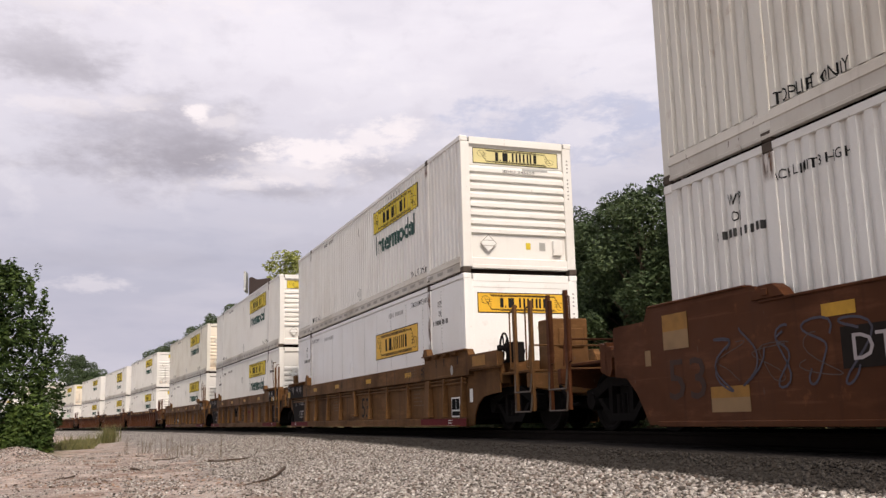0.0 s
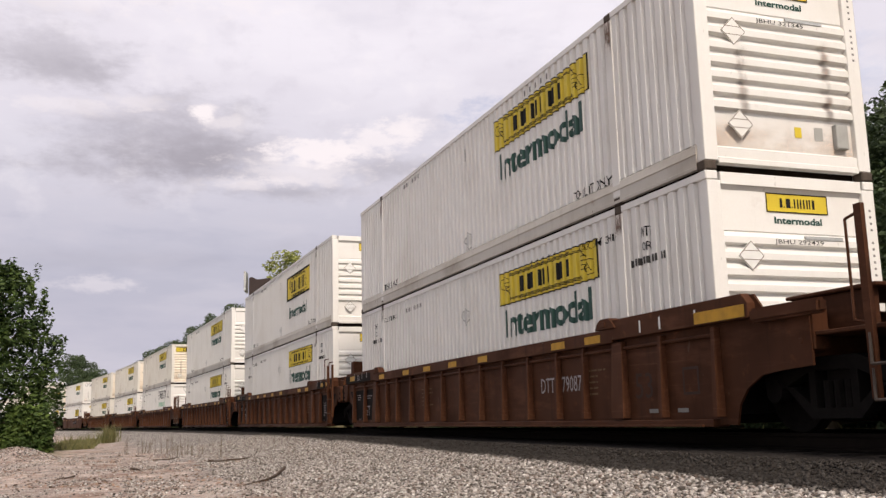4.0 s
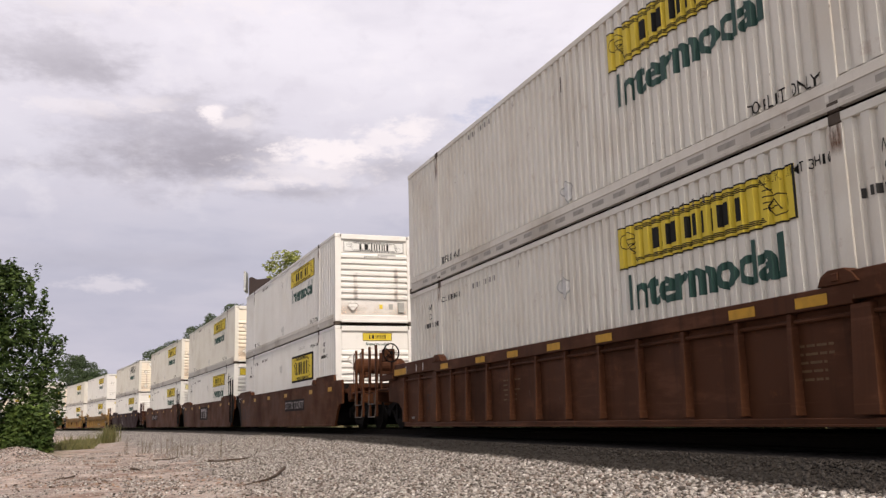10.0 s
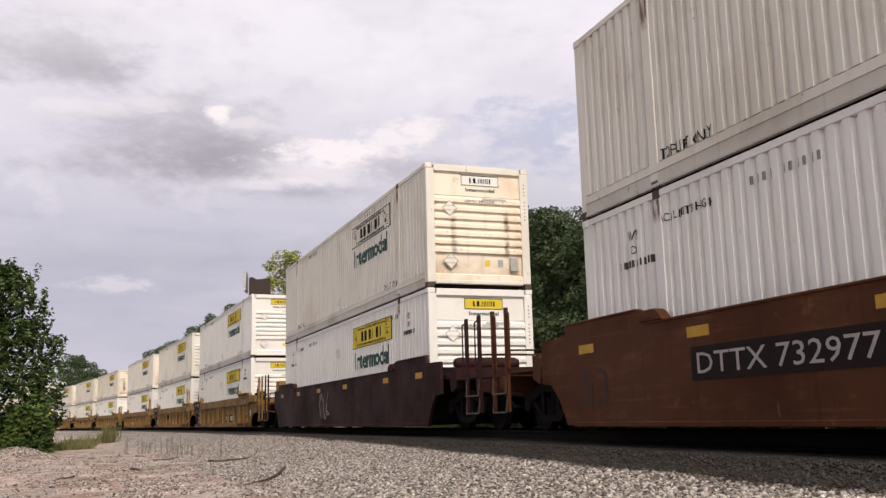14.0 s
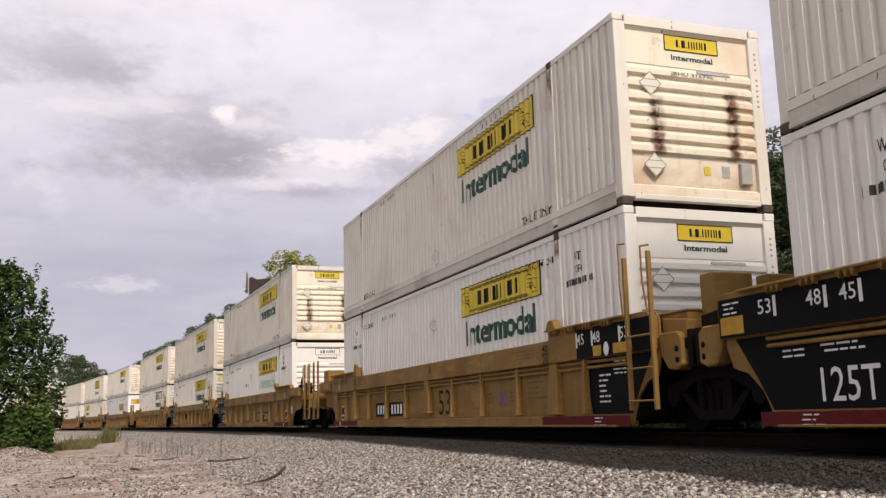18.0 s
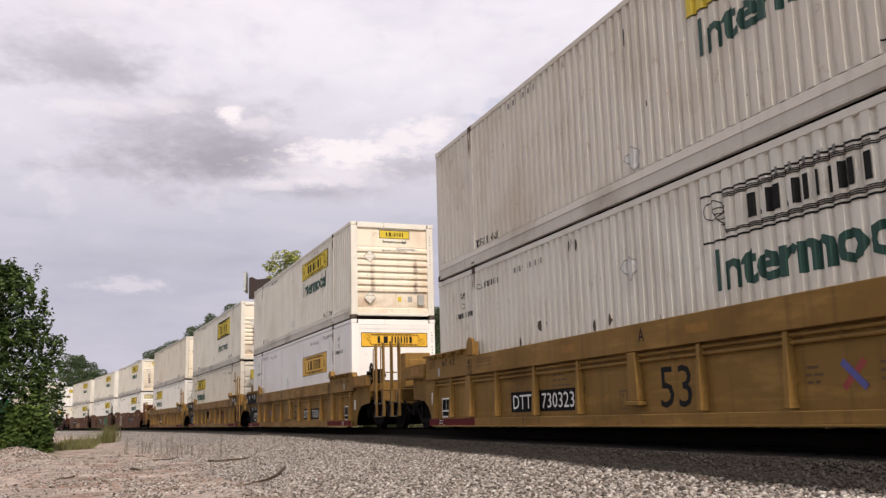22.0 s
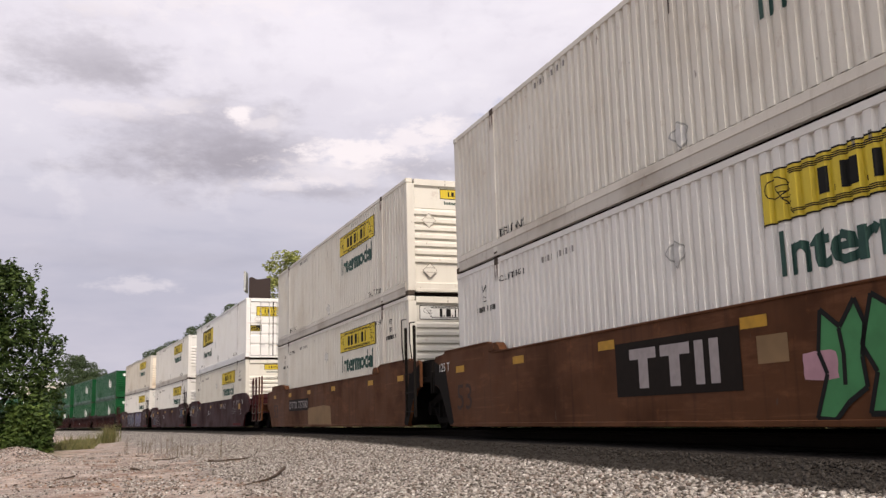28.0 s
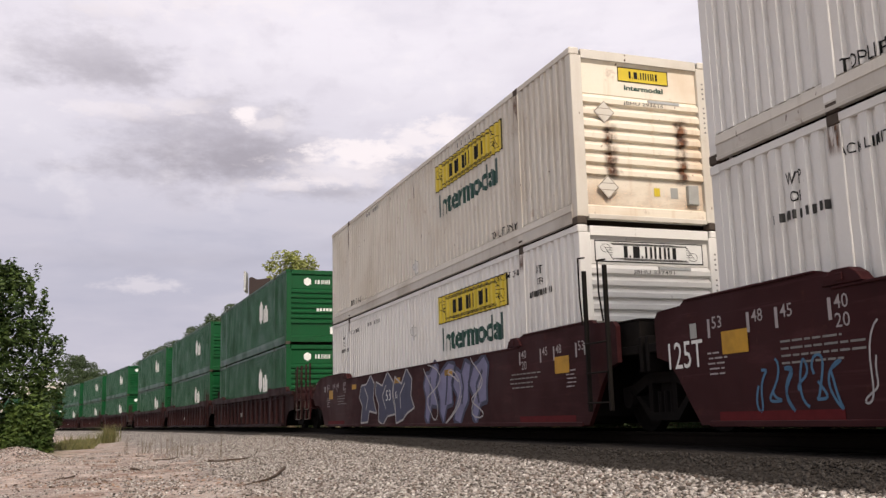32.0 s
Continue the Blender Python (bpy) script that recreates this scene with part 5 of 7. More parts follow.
def tank_mesh(r=0.22):
    g = Mesh().turned([(-0.75, r * 0.23), (-0.74, r * 0.73), (-0.66, r), (0.66, r), (0.74, r * 0.73), (0.75, r * 0.23)], (0, 0, 0), 0, 18)
    for x in (-0.45, 0.45):
        g.box(x - 0.04, x + 0.04, -0.20, 0.20, -0.34, -0.18)
    return g.done("air_tank", False)


DECK = {s: (deck_mesh(s), bulkhead_mesh(s), end_beam_mesh(s), centre_sill_mesh(s)) for s in (-1, 1)}
FLOOR, LADDER, ENDPOST, BRAKEWHEEL, COUPLER, TANK = floor_beams(), ladder_parts(0.30, 2.34), post_mesh(), brake_wheel_mesh(), coupler_mesh(), tank_mesh()
THINTANK = tank_mesh(0.13)
VEE = Mesh().rod([(-1.42, 1.15, 0.95), (-1.45, 1.02, 0.86), (-1.46, 0.72, 0.62), (-1.45, 0.50, 0.84), (-1.42, 0.40, 0.97)], 0.035, 8).tube((-1.49, 0.72, 0.61), (-1.42, 0.72, 0.61), 0.055, 10).done("vee_bracket")
SHORTLADDER = ladder_parts(0.36, 1.92, 0.54)
HOOK = bevelled(Mesh().slab([(-0.13, 0.42), (0.13, 0.42), (0.10, 1.06), (-0.10, 1.06)], 0, -0.085, 0.025).box(-0.115, 0.02, -0.19, 0.17, 0.36, 0.419).done("hook_bracket"), 0.01)
LOWPLATE = bevelled(Mesh().slab([(-0.27, 0.0), (0.27, 0.0), (0.30, 0.30), (-0.30, 0.30)], 1, -0.14, 0.14).done("stand_plate"), 0.015)
GEAR = bevelled(Mesh().box(-0.16, 0.16, -0.13, 0.10, 0.0, 0.36).tube((0, -0.2, 0.2), (0, -0.12, 0.2), 0.06, 10).done("brake_gear"), 0.015)
STAND = Mesh().box(-0.20, -0.14, -0.05, 0.05, 0.0, 1.1).box(0.14, 0.20, -0.05, 0.05, 0.0, 1.1).box(-0.139, 0.139, -0.04, 0.04, 0.5, 0.58).done("brake_stand")
PLATE2 = bevelled(Mesh().slab([(-0.27, 0.0), (0.27, 0.0), (0.30, 0.45), (0.30, 0.80), (-0.30, 0.80), (-0.30, 0.45)], 1, -0.14, 0.14).done("stand_plate"), 0.015)
MIRROR = {}


def flipped(me):
    if me.name not in MIRROR:
        MIRROR[me.name] = mirrored(me)
    return MIRROR[me.name]


def well_car(style, coat, front, rear):
    """One unit of a well car. front, rear: True where it is coupled to another car."""
    root = new("well_car")
    mat = M[coat]
    gear = M["brown"] if style == "smooth" else mat
    kind = body_kind(style, coat)
    for sx in (-1, 1):
        tr = (lambda m: m) if sx < 0 else flipped
        for name, me in SIDES[kind, front, rear][:None if sx < 0 else 3]:
            part(name, in_paint(tr(me), mat), None, root)
        if sx < 0 and style == "ribbed":
            for y in RIB_AT[kind]:
                part("rib", in_paint(RIB[kind], mat), None, root, at=pose(0, y, 0))
            for s in (-1, 1):
                part("lifting_rib", in_paint(WIDE_RIB[kind], mat), None, root, at=pose(0, s * 6.12, 0))
            if kind == "wide":
                for s, coupled in ((-1, front), (1, rear)):
                    for y in ((7.12, 8.16) if coupled and s > 0 else (8.16,) if coupled else ()):
                        part("rib", in_paint(RIB[kind], mat), None, root, at=pose(0, s * y, 0))
                    for i in range(4):
                        part("ledge_gusset", in_paint(TEETH, mat), None, root, at=pose(0, s * (6.36 + 0.54 * i), TOPS[kind] - 0.016))
        for s in (-1, 1):
            low = kind == "wide"
            part("container_guide", in_paint(tr((LOWHORN if s < 0 else TALLHORN) if low else HORN), mat), None, root, at=pose(0, (-6.25 if s < 0 else 5.88) if low else s * 5.88, TOPS[kind] + 0.013 if low and s < 0 else LOW + 0.016))
    if kind == "wide":
        # a hook and its bracket half way along
        part("hook_bracket", in_paint(HOOK, mat), None, root, at=pose(-1.40, -0.05, 0))
        if not front and not rear:
            part("vee_bracket", in_paint(VEE, M["greaseshade"]), None, root, "black vee-shaped linkage")
    part("floor_frame", in_paint(FLOOR, M["greaseshade"]), None, root)
    for s in (-1, 1):
        if style == "ribbed" and not (front if s < 0 else rear):
            turn = pose(0, 0, 0, 0, 0, 180) if s < 0 else pose(0, 0, 0)
            for x in (-1.30, 1.30):
                block = part("end_casting", in_paint(ENDBLOCK, mat), None, root, at=pose(x, s * 9.35, 0.97) @ turn)
                if x < 0:
                    # black discs on the face stand in for shade inside bolt holes
                    for z in (-0.06, 0.08):
                        part("bolt_hole", in_paint(BOLTHOLE, M["greaseshade"]), None, block, at=pose(-0.112 if s > 0 else 0.112, 0.15, z))
                    part("end_bracket", in_paint(POCKETBOX, mat if s < 0 else M["greaseshade"]), None, root, at=pose(-1.18, s * 9.36, 1.175) @ turn)
        # bulkheads and joint decks get near-black as painted shade, not the coat
        for name, me in zip(("end_deck", "bulkhead", "end_beam", "centre_sill"), DECK[s]):
            part(name, in_paint(me, M["greaseshade"] if name in ("centre_sill", "bulkhead") or not (front if s < 0 else rear) else mat), None, root)
    truck(root, HALF)
    # access at the near side of the rear end, and at the front of the next unit
    for s, coupled in ((-1, front), (1, rear)):
        if coupled:
            turn = pose(0, 0, 0) if s < 0 else pose(0, 0, 0, 0, 0, 180)
            part("coupler", in_paint(COUPLER, M["greaseshade"]), None, root, at=turn)
            for x, y in ((-1.45, -10.74), (-1.45, -11.38), (1.45, -10.74)):
                me = ENDPOST if s * x > 0 else flipped(ENDPOST)
                part("end_post", in_paint(me, mat), None, root, at=turn @ pose(x if s < 0 else -x, y, 0))
            for up in (0.0, 0.33):
                part("corner_step", in_paint(STEP if s < 0 else flipped(STEP), M["galvdull"]), None, root, at=turn @ pose(0, 0, up))
            part("end_platform", in_paint(PLATFORM, mat), None, root, at=turn)
            part("end_sill", in_paint(ENDSILL, mat), None, root, at=turn)
            part("grab_rail", in_paint(GRABRAIL, mat), None, root, at=turn)
            part("draft_block", in_paint(DRAFT, mat), None, root, at=turn)
            for x in (-1.26, 1.26):
                part("corner_block", in_paint(CORNERBLOCK, mat), None, root, at=turn @ pose(x, -9.72, 0.86))
            for x in (-0.85, 0.55):
                part("air_hose", in_paint(HOSE, M["greaseshade"]), None, root, at=turn @ pose(x, -11.1, 0.80))
        elif s < 0:
            put_ladder(LADDER if kind != "close" else SHORTLADDER, mat if style == "ribbed" else M["dullblack"], root, pose(-1.56, -9.21, 0))
            part("joint_casting", in_paint(JOINT, M["greaseshade"]), None, root)
            part("end_box", in_paint(ENDBOX, mat if style == "ribbed" else M["dullblack"]), None, root, at=pose(-1.10, -9.20, 1.172))
        else:
            for x in (-0.80, 0.05):
                part("stand_plate", in_paint(PLATE2 if style == "ribbed" else LOWPLATE, mat if style == "ribbed" else M["dullblack"]), None, root, at=pose(x, 9.80, 1.171))
            part("plate_bracket", in_paint(BRACKET, M["greaseshade"]), None, root)
        if coupled and s < 0:
            truck(root, -HALF)
            if style == "ribbed" and coat in ("yellow", "tan"):
                part("brake_wheel", in_paint(BRAKEWHEEL, M["greaseshade"]), None, root, at=pose(-1.40, -10.15, 1.48, 0, 0, 82))
                part("brake_gear", in_paint(GEAR, M["greaseshade"]), None, root, at=pose(-1.20, -10.15, 1.22, 0, 0, 90))
                part("equipment_box", in_paint(TALLBOX, mat), None, root, at=pose(-0.15, -10.05, 1.05))
            elif coat in ("maroon", "dark"):
                part("air_tank", in_paint(THINTANK, mat), None, root, at=pose(-0.35, -9.15, 1.40))
                part("brake_wheel", in_paint(BRAKEWHEEL, M["greaseshade"]), None, root, at=pose(1.30, -10.5, 1.45, 0, 0, 82))
            else:
                part("brake_wheel", in_paint(BRAKEWHEEL, M["greaseshade"]), None, root, at=pose(-0.42, -10.75, 1.78 if style == "ribbed" else 2.12, 0, 0, 15))
                part("brake_gear", in_paint(GEAR, gear), None, root, at=pose(-0.45, -10.56, 1.56 if style == "ribbed" else 1.88))
                part("brake_stand", in_paint(STAND, gear), None, root, at=pose(-0.45, -10.40, 1.04))
                if style == "ribbed":
                    part("end_hood", in_paint(ENDHOOD, mat), None, root)
                else:
                    part("air_tank", in_paint(TANK, gear), None, root, at=pose(-0.45, -9.75, 1.80))
                    part("tank_cradle", in_paint(CRADLE, gear), None, root, at=pose(-0.45, -9.75, 1.172))
    colour = {"yellow": "yellow", "tan": "sooty yellow", "brown": "dark brown", "rust": "rust-brown", "russet": "orange-brown rusty", "maroon": "maroon", "dark": "dark maroon"}[coat]
    return tagged(root, f"{colour} {'ribbed' if style == 'ribbed' else 'smooth-sided'} railway well car carrying stacked containers", "railway car", "well cars of the train")


STEP = Mesh().rod([(-1.47, -11.38, 0.62), (-1.50, -11.36, 0.33), (-1.50, -10.76, 0.33), (-1.47, -10.74, 0.62)], 0.016).done("corner_step")
PLATFORM = bevelled(Mesh().box(-1.34, 1.34, -11.05, -9.76, 1.00, 1.045).done("end_platform"), 0.008)
ENDSILL = bevelled(Mesh().slab([(-1.42, 0.98), (-1.42, 0.74), (-0.55, 0.62), (0.55, 0.62), (1.42, 0.74), (1.42, 0.98)], 1, -11.20, -11.07).done("end_sill"), 0.01)
DRAFT = bevelled(Mesh().slab([(-11.05, 0.60), (-9.60, 0.60), (-9.60, 0.98), (-11.05, 0.98)], 0, -0.34, 0.34).done("draft_block"), 0.02)
GRABRAIL = Mesh().rod([(-1.40, -11.12, 1.02), (-1.36, -11.12, 1.45), (1.30, -11.12, 1.45), (1.34, -11.12, 1.02)], 0.018).done("grab_rail")
ENDHOOD = bevelled(Mesh().box(-1.15, 0.7, -10.55, -9.25, 1.43, 1.47).box(-1.10, -1.02, -10.45, -9.35, 1.05, 1.43).box(0.55, 0.63, -10.45, -9.35, 1.05, 1.43).done("end_hood"), 0.01)
CRADLE = bevelled(Mesh().box(-0.62, -0.54, -0.09, 0.09, 0.0, 0.44).box(0.54, 0.62, -0.09, 0.09, 0.0, 0.44).box(-0.70, 0.70, -0.15, 0.15, 0.0, 0.10).done("tank_cradle"), 0.01)
CORNERBLOCK = bevelled(Mesh().slab([(-0.16, 0.0), (0.10, -0.08), (0.18, 0.02), (0.18, 0.34), (-0.16, 0.42)], 0, -0.10, 0.10).tube((-0.12, 0.02, 0.1), (-0.108, 0.02, 0.1), 0.035, 10).done("corner_block"), 0.012)
HOSE = Mesh().rod([(0, 0, 0), (0, -0.14, -0.08), (0.03, -0.26, -0.26), (0.06, -0.42, -0.38), (0.09, -0.58, -0.36)], 0.03, 8).done("air_hose")
JOINT = bevelled(Mesh().slab([(-0.42, 0.62), (0.42, 0.62), (0.36, 1.00), (-0.36, 1.00)], 1, -9.95, -9.45).turned([(0.98, 0.34), (1.06, 0.32), (1.10, 0.22)], (0, -9.80, 0), 2, 18).done("joint_casting"), 0.015)
ENDBOX = bevelled(Mesh().box(-0.20, 0.20, -0.42, 0.40, 0.0, 0.34).box(-0.22, 0.22, -0.44, 0.42, 0.34, 0.37).done("end_box"), 0.012)
BRACKET = Mesh().box(-1.0, 0.4, 9.655, 9.95, 1.10, 1.165).done("plate_bracket")
TALLBOX = bevelled(Mesh().box(-0.36, 0.36, -0.30, 0.30, 0.0, 0.96).box(-0.26, 0.26, -0.34, -0.302, 0.42, 0.78).done("equipment_box"), 0.02)


def car_mark(name, key, flat, y, z, mat, parent, x=-1.474, label=""):
    """Flat paint marks on the near side of a car."""
    k = ("car", key, round(y, 2), round(z, 2), round(x, 3))
    if k not in DECALS:
        vs, fs = flat
        me = bpy.data.meshes.new("paint_marks")
        me.from_pydata([(x, y - a, z + b) for a, b in vs], [], [q[::-1] for q in fs])
        DECALS[k] = me
    return mark(name, DECALS[k], mat, parent, label)


def rect(w, h):
    return bars([(-w / 2, w / 2, -h / 2, h / 2)])


# ---------------------------------------------------------------- the train
# style, paint for each car and the number of its units
CARS = [("smooth", "rust", 1), ("ribbed", "tan", 3), ("ribbed", "brown", 3), ("ribbed", "brown", 3), ("smooth", "rust", 3), ("smooth", "dark", 1),
        ("ribbed", "yellow", 3), ("ribbed", "yellow", 3), ("ribbed", "yellow", 3), ("smooth", "russet", 3), ("smooth", "maroon", 3)] + [("ribbed", "dark", 3)] * 4
NUDGE = [-0.09, 0.02, 0.02, 0.08, -0.15, -0.2, 0.2, 0.06, 0.12, 0.11, 0.17, -0.06, -0.14, -0.08, -0.03, -0.15, -0.19, -0.02, -0.12, 0.05, 0.2, 0.14, 0, 0.2, 0.1, 0, 0, 0, 0.04, -0.13, 0, 0]
FIRST = -4.914             # front of the first unit's containers at the start

C = container
STACKS = [
    (lambda: C("cream"), lambda: C("white", upper=False)),
    (lambda: C("white", end="band", sign="pale", code="JBHU 245559", slots=True), lambda: C("smooth", end="smooth", upper=False)),
    (lambda: C("white", end="band", slots=True), lambda: C("white", end="small", sign="white", upper=False)),
    (lambda: C("cream", end="small", sign="white", rust=1, slots=True), lambda: C("white", upper=False)),
    (lambda: C("white", code="JBHU 321345", rust=1), lambda: C("white", code="JBHU 292429", upper=False)),
    (lambda: C("white", side="bordered"), lambda: C("white", upper=False)),
    (lambda: C("white"), lambda: C("white", upper=False)),
    (lambda: C("cream", end="band", code="JBHU 234756", rust=1), lambda: C("white", side="faded", sign="white", faint=True, upper=False)),
    (lambda: C("cream", rust=1), lambda: C("white", end="band", sign="white", upper=False)),
    (lambda: C("cream", sign="white", rust=1, slots=True), lambda: C("cream", code="JBHU 288670", upper=False)),
    (lambda: C("white", end="band", sign="white", code="JBHU 251721", rust=1), lambda: C("white", side="bordered", upper=False)),
    (lambda: C("cream", code="JBHU 306488", rust=1), lambda: C("white", end="band", upper=False)),
    (lambda: C("cream", code="JBHU 295568", rust=1), lambda: C("white", end="band", sign="pale", upper=False)),
    (lambda: C("cream", side="faded", sign="white", code="JBHU 285238", rust=1), lambda: C("white", code="JBHU 302740", upper=False)),
    (lambda: C("white"), lambda: C("white", upper=False)),
    (lambda: C("cream", code="JBHU 300375"), lambda: C("white", upper=False)),
    (lambda: C("cream", code="JBHU 316796", rust=2), lambda: C("white", upper=False)),
    (lambda: C("grime", code="JBHU 304614", rust=2), lambda: C("white", sign="white", faint=True, upper=False)),
    (lambda: C("grime", end="band", sign="white", rust=1, slots=True), lambda: C("cream", end="band", sign="pale", upper=False)),
    (lambda: C("grime", rust=1), lambda: C("cream", side="faded", end="band", sign="white", upper=False)),
    (lambda: C("cream", code="JBHU 319876", rust=1), lambda: C("smooth", end="smooth", code="JBHU 226749", upper=False)),
    (lambda: C("cream", side="bordered", code="JBHU 329643", rust=2), lambda: C("grime", end="door", mirrored=True, upper=False)),
    (lambda: C("grime", side="bare", end="door", rust=2), lambda: C("white", end="door", mirrored=True, upper=False)),
    (lambda: C("cream", end="small", code="JBHU 232003", rust=2), lambda: C("white", end="band", sign="pale", upper=False)),
    (lambda: C("cream"), lambda: C("white", upper=False)),
    (lambda: C("cream"), lambda: C("cream", end="band", sign="white", upper=False)),
    (lambda: C("smooth", side="bordered", end="door", mirrored=True), lambda: C("cream", code="269744", upper=False)),
    (lambda: C("white", code="JBHU 320854"), lambda: C("white", code="JBHU 293193", upper=False)),
    (lambda: C("grime", code="JBHU 293616", rust=2), lambda: C("white", end="band", sign="white", code="JBHU 237491", upper=False)),
]
TRAIN = []                # (thing, distance of its middle from the start, height)


def build_train():
    at, unit = FIRST, 0
    spare = {}
    for style, coat, count in CARS:
        for k in range(count):
            nudge = NUDGE[unit] if unit < len(NUDGE) else 0
            mid = at + CL / 2
            car = well_car(style, coat, k == 0, k == count - 1)
            TRAIN.append((car, mid, 0.0))
            UNITS.append((car, unit, style, coat, k, count))
            for level in (0, 1):
                if unit < len(STACKS):
                    box = STACKS[unit][1 - level]()
                else:
                    coat2 = "green" if unit < 38 else "grime"
                    box = C(coat2, side="bare", upper=level == 1)
                TRAIN.append((box, mid + nudge, 0.27 + level * (CH + 0.012)))
            at += COUPLED if k == count - 1 else SPAN
            unit += 1


UNITS = []
build_train()


def rust_spots(box, spots):
    """Dark chipped spots with short runs of rust on a corrugated side."""
    rng = random.Random(41)
    for y, z in spots:
        ring = [(rng.uniform(0.7, 1.2) * 0.045 * math.cos(0.785 * i), rng.uniform(0.7, 1.3) * 0.085 * math.sin(0.785 * i)) for i in range(8)]
        mark("rust_spot", side_decal(("spot", y), (ring, [tuple(range(8))]), y, z), M["casting"], box, "dark rusted chip in the paint")


LOWER = {u: TRAIN[3 * u + 1][0] for u in range(len(STACKS))}
rust_spots(LOWER[17], ((1.45, 1.68), (1.31, 1.67), (0.87, 1.66), (3.42, 1.27)))
rust_spots(LOWER[19], ((1.88, 2.60), (1.64, 2.58), (3.08, 1.47), (2.82, 1.48), (1.17, 1.28), (0.71, 1.31), (3.86, 1.27)))


def rivet_rows():
    """Rows of rivet heads beside the seams of a smooth side."""
    g = Mesh()
    for i in range(12):
        y = -CL / 2 + 0.16 + (i + 1) * (CL - 0.32) / 13 - 0.03
        for j in range(38):
            z = 0.25 + j * 0.0655
            g.box(-CW / 2 - 0.006, -CW / 2 + 0.001, y - 0.011, y + 0.011, z, z + 0.022)
    return g.done("rivets")


RIVETS = rivet_rows()
for _u in (1, 20):
    tagged(part("rivets", RIVETS, M["grey"], LOWER[_u], "rows of rivet heads"), kind="stuff")


# ---------------------------------------------------------------- paint marks on the cars
NUMBERS = {0: "DTTX", 3: "DTTX 730022", 4: "DTTX 790872", 6: "DTTX 790872", 10: "DTTX 732977", 12: "DTTX 732977", 17: "DTTX 730332",
           19: "DTTX 730323", 20: "DTTX 730319", 23: "DTTX 727580", 25: "DTTX 727580", 26: "AOK 74627"}


def scrawl(rng, w, h, n, stroke):
    """Looping spray strokes within w by h."""
    ls = []
    for k in range(n):
        xc, q = -w / 2 + w * (k + 0.5) / n, w / n * 0.42
        a, b, c, d = (rng.uniform(0, 6.28) for _ in range(4))
        turns = rng.choice((1, 2, 2, 3))
        pts = []
        for i in range(26):
            u = 6.2832 * i / 25
            pts.append((xc + q * (0.75 * math.sin(turns * u + a) + 0.3 * math.sin(3 * u + b)), h * (0.40 * math.cos(u * rng.choice((1, 1)) + c) + 0.10 * math.sin(2 * u + d))))
        ls.append(pts[:rng.randint(16, 26)])
    return strokes(ls, stroke)


def blotch(rng, w, h):
    """A rough-edged painted-out area."""
    n = 18
    return ([(w / 2 * max(-1, min(1, 1.35 * math.cos(6.2832 * k / n))) * rng.uniform(0.9, 1.0), h / 2 * max(-1, min(1, 1.35 * math.sin(6.2832 * k / n))) * rng.uniform(0.88, 1.0)) for k in range(n)], [tuple(range(n))])


def letters(rng, w, h, n, stroke, lean=0.0):
    """Crowded graffiti letters: filled jagged shapes and their outlines."""
    vs, fs, ls = [], [], []
    for k in range(n):
        xc, q = -w / 2 + w * (k + 0.5) / n, w / n * 0.62
        m = 11
        ring = []
        for i in range(m):
            a = 6.2832 * (i + 0.3 * rng.random()) / m
            r = rng.uniform(0.62, 1.0) if i % 3 else rng.uniform(0.35, 0.6)
            x = max(-1, min(1, 1.25 * r * math.cos(a))) * q
            z = max(-1, min(1, 1.3 * r * math.sin(a))) * h / 2
            ring.append((xc + x + lean * z, z))
        ls.append(ring + ring[:1])
        ls.append([(xc + lean * 0.1 + rng.uniform(-0.3, 0.3) * q, z * h) for z in (-0.2, 0.05, 0.25)])
        mid = len(vs)
        vs += [(xc, 0.0)] + ring
        fs += [(mid, mid + 1 + i, mid + 1 + (i + 1) % m) for i in range(m)]
    return (vs, fs), strokes(ls, stroke)


def fine_lines(n, w, gap, tall, rng):
    """A block of small unreadable lines, broken into word-long bars."""
    rects = []
    for i in range(n):
        x, end = -w / 2 + rng.choice((0.0, 0.0, 0.06)) * w, w / 2 - rng.choice((0.0, 0.1, 0.25, 0.4)) * w
        while x < end - 0.03:
            q = min(end, x + rng.uniform(0.07, 0.20))
            rects.append((x, q, -i * gap, -i * gap + 0.75 * tall))
            x = q + 0.028
    return bars(rects)


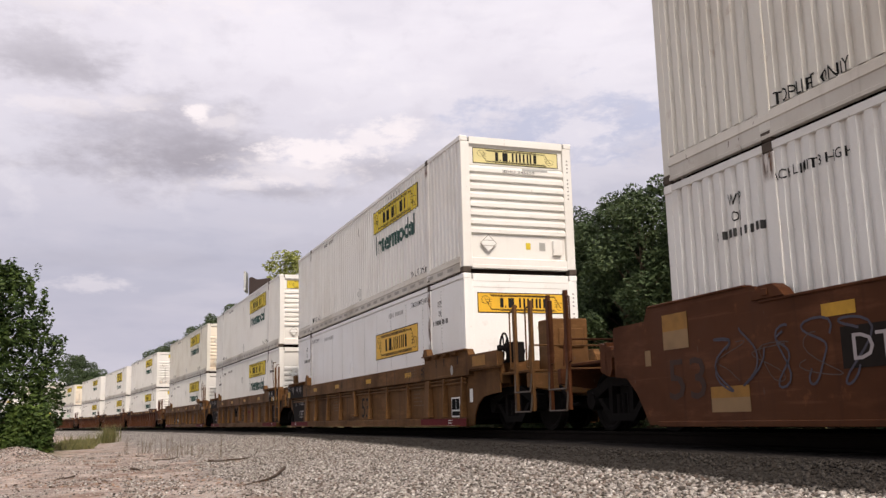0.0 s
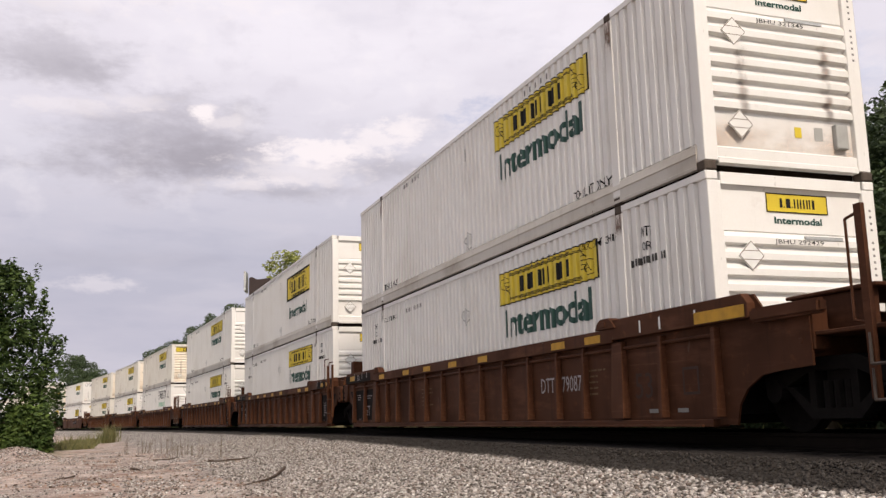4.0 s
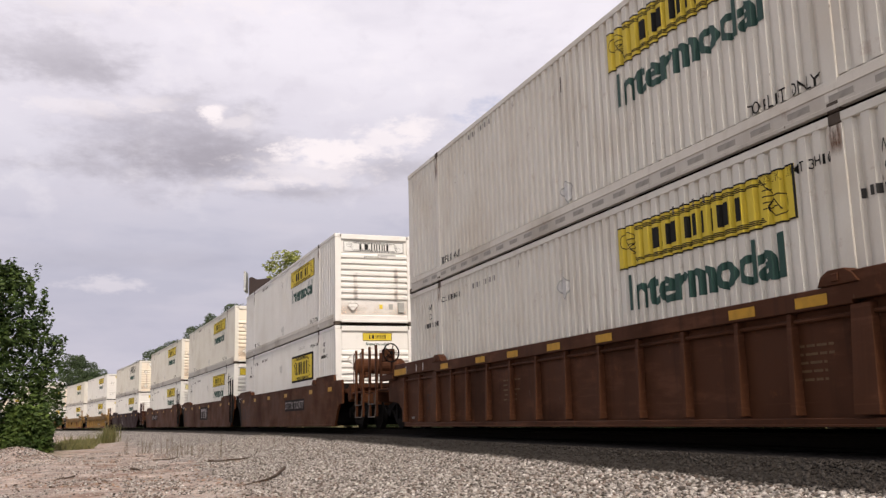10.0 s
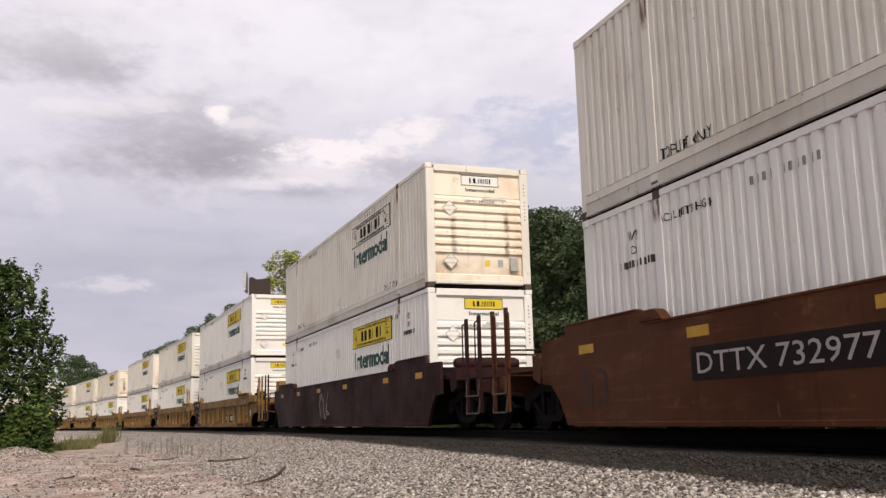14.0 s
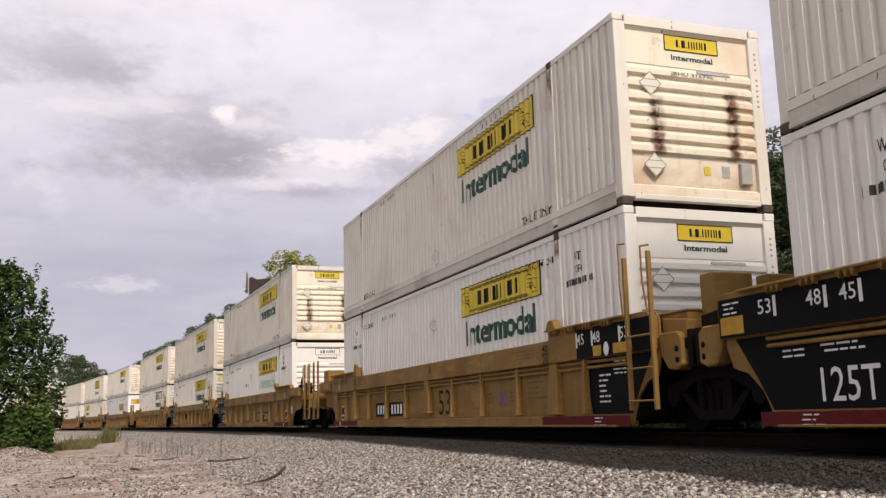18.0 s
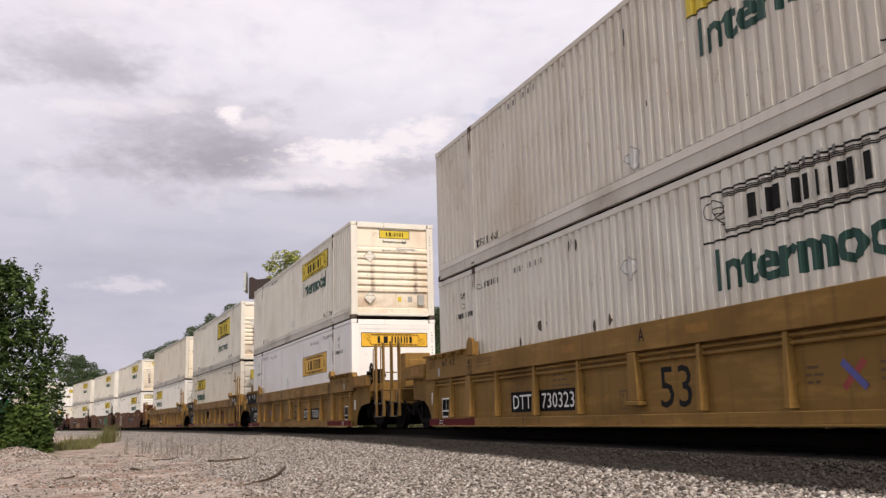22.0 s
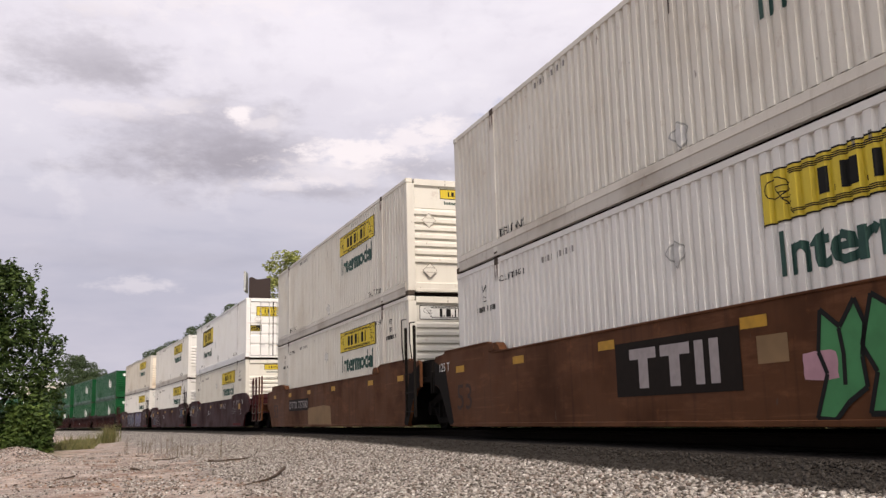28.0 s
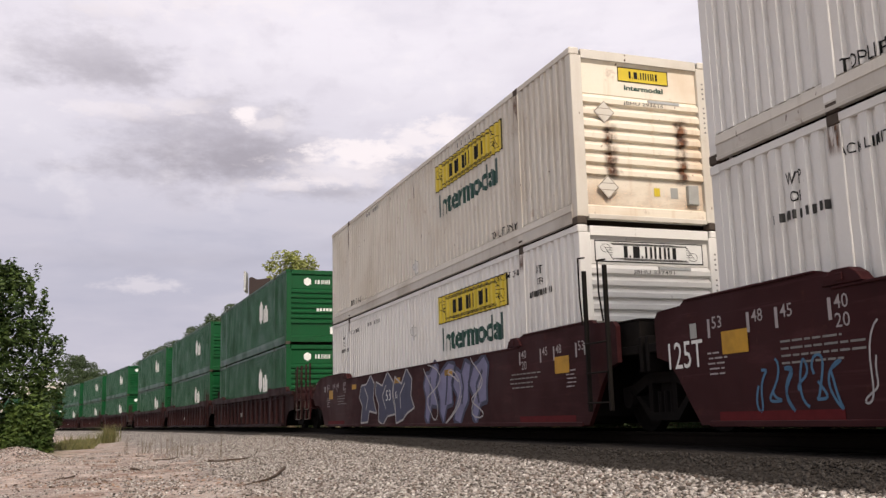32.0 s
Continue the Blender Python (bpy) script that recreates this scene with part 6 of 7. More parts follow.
def mark_ribbed(car, unit, coat, k, count):
    rng = random.Random(unit * 5 + 2)
    bright = coat == "yellow"
    ink = M["letter"] if coat in ("yellow", "tan") else M["chalk"]
    wall, chord = -1.379, -1.484
    if coat == "dark":
        car_mark("lettering", "uline", bars([(0.16 * i, 0.16 * i + 0.09, -0.09, 0.09) for i in range(-4, 5)]), 1.0, 0.62, M["chalk"], car, wall)
        return
    white = M["chalk" if bright else "dullwhite"]
    # number of feet, car number, maker's shapes
    if coat in ("yellow", "tan"):
        car_mark("lettering", "53", lettering("53", 0.70, 0.52), -0.92, 0.58, ink, car, wall)
        if k == 1:
            f = 0.92 if bright else 0.6
            car_mark("maker_mark", ("redbars", f), bars([tuple(f * q for q in r) for r in [(-1.1, -0.35, 0.18, 0.33), (-0.80, -0.64, -0.33, 0.18), (-0.25, 0.5, 0.18, 0.33), (0.05, 0.21, -0.33, 0.18), (0.62, 0.80, -0.33, 0.33), (0.92, 1.1, -0.33, 0.33)]]), -3.08 if bright else -2.6, 0.58, M["redmark"], car, wall, "dull red maker's shapes")
        elif bright or unit == 3:
            # a faded crossed sign between two lines of small writing
            car_mark("emblem", "crossred", strokes([[(-0.15, -0.13), (0.15, 0.13)]], 0.075), -3.95 if k == 2 else 3.76, 0.58, M["dullred"], car, wall, "faded red and blue crossed emblem")
            car_mark("emblem", "crossblue", strokes([[(-0.15, 0.13), (0.15, -0.13)]], 0.075), -3.95 if k == 2 else 3.76, 0.58, M["dullblue"], car, wall - 0.003)
            for q in (-3.45, -4.45) if k == 2 else (4.2, 3.3):
                car_mark("notice_mark", ("emblemtext", q), fine_lines(3, 0.34, 0.075, 0.04, rng), q, 0.66, M["faintink"], car, wall)
        car_mark("notice_mark", "squarenote", border(0.20, 0.26, 0.02), 0.36, 0.45, M["faintink"], car, wall)
        car_mark("lettering", ("letter", k), lettering("BCA"[k] if k < 3 else "A", 0.15, 0.18), 1.2 if k == 0 else -0.35, LOW - 0.15, ink, car, chord)
        for s in (-1, 1):
            car_mark("lettering", "40", lettering("40", 0.22, 0.13), s * 5.93, LOW - 0.11, ink, car, chord)
            car_mark("gauge_mark", "fraction", rect(0.24, 0.02), s * 5.93, LOW - 0.195, ink, car, chord)
            car_mark("lettering", "20", lettering("20", 0.22, 0.13), s * 5.93, LOW - 0.28, ink, car, chord)
            car_mark("notice_mark", ("chordtext", s), fine_lines(3, 0.85, 0.06, 0.026, rng), s * 5.2, LOW - 0.10, M["faintink"], car, chord)
    if unit in NUMBERS or coat == "yellow" and k != 1:
        y = -3.31 if k == 0 else 2.97
        if coat == "brown":
            y = -4.3 if k == 0 else 5.0
        words = NUMBERS.get(unit, "")
        if coat in ("yellow", "tan"):
            car_mark("number_panel", "numpanel", rect(2.5, 0.34), y, 0.50, M["black"] if bright else M["tanblack"], car, wall, "black number panel")
        if not words:
            car_mark("number_mark", "nobars", bars([(-1.1 + 0.24 * i, -0.96 + 0.24 * i, -0.11, 0.11) for i in range(10) if i != 4]), y, 0.50, M["chalk"], car, wall - 0.004)
        else:
            car_mark("lettering", words, lettering(words, 2.3 if coat != "brown" else 1.5, 0.24), y, 0.50 if coat != "brown" else 0.73, M["chalk" if coat != "brown" else "dullwhite"], car, wall - 0.004)
    # blocks of small writing
    for y in (2.2, -5.35):
        car_mark("notice_mark", ("notice", unit, y), fine_lines(5, 0.75, 0.085, 0.035, rng), y, 0.88, M["faintink"], car, wall)
    # reflectors along the top chord
    zr = LOW - 0.17 if coat != "brown" else LOW - 0.10
    for y in (-4.9, -1.6, 1.75, 4.6) if coat != "brown" else (-5.5, -4.4, -1.3, 0.3, 1.9, 3.4, 5.4):
        car_mark("reflector", ("reflector", coat), rect(0.46, 0.11), y, zr, M["reflector"] if coat != "yellow" else M["oldamber"], car, chord, "amber reflector strip")
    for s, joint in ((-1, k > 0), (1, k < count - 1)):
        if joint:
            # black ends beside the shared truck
            dark = M["black"] if bright else M["dullblack"]
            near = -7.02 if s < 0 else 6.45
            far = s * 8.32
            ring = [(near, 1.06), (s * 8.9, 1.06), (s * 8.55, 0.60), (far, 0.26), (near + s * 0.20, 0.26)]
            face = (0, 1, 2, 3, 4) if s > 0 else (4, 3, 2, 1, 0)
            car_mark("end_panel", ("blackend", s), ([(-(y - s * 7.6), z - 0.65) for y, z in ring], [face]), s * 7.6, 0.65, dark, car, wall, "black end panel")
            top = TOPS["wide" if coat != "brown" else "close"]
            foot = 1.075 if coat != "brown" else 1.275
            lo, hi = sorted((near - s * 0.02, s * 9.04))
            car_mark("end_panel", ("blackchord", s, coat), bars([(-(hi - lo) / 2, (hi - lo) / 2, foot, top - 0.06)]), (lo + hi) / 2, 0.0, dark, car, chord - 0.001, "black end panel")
            if s > 0:
                car_mark("lettering", ("125T", coat), lettering("125T", 0.80, 0.34) if coat == "yellow" else lettering("125T", 0.62, 0.26), 7.16, 0.50, white, car, wall - 0.004)
                car_mark("notice_mark", ("lines125", unit), fine_lines(2, 0.85, 0.06, 0.028, rng), 7.10, 0.88, white, car, wall - 0.004)
                car_mark("notice_mark", ("linesend", unit), fine_lines(3, 0.36, 0.06, 0.026, rng), 7.95, 0.92, white, car, wall - 0.004)
                car_mark("reflector", ("bigreflector", coat), rect(0.42, 0.20) if coat != "brown" else rect(0.5, 0.13), 8.80 if coat != "brown" else 8.3, 1.21 if coat != "brown" else 1.40, M["reflector"], car, chord - 0.004, "amber reflector strip")
                car_mark("notice_mark", ("linestop", unit, coat), fine_lines(3, 0.34, 0.055, 0.024, rng), 8.78 if coat != "brown" else 7.6, 1.45 if coat != "brown" else 1.44, white, car, chord - 0.004)
            else:
                car_mark("notice_mark", ("whitenotice", unit), fine_lines(6, 0.34, 0.075, 0.034, rng), -7.62, 0.80, white, car, wall - 0.004)
                car_mark("notice_mark", ("whitenotice2", unit), fine_lines(4, 0.34, 0.055, 0.024, rng), -8.05, 0.98, white, car, wall - 0.004)
                car_mark("reflector", ("shortreflector", coat), rect(0.24, 0.15) if coat != "brown" else rect(0.28, 0.11), -7.62, 1.16 if coat != "brown" else 1.38, M["reflector"], car, chord - 0.004, "amber reflector strip")
                car_mark("reflector", ("longreflector", coat), rect(0.50, 0.14) if coat != "brown" else rect(0.42, 0.11), -8.32, 1.16 if coat != "brown" else 1.38, M["reflector"], car, chord - 0.004, "amber reflector strip")
                if coat != "brown":
                    car_mark("sticker", "badge", ([(0.075 * math.cos(0.524 * i), 0.10 * math.sin(0.524 * i)) for i in range(12)], [tuple(range(12))]), -7.88, 1.17, M["chalk"], car, chord - 0.004, "round white badge")
            for i, w in enumerate(("45", "48", "53")):
                y = s * (6.80, 7.27, 8.04)[i] - (0.22 if s < 0 else 0.0)
                if coat == "brown":
                    car_mark("gauge_mark", "smalltick", rect(0.035, 0.16), y, LOW + 0.02, M["dullwhite"], car, chord - 0.005)
                    continue
                car_mark("lettering", w, lettering(w, 0.22, 0.16), y - 0.12 if s < 0 else y + 0.17, LOW - 0.06, white, car, chord - 0.005)
                car_mark("gauge_mark", "tick", rect(0.05, 0.22), y, LOW - 0.07, white, car, chord - 0.005)
        else:
            for i, w in enumerate(("45", "48", "53")):
                car_mark("gauge_mark", "tick", rect(0.04, 0.16), s * (6.8, 7.27, 8.04)[i], LOW - 0.03, ink, car, chord)
                if coat == "yellow":
                    car_mark("lettering", (w, "end"), lettering(w, 0.17, 0.12), s * (6.98, 7.45, 8.22)[i], LOW - 0.05, ink, car, chord)
            if coat == "brown":
                car_mark("reflector", "endreflector", rect(0.95, 0.14), s * 8.50, 1.36, M["reflector"], car, chord - 0.004, "amber reflector strip")
            else:
                car_mark("reflector", "tubereflector", rect(0.62, 0.19), s * 9.25, 1.31, M["oldamber"], car, -1.534, "faded amber reflector")
                car_mark("sticker", "badge", ([(0.075 * math.cos(0.524 * i), 0.10 * math.sin(0.524 * i)) for i in range(12)], [tuple(range(12))]), s * 7.72, 1.21, M["grey"], car, chord - 0.004, "round grey badge")
                notice = car_mark("notice_board", "noticeboard", rect(0.48, 0.40), s * 7.62, 0.47, M["chalk"], car, wall, "black notice with a white edge")
                car_mark("notice_panel", "noticepanel", bars([(-0.21, 0.01, -0.05, 0.17), (0.03, 0.21, -0.05, 0.17), (-0.21, 0.21, -0.17, -0.08)]), s * 7.62, 0.47, M["black"], notice, wall - 0.003)
                car_mark("sticker", "label", rect(0.16, 0.26), s * 8.47, 0.68, M["chalk"], car, wall, "white label")
        if coat in ("yellow", "tan"):
            car_mark("stripe", "redstripe", rect(2.68, 0.15), s * 7.08, 0.168, M["redmark"], car, -1.4835, "dull red stripe")
            car_mark("notice_mark", ("stripetext", s), fine_lines(3, 0.34, 0.05, 0.02, rng), s * 7.6, 0.20, M["chalk"], car, -1.4865)
        if coat == "brown":
            car_mark("notice_mark", ("jack", s), bars([(-0.95, -0.72, 0.0, 0.05), (-0.30, -0.07, 0.0, 0.05)]), s * 7.7, 0.26, M["faintletter"], car, wall)
    if coat == "brown":
        car_mark("lettering", "53b", lettering("53", 0.42, 0.34), -6.65 if k == 0 else 6.65, 0.62, M["ghost"], car, wall)
        if k == 0:
            car_mark("notice_mark", "frame4", border(0.34, 0.34, 0.035), -7.72, 0.64, M["ghost"], car, wall)


def mark_smooth(car, unit, coat, k, count):
    rng = random.Random(unit * 7 + 1)
    f = -1.476
    coat = "rust" if coat == "russet" else coat
    if unit in NUMBERS:
        y = -2.9 if k == 0 else 3.45
        if unit == 0:
            y = 4.15
        if coat == "rust":
            car_mark("number_panel", ("darkpanel", unit > 0), rect(3.15 if unit else 1.4, 0.40), y, 0.83, M["tanblack"], car, f, "black number panel")
        car_mark("lettering", NUMBERS[unit], lettering(NUMBERS[unit], (2.9 if unit else 1.1) if coat == "rust" else 1.75, 0.25), y - (0.16 if coat == "maroon" else 0.0), 1.10 if coat == "maroon" else 0.83, M["dullwhite"], car, f - 0.004)
    if coat == "rust" and k == 1:
        car_mark("maker_panel", "makerpanel", rect(2.75, 0.72), 0.18, 0.84, M["tanblack"], car, f, "black maker's panel")
        car_mark("maker_mark", "makerbars", bars([(-1.0, -0.35, 0.12, 0.26), (-0.78, -0.55, -0.26, 0.12), (-0.25, 0.4, 0.12, 0.26), (-0.05, 0.18, -0.26, 0.12), (0.5, 0.68, -0.26, 0.26), (0.8, 0.98, -0.26, 0.26)]), 0.18, 0.84, M["dullwhite"], car, f - 0.004)
    if count > 1 or unit == 0:
        if k < count - 1 and count > 1:
            big = coat == "maroon"
            car_mark("lettering", ("125T", coat), lettering("125T" if big else "125 T", 0.74 if big else 0.62, 0.33 if big else 0.17), 8.62, 0.95 if big else 1.30, M["chalk"], car, f)
    for y in (-7.9, -5.4, -1.45, 1.8, 4.85, 7.7) if coat != "maroon" else (-2.6, 0.9, 4.9):
        car_mark("reflector", "reflector", rect(0.46, 0.13), y, 1.21 if coat != "maroon" else 1.17, M["reflector"], car, f, "amber reflector strip")
    # smooth sides turn near-black beside a shared truck
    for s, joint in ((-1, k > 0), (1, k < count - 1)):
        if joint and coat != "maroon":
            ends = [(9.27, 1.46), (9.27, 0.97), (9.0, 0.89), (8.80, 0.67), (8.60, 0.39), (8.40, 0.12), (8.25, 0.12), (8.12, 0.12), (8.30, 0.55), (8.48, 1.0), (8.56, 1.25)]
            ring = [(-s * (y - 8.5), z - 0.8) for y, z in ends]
            car_mark("end_panel", ("darkend", s), (ring, [tuple(range(11)) if s > 0 else tuple(range(11))[::-1]]), s * 8.5, 0.8, M["dullblack"], car, f + 0.001, "near-black end of a smooth side")
    if coat == "rust":
        car_mark("lettering", ("ghost53", 1), lettering("53", 0.8, 0.5), 7.5, 0.66, M["ghost"], car, f)
        if unit in (0,):
            car_mark("paint_patch", "patcha", rect(0.56, 0.23), 7.69, 1.15, M["patch"], car, f - 0.001, "tan paint patch")
            car_mark("reflector", "patcho", rect(0.56, 0.21), 7.69, 1.37, M["oldamber"], car, f - 0.001, "faded amber reflector")
            car_mark("paint_patch", "patchc", rect(0.14, 0.20), 8.36, 0.96, M["patch"], car, f - 0.001, "tan paint patch")
            car_mark("paint_patch", "patchb", rect(0.72, 0.16), 6.66, 0.33, M["patch"], car, f - 0.001, "tan paint patch")
            car_mark("reflector", "patchbo", rect(0.72, 0.13), 6.66, 0.475, M["oldamber"], car, f - 0.001, "faded amber reflector")
            car_mark("graffiti", "scrawl0", scrawl(rng, 2.6, 0.75, 5, 0.026), 5.7, 0.85, M["slate"], car, f - 0.003, "faded blue graffiti")
            car_mark("graffiti", "scrawl0w", scrawl(rng, 2.2, 0.5, 3, 0.012), 5.9, 0.80, M["fadespray"], car, f - 0.004, "faded pale graffiti")
        if unit == 10:
            car_mark("graffiti", "scrawl10", scrawl(rng, 1.0, 0.9, 3, 0.018), 6.4, 0.82, M["fadespray"], car, f, "pale chalk graffiti")
        if unit == 23:
            car_mark("graffiti", "block23", blotch(rng, 1.75, 1.12), 4.0, 0.76, M["creamspray"], car, f, "cream block graffiti with brown strokes")
            strokes23 = [[(-0.72 + 0.24 * i, 0.46), (-0.70 + 0.24 * i, 0.10), (-0.62 + 0.25 * i, -0.20), (-0.56 + 0.25 * i, -0.50)] for i in range(6)] + [[(-0.60, 0.05), (-0.25, 0.02), (0.05, 0.12), (0.20, 0.0), (0.34, 0.14)]]
            car_mark("graffiti", "block23s", strokes(strokes23, 0.028), 4.0, 0.76, M["ghost"], car, f - 0.003)
            for y, w in ((3.20, 1.45), (0.30, 2.35)):
                part("chord_lid", bevelled(Mesh().slab([(-w / 2, 0.0), (w / 2, 0.0), (w / 2 - 0.05, 0.05), (-w / 2 + 0.05, 0.09)], 0, -0.07, 0.06).done("chord_lid"), 0.01), M["patch"], car, "faded tan lid on the chord", at=pose(-1.42, y, LOW + 0.016))
        if unit == 24:
            shapes24, lines24 = letters(rng, 2.6, 1.2, 4, 0.055, 0.2)
            car_mark("graffiti", "green24", shapes24, -3.7, 0.72, M["spraygreen"], car, f, "green graffiti with black and pink edges")
            car_mark("graffiti", "green24b", lines24, -3.7, 0.72, M["letter"], car, f - 0.003)
            car_mark("paint_patch", "patch24", rect(0.5, 0.3), -1.73, 0.90, M["patch"], car, f, "tan paint patch")
            car_mark("graffiti", "pink24", blotch(rng, 0.5, 0.3), -2.42, 0.68, M["pinkspray"], car, f - 0.001)
        if unit == 25:
            car_mark("paint_patch", "patch25", ([(-1.45, -0.30), (1.62, -0.30), (1.50, 0.28), (0.6, 0.32), (-1.60, 0.27)], [(0, 1, 2, 3, 4)]), 0.4, 0.42, M["patch"], car, f, "tan paint patch")
    if coat == "dark":
        car_mark("graffiti", "white13", blotch(rng, 0.9, 0.8), 1.3, 0.72, M["ghost"], car, f, "pale worn graffiti")
        car_mark("graffiti", "white13s", scrawl(rng, 1.4, 0.8, 3, 0.03), 1.1, 0.72, M["palespray"], car, f - 0.003)
    if coat == "maroon":
        for s in (-1, 1):
            for i, w in enumerate(("53", "48", "45", "40")):
                y = s * (8.10, 7.36, 6.88, 6.08)[i]
                car_mark("gauge_mark", "tick", rect(0.05, 0.22), y, 1.22, M["dullwhite"], car, f)
                car_mark("lettering", (w, "m"), lettering(w, 0.19, 0.14), y - 0.16, 1.28, M["dullwhite"], car, f)
            car_mark("lettering", ("20", "m"), lettering("20", 0.20, 0.14), s * 6.08 - 0.16, 1.10, M["dullwhite"], car, f)
            car_mark("notice_mark", ("mlines", s, unit), fine_lines(4, 1.2, 0.075, 0.03, rng), s * 6.25, 0.95, M["faintletter"], car, f)
            car_mark("notice_mark", ("mlines2", s, unit), fine_lines(5, 0.42, 0.06, 0.025, rng), s * 7.95, 0.92, M["dullwhite"], car, f)
            car_mark("sticker", "sq", rect(0.14, 0.18), s * 8.42, 1.22, M["grey"], car, f, "grey square sticker")
            car_mark("reflector", "amber", rect(0.48, 0.26), s * 7.62, 1.03, M["reflector"], car, f - 0.003, "amber reflector square")
            car_mark("stripe", "faintred", rect(2.0, 0.10), s * 7.0, BOT + 0.1, M["redmark"], car, f, "dull red stripe")
        car_mark("lettering", "53m", lettering("53", 0.42, 0.26), 1.65, 0.84, M["chalk"], car, f)
        car_mark("lettering", ("unit", k), lettering("ACB"[k], 0.16, 0.16), 0.98, 0.83, M["chalk"], car, f)
        if k == 0:
            car_mark("lettering", "line", bars([(-0.4 + 0.2 * i, -0.26 + 0.2 * i, -0.05, 0.05) for i in range(4)]), 5.5, 1.07, M["slate"], car, f)
        if k == 1:
            car_mark("graffiti", "blue27b", scrawl(rng, 1.35, 0.55, 6, 0.032), 6.65, 0.52, M["skyspray"], car, f, "blue spray tag")
            car_mark("graffiti", "white27", scrawl(rng, 2.3, 0.9, 7, 0.022), 4.6, 0.62, M["palespray"], car, f, "thin white graffiti")
            car_mark("graffiti", "blue27", scrawl(rng, 1.2, 0.6, 6, 0.032), -6.8, 0.95, M["skyspray"], car, f, "blue spray tag")
        if k == 0:
            car_mark("graffiti", "blue26", scrawl(rng, 0.6, 0.2, 4, 0.03), 7.65, 1.25, M["skyspray"], car, f, "blue spray tag")
        if k == 2:
            shapes28, lines28 = letters(rng, 4.6, 1.3, 3, 0.045)
            shapes29, lines29 = letters(rng, 3.7, 1.35, 4, 0.08, 0.15)
            car_mark("graffiti", "navy28", shapes28, 2.0, 0.77, M["blue"], car, f, "blue and lilac graffiti letters")
            car_mark("graffiti", "navy28s", lines28, 2.0, 0.77, M["palespray"], car, f - 0.003)
            car_mark("graffiti", "lilac28", shapes29, -2.85, 0.79, M["lilac"], car, f, "blue and lilac graffiti letters")
            car_mark("graffiti", "lilac28s", lines29, -2.85, 0.79, M["blue"], car, f - 0.003)
            car_mark("graffiti", "lilac28w", scrawl(rng, 3.8, 1.35, 3, 0.03), -2.85, 0.79, M["palespray"], car, f - 0.005)


M["oldamber"] = plain("faded_amber_reflector", (0.26, 0.125, 0.02), 0.6, 0, 0.4, 6.0)
M["creamspray"] = plain("cream_spray_paint", (0.33, 0.265, 0.19), 0.7, 0, 0.35, 2.5)
M["fadespray"] = plain("faded_pale_spray", (0.075, 0.050, 0.044), 0.7, 0, 0.5, 4.0)
M["dullred"] = plain("faded_red_print", (0.30, 0.06, 0.05), 0.7, 0, 0.3)
M["dullblue"] = plain("faded_blue_print", (0.10, 0.10, 0.30), 0.7, 0, 0.3)
M["tanblack"] = plain("faded_black_paint", (0.016, 0.012, 0.010), 0.7, 0, 0.3, 8.0, 0.08)
M["faintink"] = plain("worn_brown_lettering", (0.12, 0.07, 0.035), 0.7, 0, 0.4)
M["ghost"] = plain("worn_away_lettering", (0.037, 0.0165, 0.0105), 0.7, 0, 0.4)
M["slate"] = plain("slate_blue_spray", (0.055, 0.050, 0.068), 0.65, 0, 0.4)
M["skyspray"] = plain("light_blue_spray", (0.06, 0.15, 0.25), 0.6, 0, 0.3)
M["palespray"] = plain("pale_spray", (0.40, 0.38, 0.38), 0.6, 0, 0.4)
M["dullwhite"] = plain("dull_white_lettering", (0.34, 0.30, 0.30), 0.65, 0, 0.3)
for _car, _unit, _style, _coat, _k, _count in UNITS:
    (mark_ribbed if _style == "ribbed" else mark_smooth)(_car, _unit, _coat, _k, _count)

# ---------------------------------------------------------------- trees
def leaf_cloud(rng, blobs, per_area, size, flat=0.5):
    """Leaves as bent pairs of triangles scattered through clumps (x, y, z, rx, ry, rz)."""
    vs, fs = [], []
    out = []
    for x, y, z, rx, ry, rz in blobs:
        k = max(20, int(per_area * (rx * ry + ry * rz + rx * rz)))
        d = rng.normal(size=(k, 3))
        d /= np.linalg.norm(d, axis=1)[:, None]
        r = 0.55 + 0.5 * rng.random((k, 1)) ** 0.6
        out.append(d * r * np.array([rx, ry, rz]) + np.array([x, y, z]))
    P = np.concatenate(out)
    k = len(P)
    a = rng.normal(size=(k, 3))
    a[:, 2] *= flat
    a /= np.linalg.norm(a, axis=1)[:, None]
    b = np.cross(a, rng.normal(size=(k, 3)))
    b /= np.linalg.norm(b, axis=1)[:, None]
    s = size * (0.6 + 0.8 * rng.random((k, 1)))
    c = np.cross(a, b)
    V = np.stack([P - a * s, P + b * s * 0.45 + c * s * 0.12, P + a * s, P - b * s * 0.45 + c * s * 0.12], 1).reshape(-1, 3)
    n = 4 * np.arange(k)[:, None]
    F = np.concatenate([n + np.array([[0, 1, 2]]), n + np.array([[0, 2, 3]])], 0)
    me = bpy.data.meshes.new("crown")
    me.vertices.add(len(V))
    me.vertices.foreach_set("co", V.ravel())
    me.loops.add(len(F) * 3)
    me.loops.foreach_set("vertex_index", F.ravel().astype(np.int32))
    me.polygons.add(len(F))
    me.polygons.foreach_set("loop_start", np.arange(0, len(F) * 3, 3, dtype=np.int32))
    me.update(calc_edges=True)
    return me


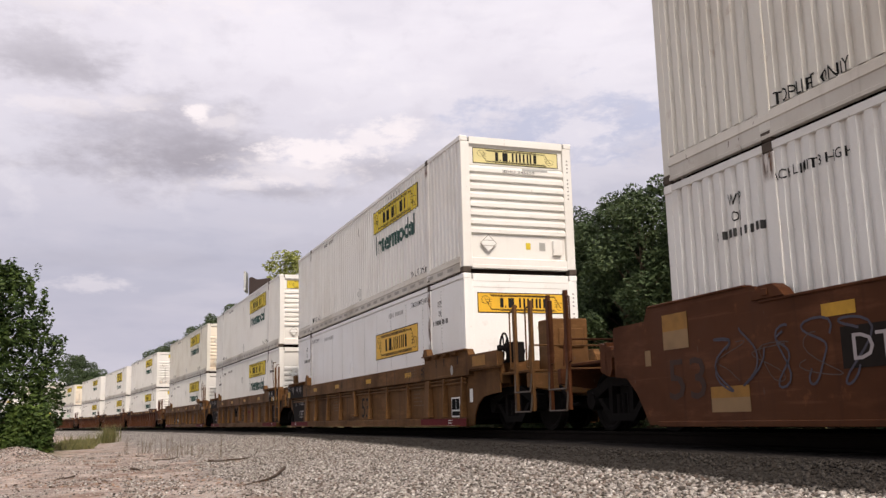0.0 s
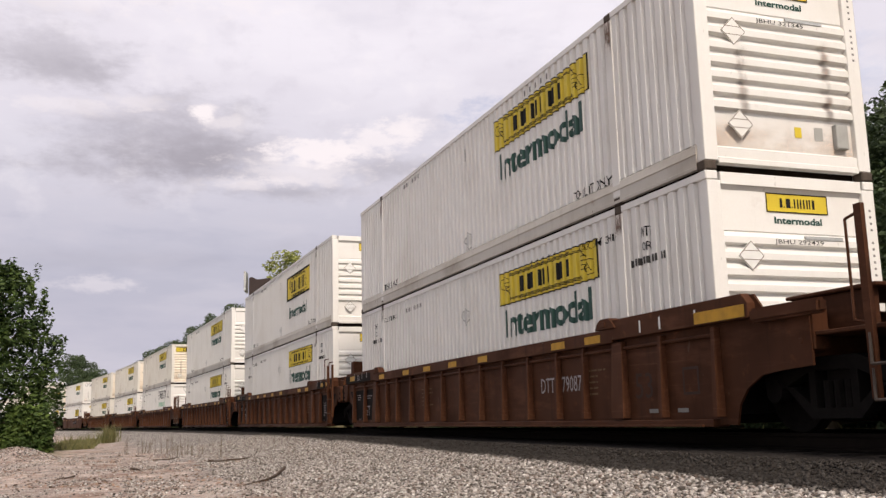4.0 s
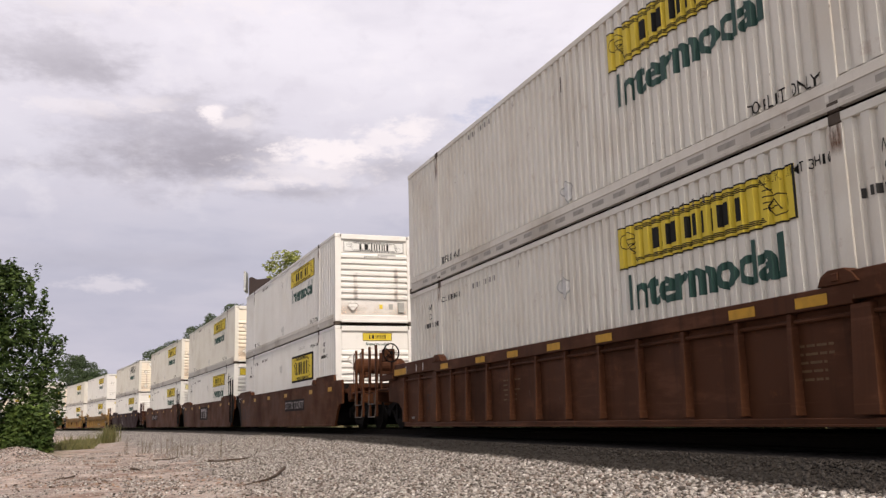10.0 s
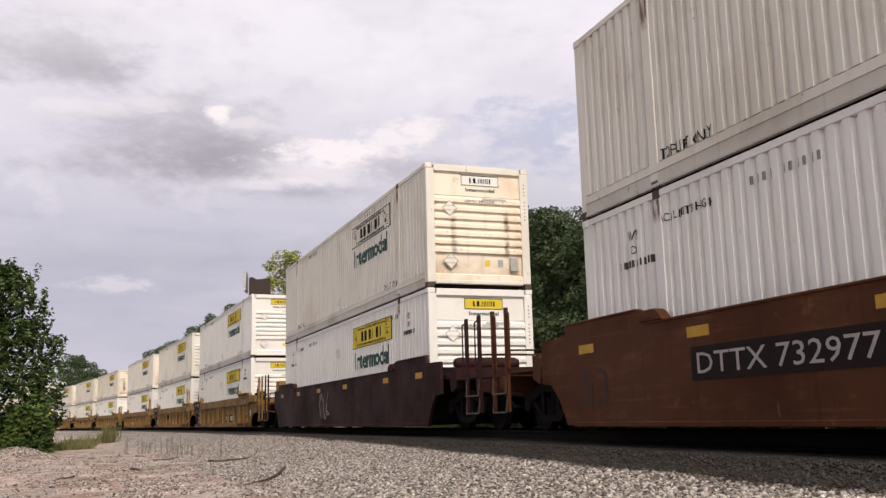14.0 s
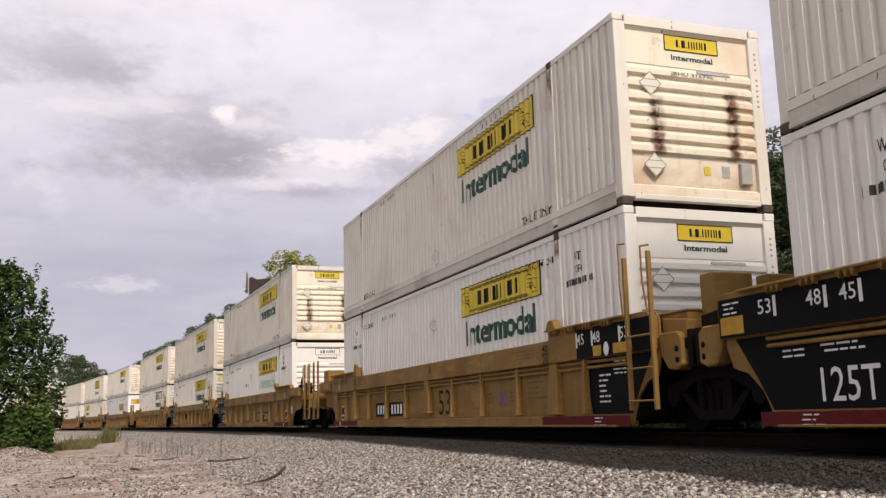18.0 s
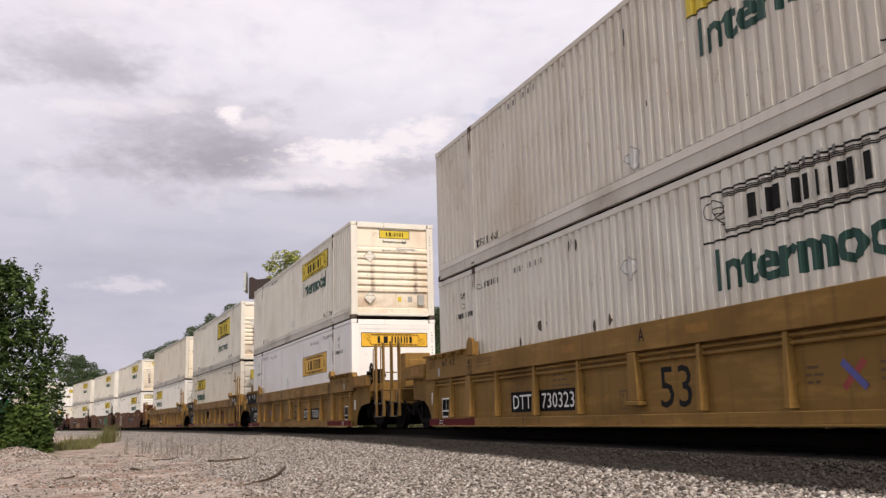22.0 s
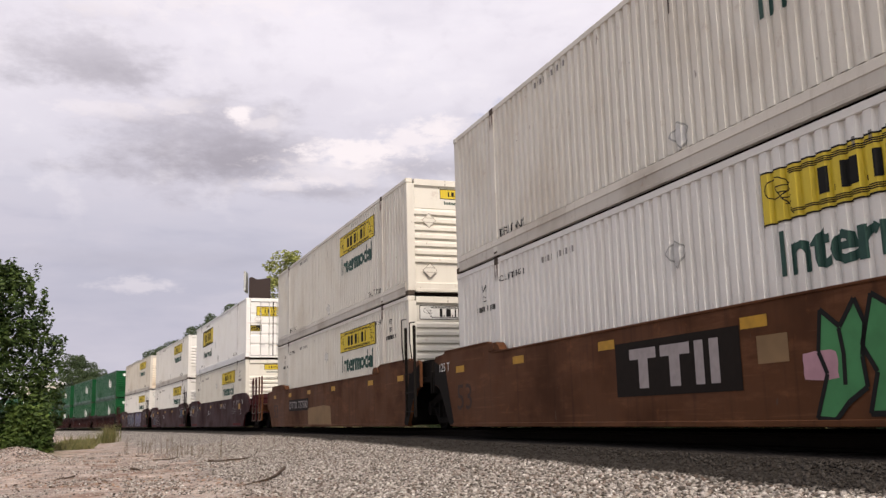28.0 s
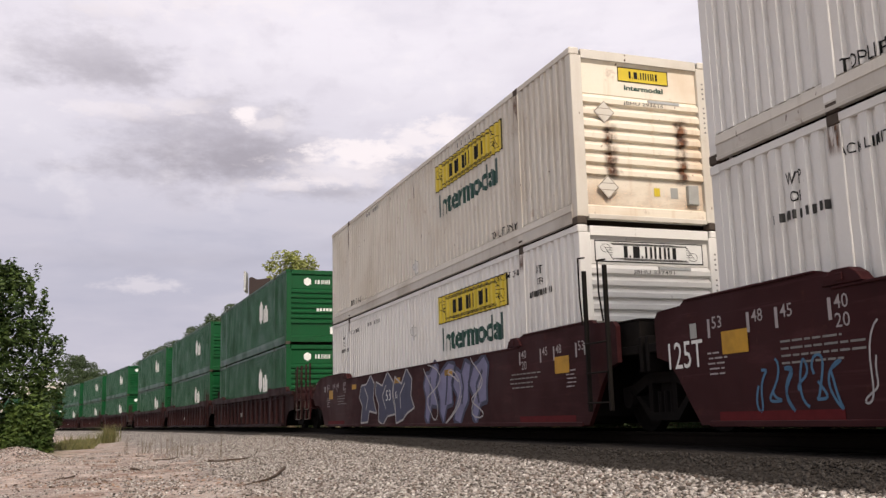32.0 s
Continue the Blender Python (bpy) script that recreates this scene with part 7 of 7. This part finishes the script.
def tree(seed, height, spread, leaf, mat, density, low=0.25, label="", lean=0.0, cone=0.0):
    """A tree: tapered trunk, limbs, and a crown of leaf clumps hung on the limbs."""
    rng = np.random.default_rng(seed)
    root = new("tree")
    g = Mesh()
    g.tube((0, 0, -0.3), (0.1, 0.05, height * 0.45), height * 0.022 + 0.05, 9, height * 0.014)
    g.tube((0.1, 0.05, height * 0.45), (0.15 + lean, 0, height * 0.88), height * 0.014, 8, 0.03)
    blobs = []
    n = 26
    for i in range(n):
        f = low + (1 - low) * (i + 0.5) / n
        a = 2.4 * i + rng.random()
        reach = spread * (0.35 + 0.75 * math.sin(math.pi * min(1, (f - low) / (1 - low) * 0.8 + 0.18))) * (0.65 + 0.45 * rng.random())
        reach *= 1.0 - cone * f
        z = height * f
        base = (0.1 + lean * f, 0.03, height * max(low * 0.6, f - 0.22))
        tip = (reach * math.cos(a) * 0.75 + lean * f, reach * math.sin(a) * 0.75, z - 0.05 * height)
        g.tube(base, tip, 0.035 + 0.006 * height, 6, 0.02)
        r = spread * (0.27 + 0.16 * rng.random()) * (1.0 - 0.6 * cone * f)
        blobs.append((tip[0] * 1.1, tip[1] * 1.1, min(z, height - r * 0.6), r * 1.15, r * 1.1, r * 0.85))
        for q in range(3 if cone == 0 else 9):
            b = np.clip(rng.normal(size=3), -1.2, 1.2) * r * 0.75
            rr = r * ((0.3 if cone == 0 else 0.12) + 0.3 * rng.random())
            blobs.append((tip[0] * 1.1 + b[0], tip[1] * 1.1 + b[1], min(z + b[2] * 0.8, height), rr, rr, rr * 0.8))
    if cone:
        for i in range(130):
            f = 0.05 + 0.90 * rng.random()
            a = 6.283 * rng.random()
            q = spread * (1.0 - cone * f) * (0.80 + 0.30 * rng.random())
            rr = 0.06 + 0.12 * rng.random()
            blobs.append((q * math.cos(a) + lean * f, q * math.sin(a), height * f * (0.97 + 0.1 * rng.random()), rr, rr, rr * 3.2))
    blobs.append((lean, 0, height * 0.93, spread * 0.3, spread * 0.3, height * 0.07))
    part("trunk", g, M["bark"], root)
    crown = leaf_cloud(rng, blobs, density, leaf)
    part("crown", crown, M[mat], root)
    return tagged(root, label, "tree")


def at_line(s, off):
    x, y, th = line(s, off)
    return x, y


def build_trees():
    kinds = [tree(11, 14.5, 4.6, 0.14, "wood_leaf", 125, 0.04, "dense dark green tree of the wood behind the track"),
             tree(12, 13.0, 5.0, 0.14, "wood_leaf", 125, 0.03, "broad dark green tree of the wood behind the track"),
             tree(13, 15.5, 4.3, 0.14, "wood_leaf", 125, 0.05, "tall dark green tree of the wood behind the track")]
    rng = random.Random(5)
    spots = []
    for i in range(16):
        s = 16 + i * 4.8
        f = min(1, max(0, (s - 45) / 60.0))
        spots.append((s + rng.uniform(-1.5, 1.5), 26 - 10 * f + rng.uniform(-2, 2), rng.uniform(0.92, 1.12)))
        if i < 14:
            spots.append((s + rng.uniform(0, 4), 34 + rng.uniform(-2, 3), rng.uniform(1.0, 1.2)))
    # clumps further along, with gaps between them, scaled to fit the camera's skyline
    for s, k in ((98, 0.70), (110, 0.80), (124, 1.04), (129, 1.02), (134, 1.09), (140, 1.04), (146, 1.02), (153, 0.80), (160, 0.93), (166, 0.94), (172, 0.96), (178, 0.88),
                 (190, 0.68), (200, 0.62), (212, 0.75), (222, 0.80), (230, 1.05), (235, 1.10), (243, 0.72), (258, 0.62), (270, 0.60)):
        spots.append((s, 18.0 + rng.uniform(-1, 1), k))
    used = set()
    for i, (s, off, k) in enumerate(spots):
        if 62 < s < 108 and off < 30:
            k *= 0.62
        kind = i % 3
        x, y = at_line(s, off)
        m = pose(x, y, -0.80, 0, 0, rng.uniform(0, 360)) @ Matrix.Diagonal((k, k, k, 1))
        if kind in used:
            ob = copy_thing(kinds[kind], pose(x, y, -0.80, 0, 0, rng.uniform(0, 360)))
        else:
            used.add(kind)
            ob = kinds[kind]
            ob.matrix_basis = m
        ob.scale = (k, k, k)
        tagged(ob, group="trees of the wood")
    pale = tree(21, 18.7, 3.3, 0.20, "pale_leaf", 42, 0.35, "pale yellow-green tree by the billboard")
    pale.matrix_basis = pose(16.9, 100.0, -0.75)
    bush = tree(31, 8.3, 3.2, 0.115, "leaf", 150, 0.02, "tall leafy green bush at the edge of the gravel", cone=0.55)
    bush.matrix_basis = pose(-5.3, 45.0, -0.85)
    bush2 = tree(32, 8.9, 3.4, 0.115, "leaf", 140, 0.02, "leafy green bush behind another one", cone=0.5)
    bush2.matrix_basis = pose(-9.4, 47.5, -0.85)
    bush3 = tree(33, 6.3, 1.7, 0.12, "young_leaf", 120, 0.02, "pale green young bush before a taller dark one", cone=0.45)
    bush3.matrix_basis = pose(-6.6, 40.5, -0.85)
    bush4 = tree(34, 1.9, 1.0, 0.10, "young_leaf", 120, 0.02, "low pale green bush at the foot of a taller one", cone=0.3)
    bush4.matrix_basis = pose(-3.6, 42.5, -0.80)


build_trees()


def billboard():
    root = new("billboard")
    me = bevelled(Mesh().box(-0.10, 0.10, -0.95, 0.95, 12.6, 14.5).done("sign_face"), 0.03)
    part("sign_face", me, M["galv"], root, "pale grey sign face", at=pose(11.0, 91.0, 0, 0, 0, -14))
    g = Mesh().slab([(11.35, 12.0), (13.4, 12.0), (13.4, 14.1), (12.1, 13.9), (11.6, 14.15), (11.35, 14.05)], 1, 91.3, 91.6)
    part("back_board", g, M["dark_board"], root, "dark brown board")
    part("post", Mesh().tube((12.2, 91.9, -0.7), (12.2, 91.9, 13.0), 0.25, 12), M["greaseshade"], root)
    tagged(root, "billboard on a post, dark board and pale face", "billboard")


def far_building():
    """A low pale building far along the line, seen between the bush and the train."""
    root = new("far_building")
    part("wall", bevelled(Mesh().box(-5.0, 5.0, -6.0, 6.0, -1.0, 10.2).done("wall"), 0.05), M["grime"], root)
    part("roof", bevelled(Mesh().box(-5.4, 5.4, -6.4, 6.4, 10.21, 10.8).done("roof"), 0.05), M["smooth"], root, "flat white roof")
    root.matrix_basis = pose(-17.2, 231.0, -0.75)
    tagged(root, "plain pale building with a flat white roof", "building")


far_building()
M["dark_board"] = plain("dark_brown_board", (0.035, 0.022, 0.02), 0.7)
billboard()


def grass_patch():
    rng = np.random.default_rng(8)
    k = 3000
    # tufts by the bush and thin weeds along the shoulder
    x = np.concatenate([-3.3 + 2.2 * rng.random(k), 9.5 + 4.0 * rng.random(4000)])
    y = np.concatenate([45 + 22 * rng.random(k), 8 + 60 * rng.random(4000)])
    h = np.concatenate([0.08 + 0.20 * rng.random(k) + 0.4 * (rng.random(k) > 0.96), 0.12 + 0.22 * rng.random(4000)])
    # one tall tuft at the edge of the gravel
    x = np.concatenate([x, -0.62 + 0.22 * rng.normal(size=420)])
    y = np.concatenate([y, 60.0 + 0.8 * rng.normal(size=420)])
    h = np.concatenate([h, 0.4 + 0.8 * rng.random(420)])
    vs, fs = [], []
    for a, b, c in zip(x, y, h):
        if b > 20 and a > 6:
            a += line(b)[0] - 8 + 2.5
        z = ground_height(a, b)
        w = 0.012 + 0.02 * rng.random()
        t = 6.283 * rng.random()
        dx, dy = w * math.cos(t), w * math.sin(t)
        lx, ly = 0.35 * c * rng.normal(), 0.35 * c * rng.normal()
        n = len(vs)
        vs += [(a - dx, b - dy, z), (a + dx, b + dy, z), (a + dx * 0.6 + lx * 0.4, b + dy * 0.6 + ly * 0.4, z + c * 0.6), (a - dx * 0.6 + lx * 0.4, b - dy * 0.6 + ly * 0.4, z + c * 0.6), (a + lx, b + ly, z + c)]
        fs += [(n, n + 1, n + 2, n + 3), (n + 3, n + 2, n + 4)]
    me = bpy.data.meshes.new("grass")
    me.from_pydata(vs, [], fs)
    me.materials.append(M["grass"])
    tagged(new("grass", me), "dry yellow-green grass", "grass", kind="stuff")


grass_patch()


def stick(points, r, label):
    g = Mesh()
    for i, (p, q) in enumerate(zip(points, points[1:])):
        g.tube(p, q, r * (0.45 + 0.25 * i), 6, r * (0.45 + 0.25 * (i + 1)))
    ob = new("dead_branch", g.done("dead_branch"))
    ob.data.materials.append(M["dry"])
    tagged(ob, label, "branch")


def spot(x, y, up=0.02):
    return (x, y, ground_height(x, y) + up)


def build_litter():
    rng = random.Random(17)
    stick([spot(1.74, 14.4), spot(1.98, 14.75, 0.02), spot(2.18, 15.1, 0.03), spot(2.42, 15.75, 0.05), spot(2.66, 16.6, 0.08), spot(2.78, 17.1, 0.10)], 0.018, "dark crooked dead branch on the gravel")
    for x, y in ((0.35, 22), (1.1, 27), (2.35, 23.5), (2.75, 24), (-1.0, 20), (0.6, 31)):
        a, k = rng.uniform(0, 3.14), rng.uniform(0.25, 0.6)
        pts = [spot(x + k * f * math.cos(a) + rng.uniform(-0.05, 0.05), y + k * f * math.sin(a), 0.02 + 0.03 * rng.random()) for f in (-1, -0.3, 0.3, 1)]
        stick(pts, rng.uniform(0.012, 0.03), "brown dead twig on sandy ground")
    stick([spot(-3.7, 28.5, 0.10), spot(-3.0, 28.3, 0.05), spot(-2.3, 28.3, 0.03)], 0.05, "long bare branch on a heap of spoil")
    stick([spot(-3.9, 29, 0.05), spot(-3.2, 29.4, 0.35), spot(-2.8, 29.8, 0.42)], 0.03, "bare branch leaning on a heap of spoil")
    # dead leaves and bark
    vs, fs = [], []
    for i in range(1500):
        y = 14 + 22 * rng.random()
        x = 3.2 - (y - 12) * 0.03 - 6.0 * rng.random() ** 0.8
        if noise.noise((x * 0.6, y * 0.35, 2.0)) < -0.05:
            continue
        p = Vector(spot(x, y, 0.012))
        a, w, l = rng.uniform(0, 6.28), rng.uniform(0.015, 0.04), rng.uniform(0.02, 0.07)
        u, v = Vector((math.cos(a), math.sin(a), rng.uniform(-0.3, 0.3))) * l, Vector((-math.sin(a), math.cos(a), rng.uniform(-0.3, 0.3))) * w
        n = len(vs)
        vs += [tuple(p - u), tuple(p + v + Vector((0, 0, 0.015))), tuple(p + u), tuple(p - v)]
        fs.append((n, n + 1, n + 2, n + 3))
    me = bpy.data.meshes.new("leaf_litter")
    me.from_pydata(vs, [], fs)
    n = Nodes("brown_litter")
    me.materials.append(n.finish(n.mix(n.island(), (0.12, 0.07, 0.045), (0.34, 0.22, 0.15)), 0.9))
    tagged(new("leaf_litter", me), "brown dead leaves and bark on sandy ground", "leaf litter", kind="stuff")
    # thin dead stalks standing in the gravel
    g = Mesh()
    for cx, cy, k in ((0.75, 33, 5), (0.3, 34, 4), (1.3, 32, 6), (1.75, 30, 7), (2.1, 29, 5), (2.6, 28, 4), (1.0, 36, 5)):
        for i in range(k):
            x, y = cx + rng.uniform(-0.25, 0.25), cy + rng.uniform(-0.6, 0.6)
            p = spot(x, y, -0.02)
            h = rng.uniform(0.3, 0.65)
            g.tube(p, (p[0] + rng.uniform(-0.05, 0.05), p[1], p[2] + h), 0.010, 4, 0.004)
            for q in range(3):
                z = p[2] + h * rng.uniform(0.4, 0.95)
                g.tube((p[0], p[1], z), (p[0] + rng.uniform(-0.08, 0.08), p[1] + rng.uniform(-0.08, 0.08), z + 0.07), 0.006, 4, 0.004)
    ob = new("dry_weeds", g.done("dry_weeds"))
    ob.data.materials.append(M["stalk"])
    tagged(ob, "thin grey-brown dead weeds standing in gravel", "weeds", kind="stuff")


M["stalk"] = plain("dead_weed_stalk", (0.16, 0.13, 0.10), 0.9, 0, 0.3, 9.0)
build_litter()

# ---------------------------------------------------------------- movement
def motions():
    times = [float(t) for t in range(0, 33)]
    for ob, mid, z in TRAIN:
        rows = []
        for t in times:
            x, y, th = line(mid - gone(t))
            rows.append((t, pose(x, y, z, 0, 0, math.degrees(th))))
        walk(ob, rows)
    # wheels: one turning for the leading and one for the trailing axle of every truck
    turning = {}
    for w, dy in WHEELSETS:
        if dy not in turning:
            walk(w, [(k / 30.0, pose(0, dy, 0.46, math.degrees(gone(k / 30.0) / 0.46), 0, 0)) for k in range(961)])
            turning[dy] = w.animation_data
        else:
            w.rotation_mode = "QUATERNION"
            keys = w.animation_data_create()
            keys.action = turning[dy].action
            keys.action_slot = turning[dy].action_slot
    # the cloud drifts slowly to the right
    walk(SKY, [(0.0, pose(0, 0, 0.27)), (32.0, pose(0, 0, 0.27, 0, 0, -2.9))])


motions()
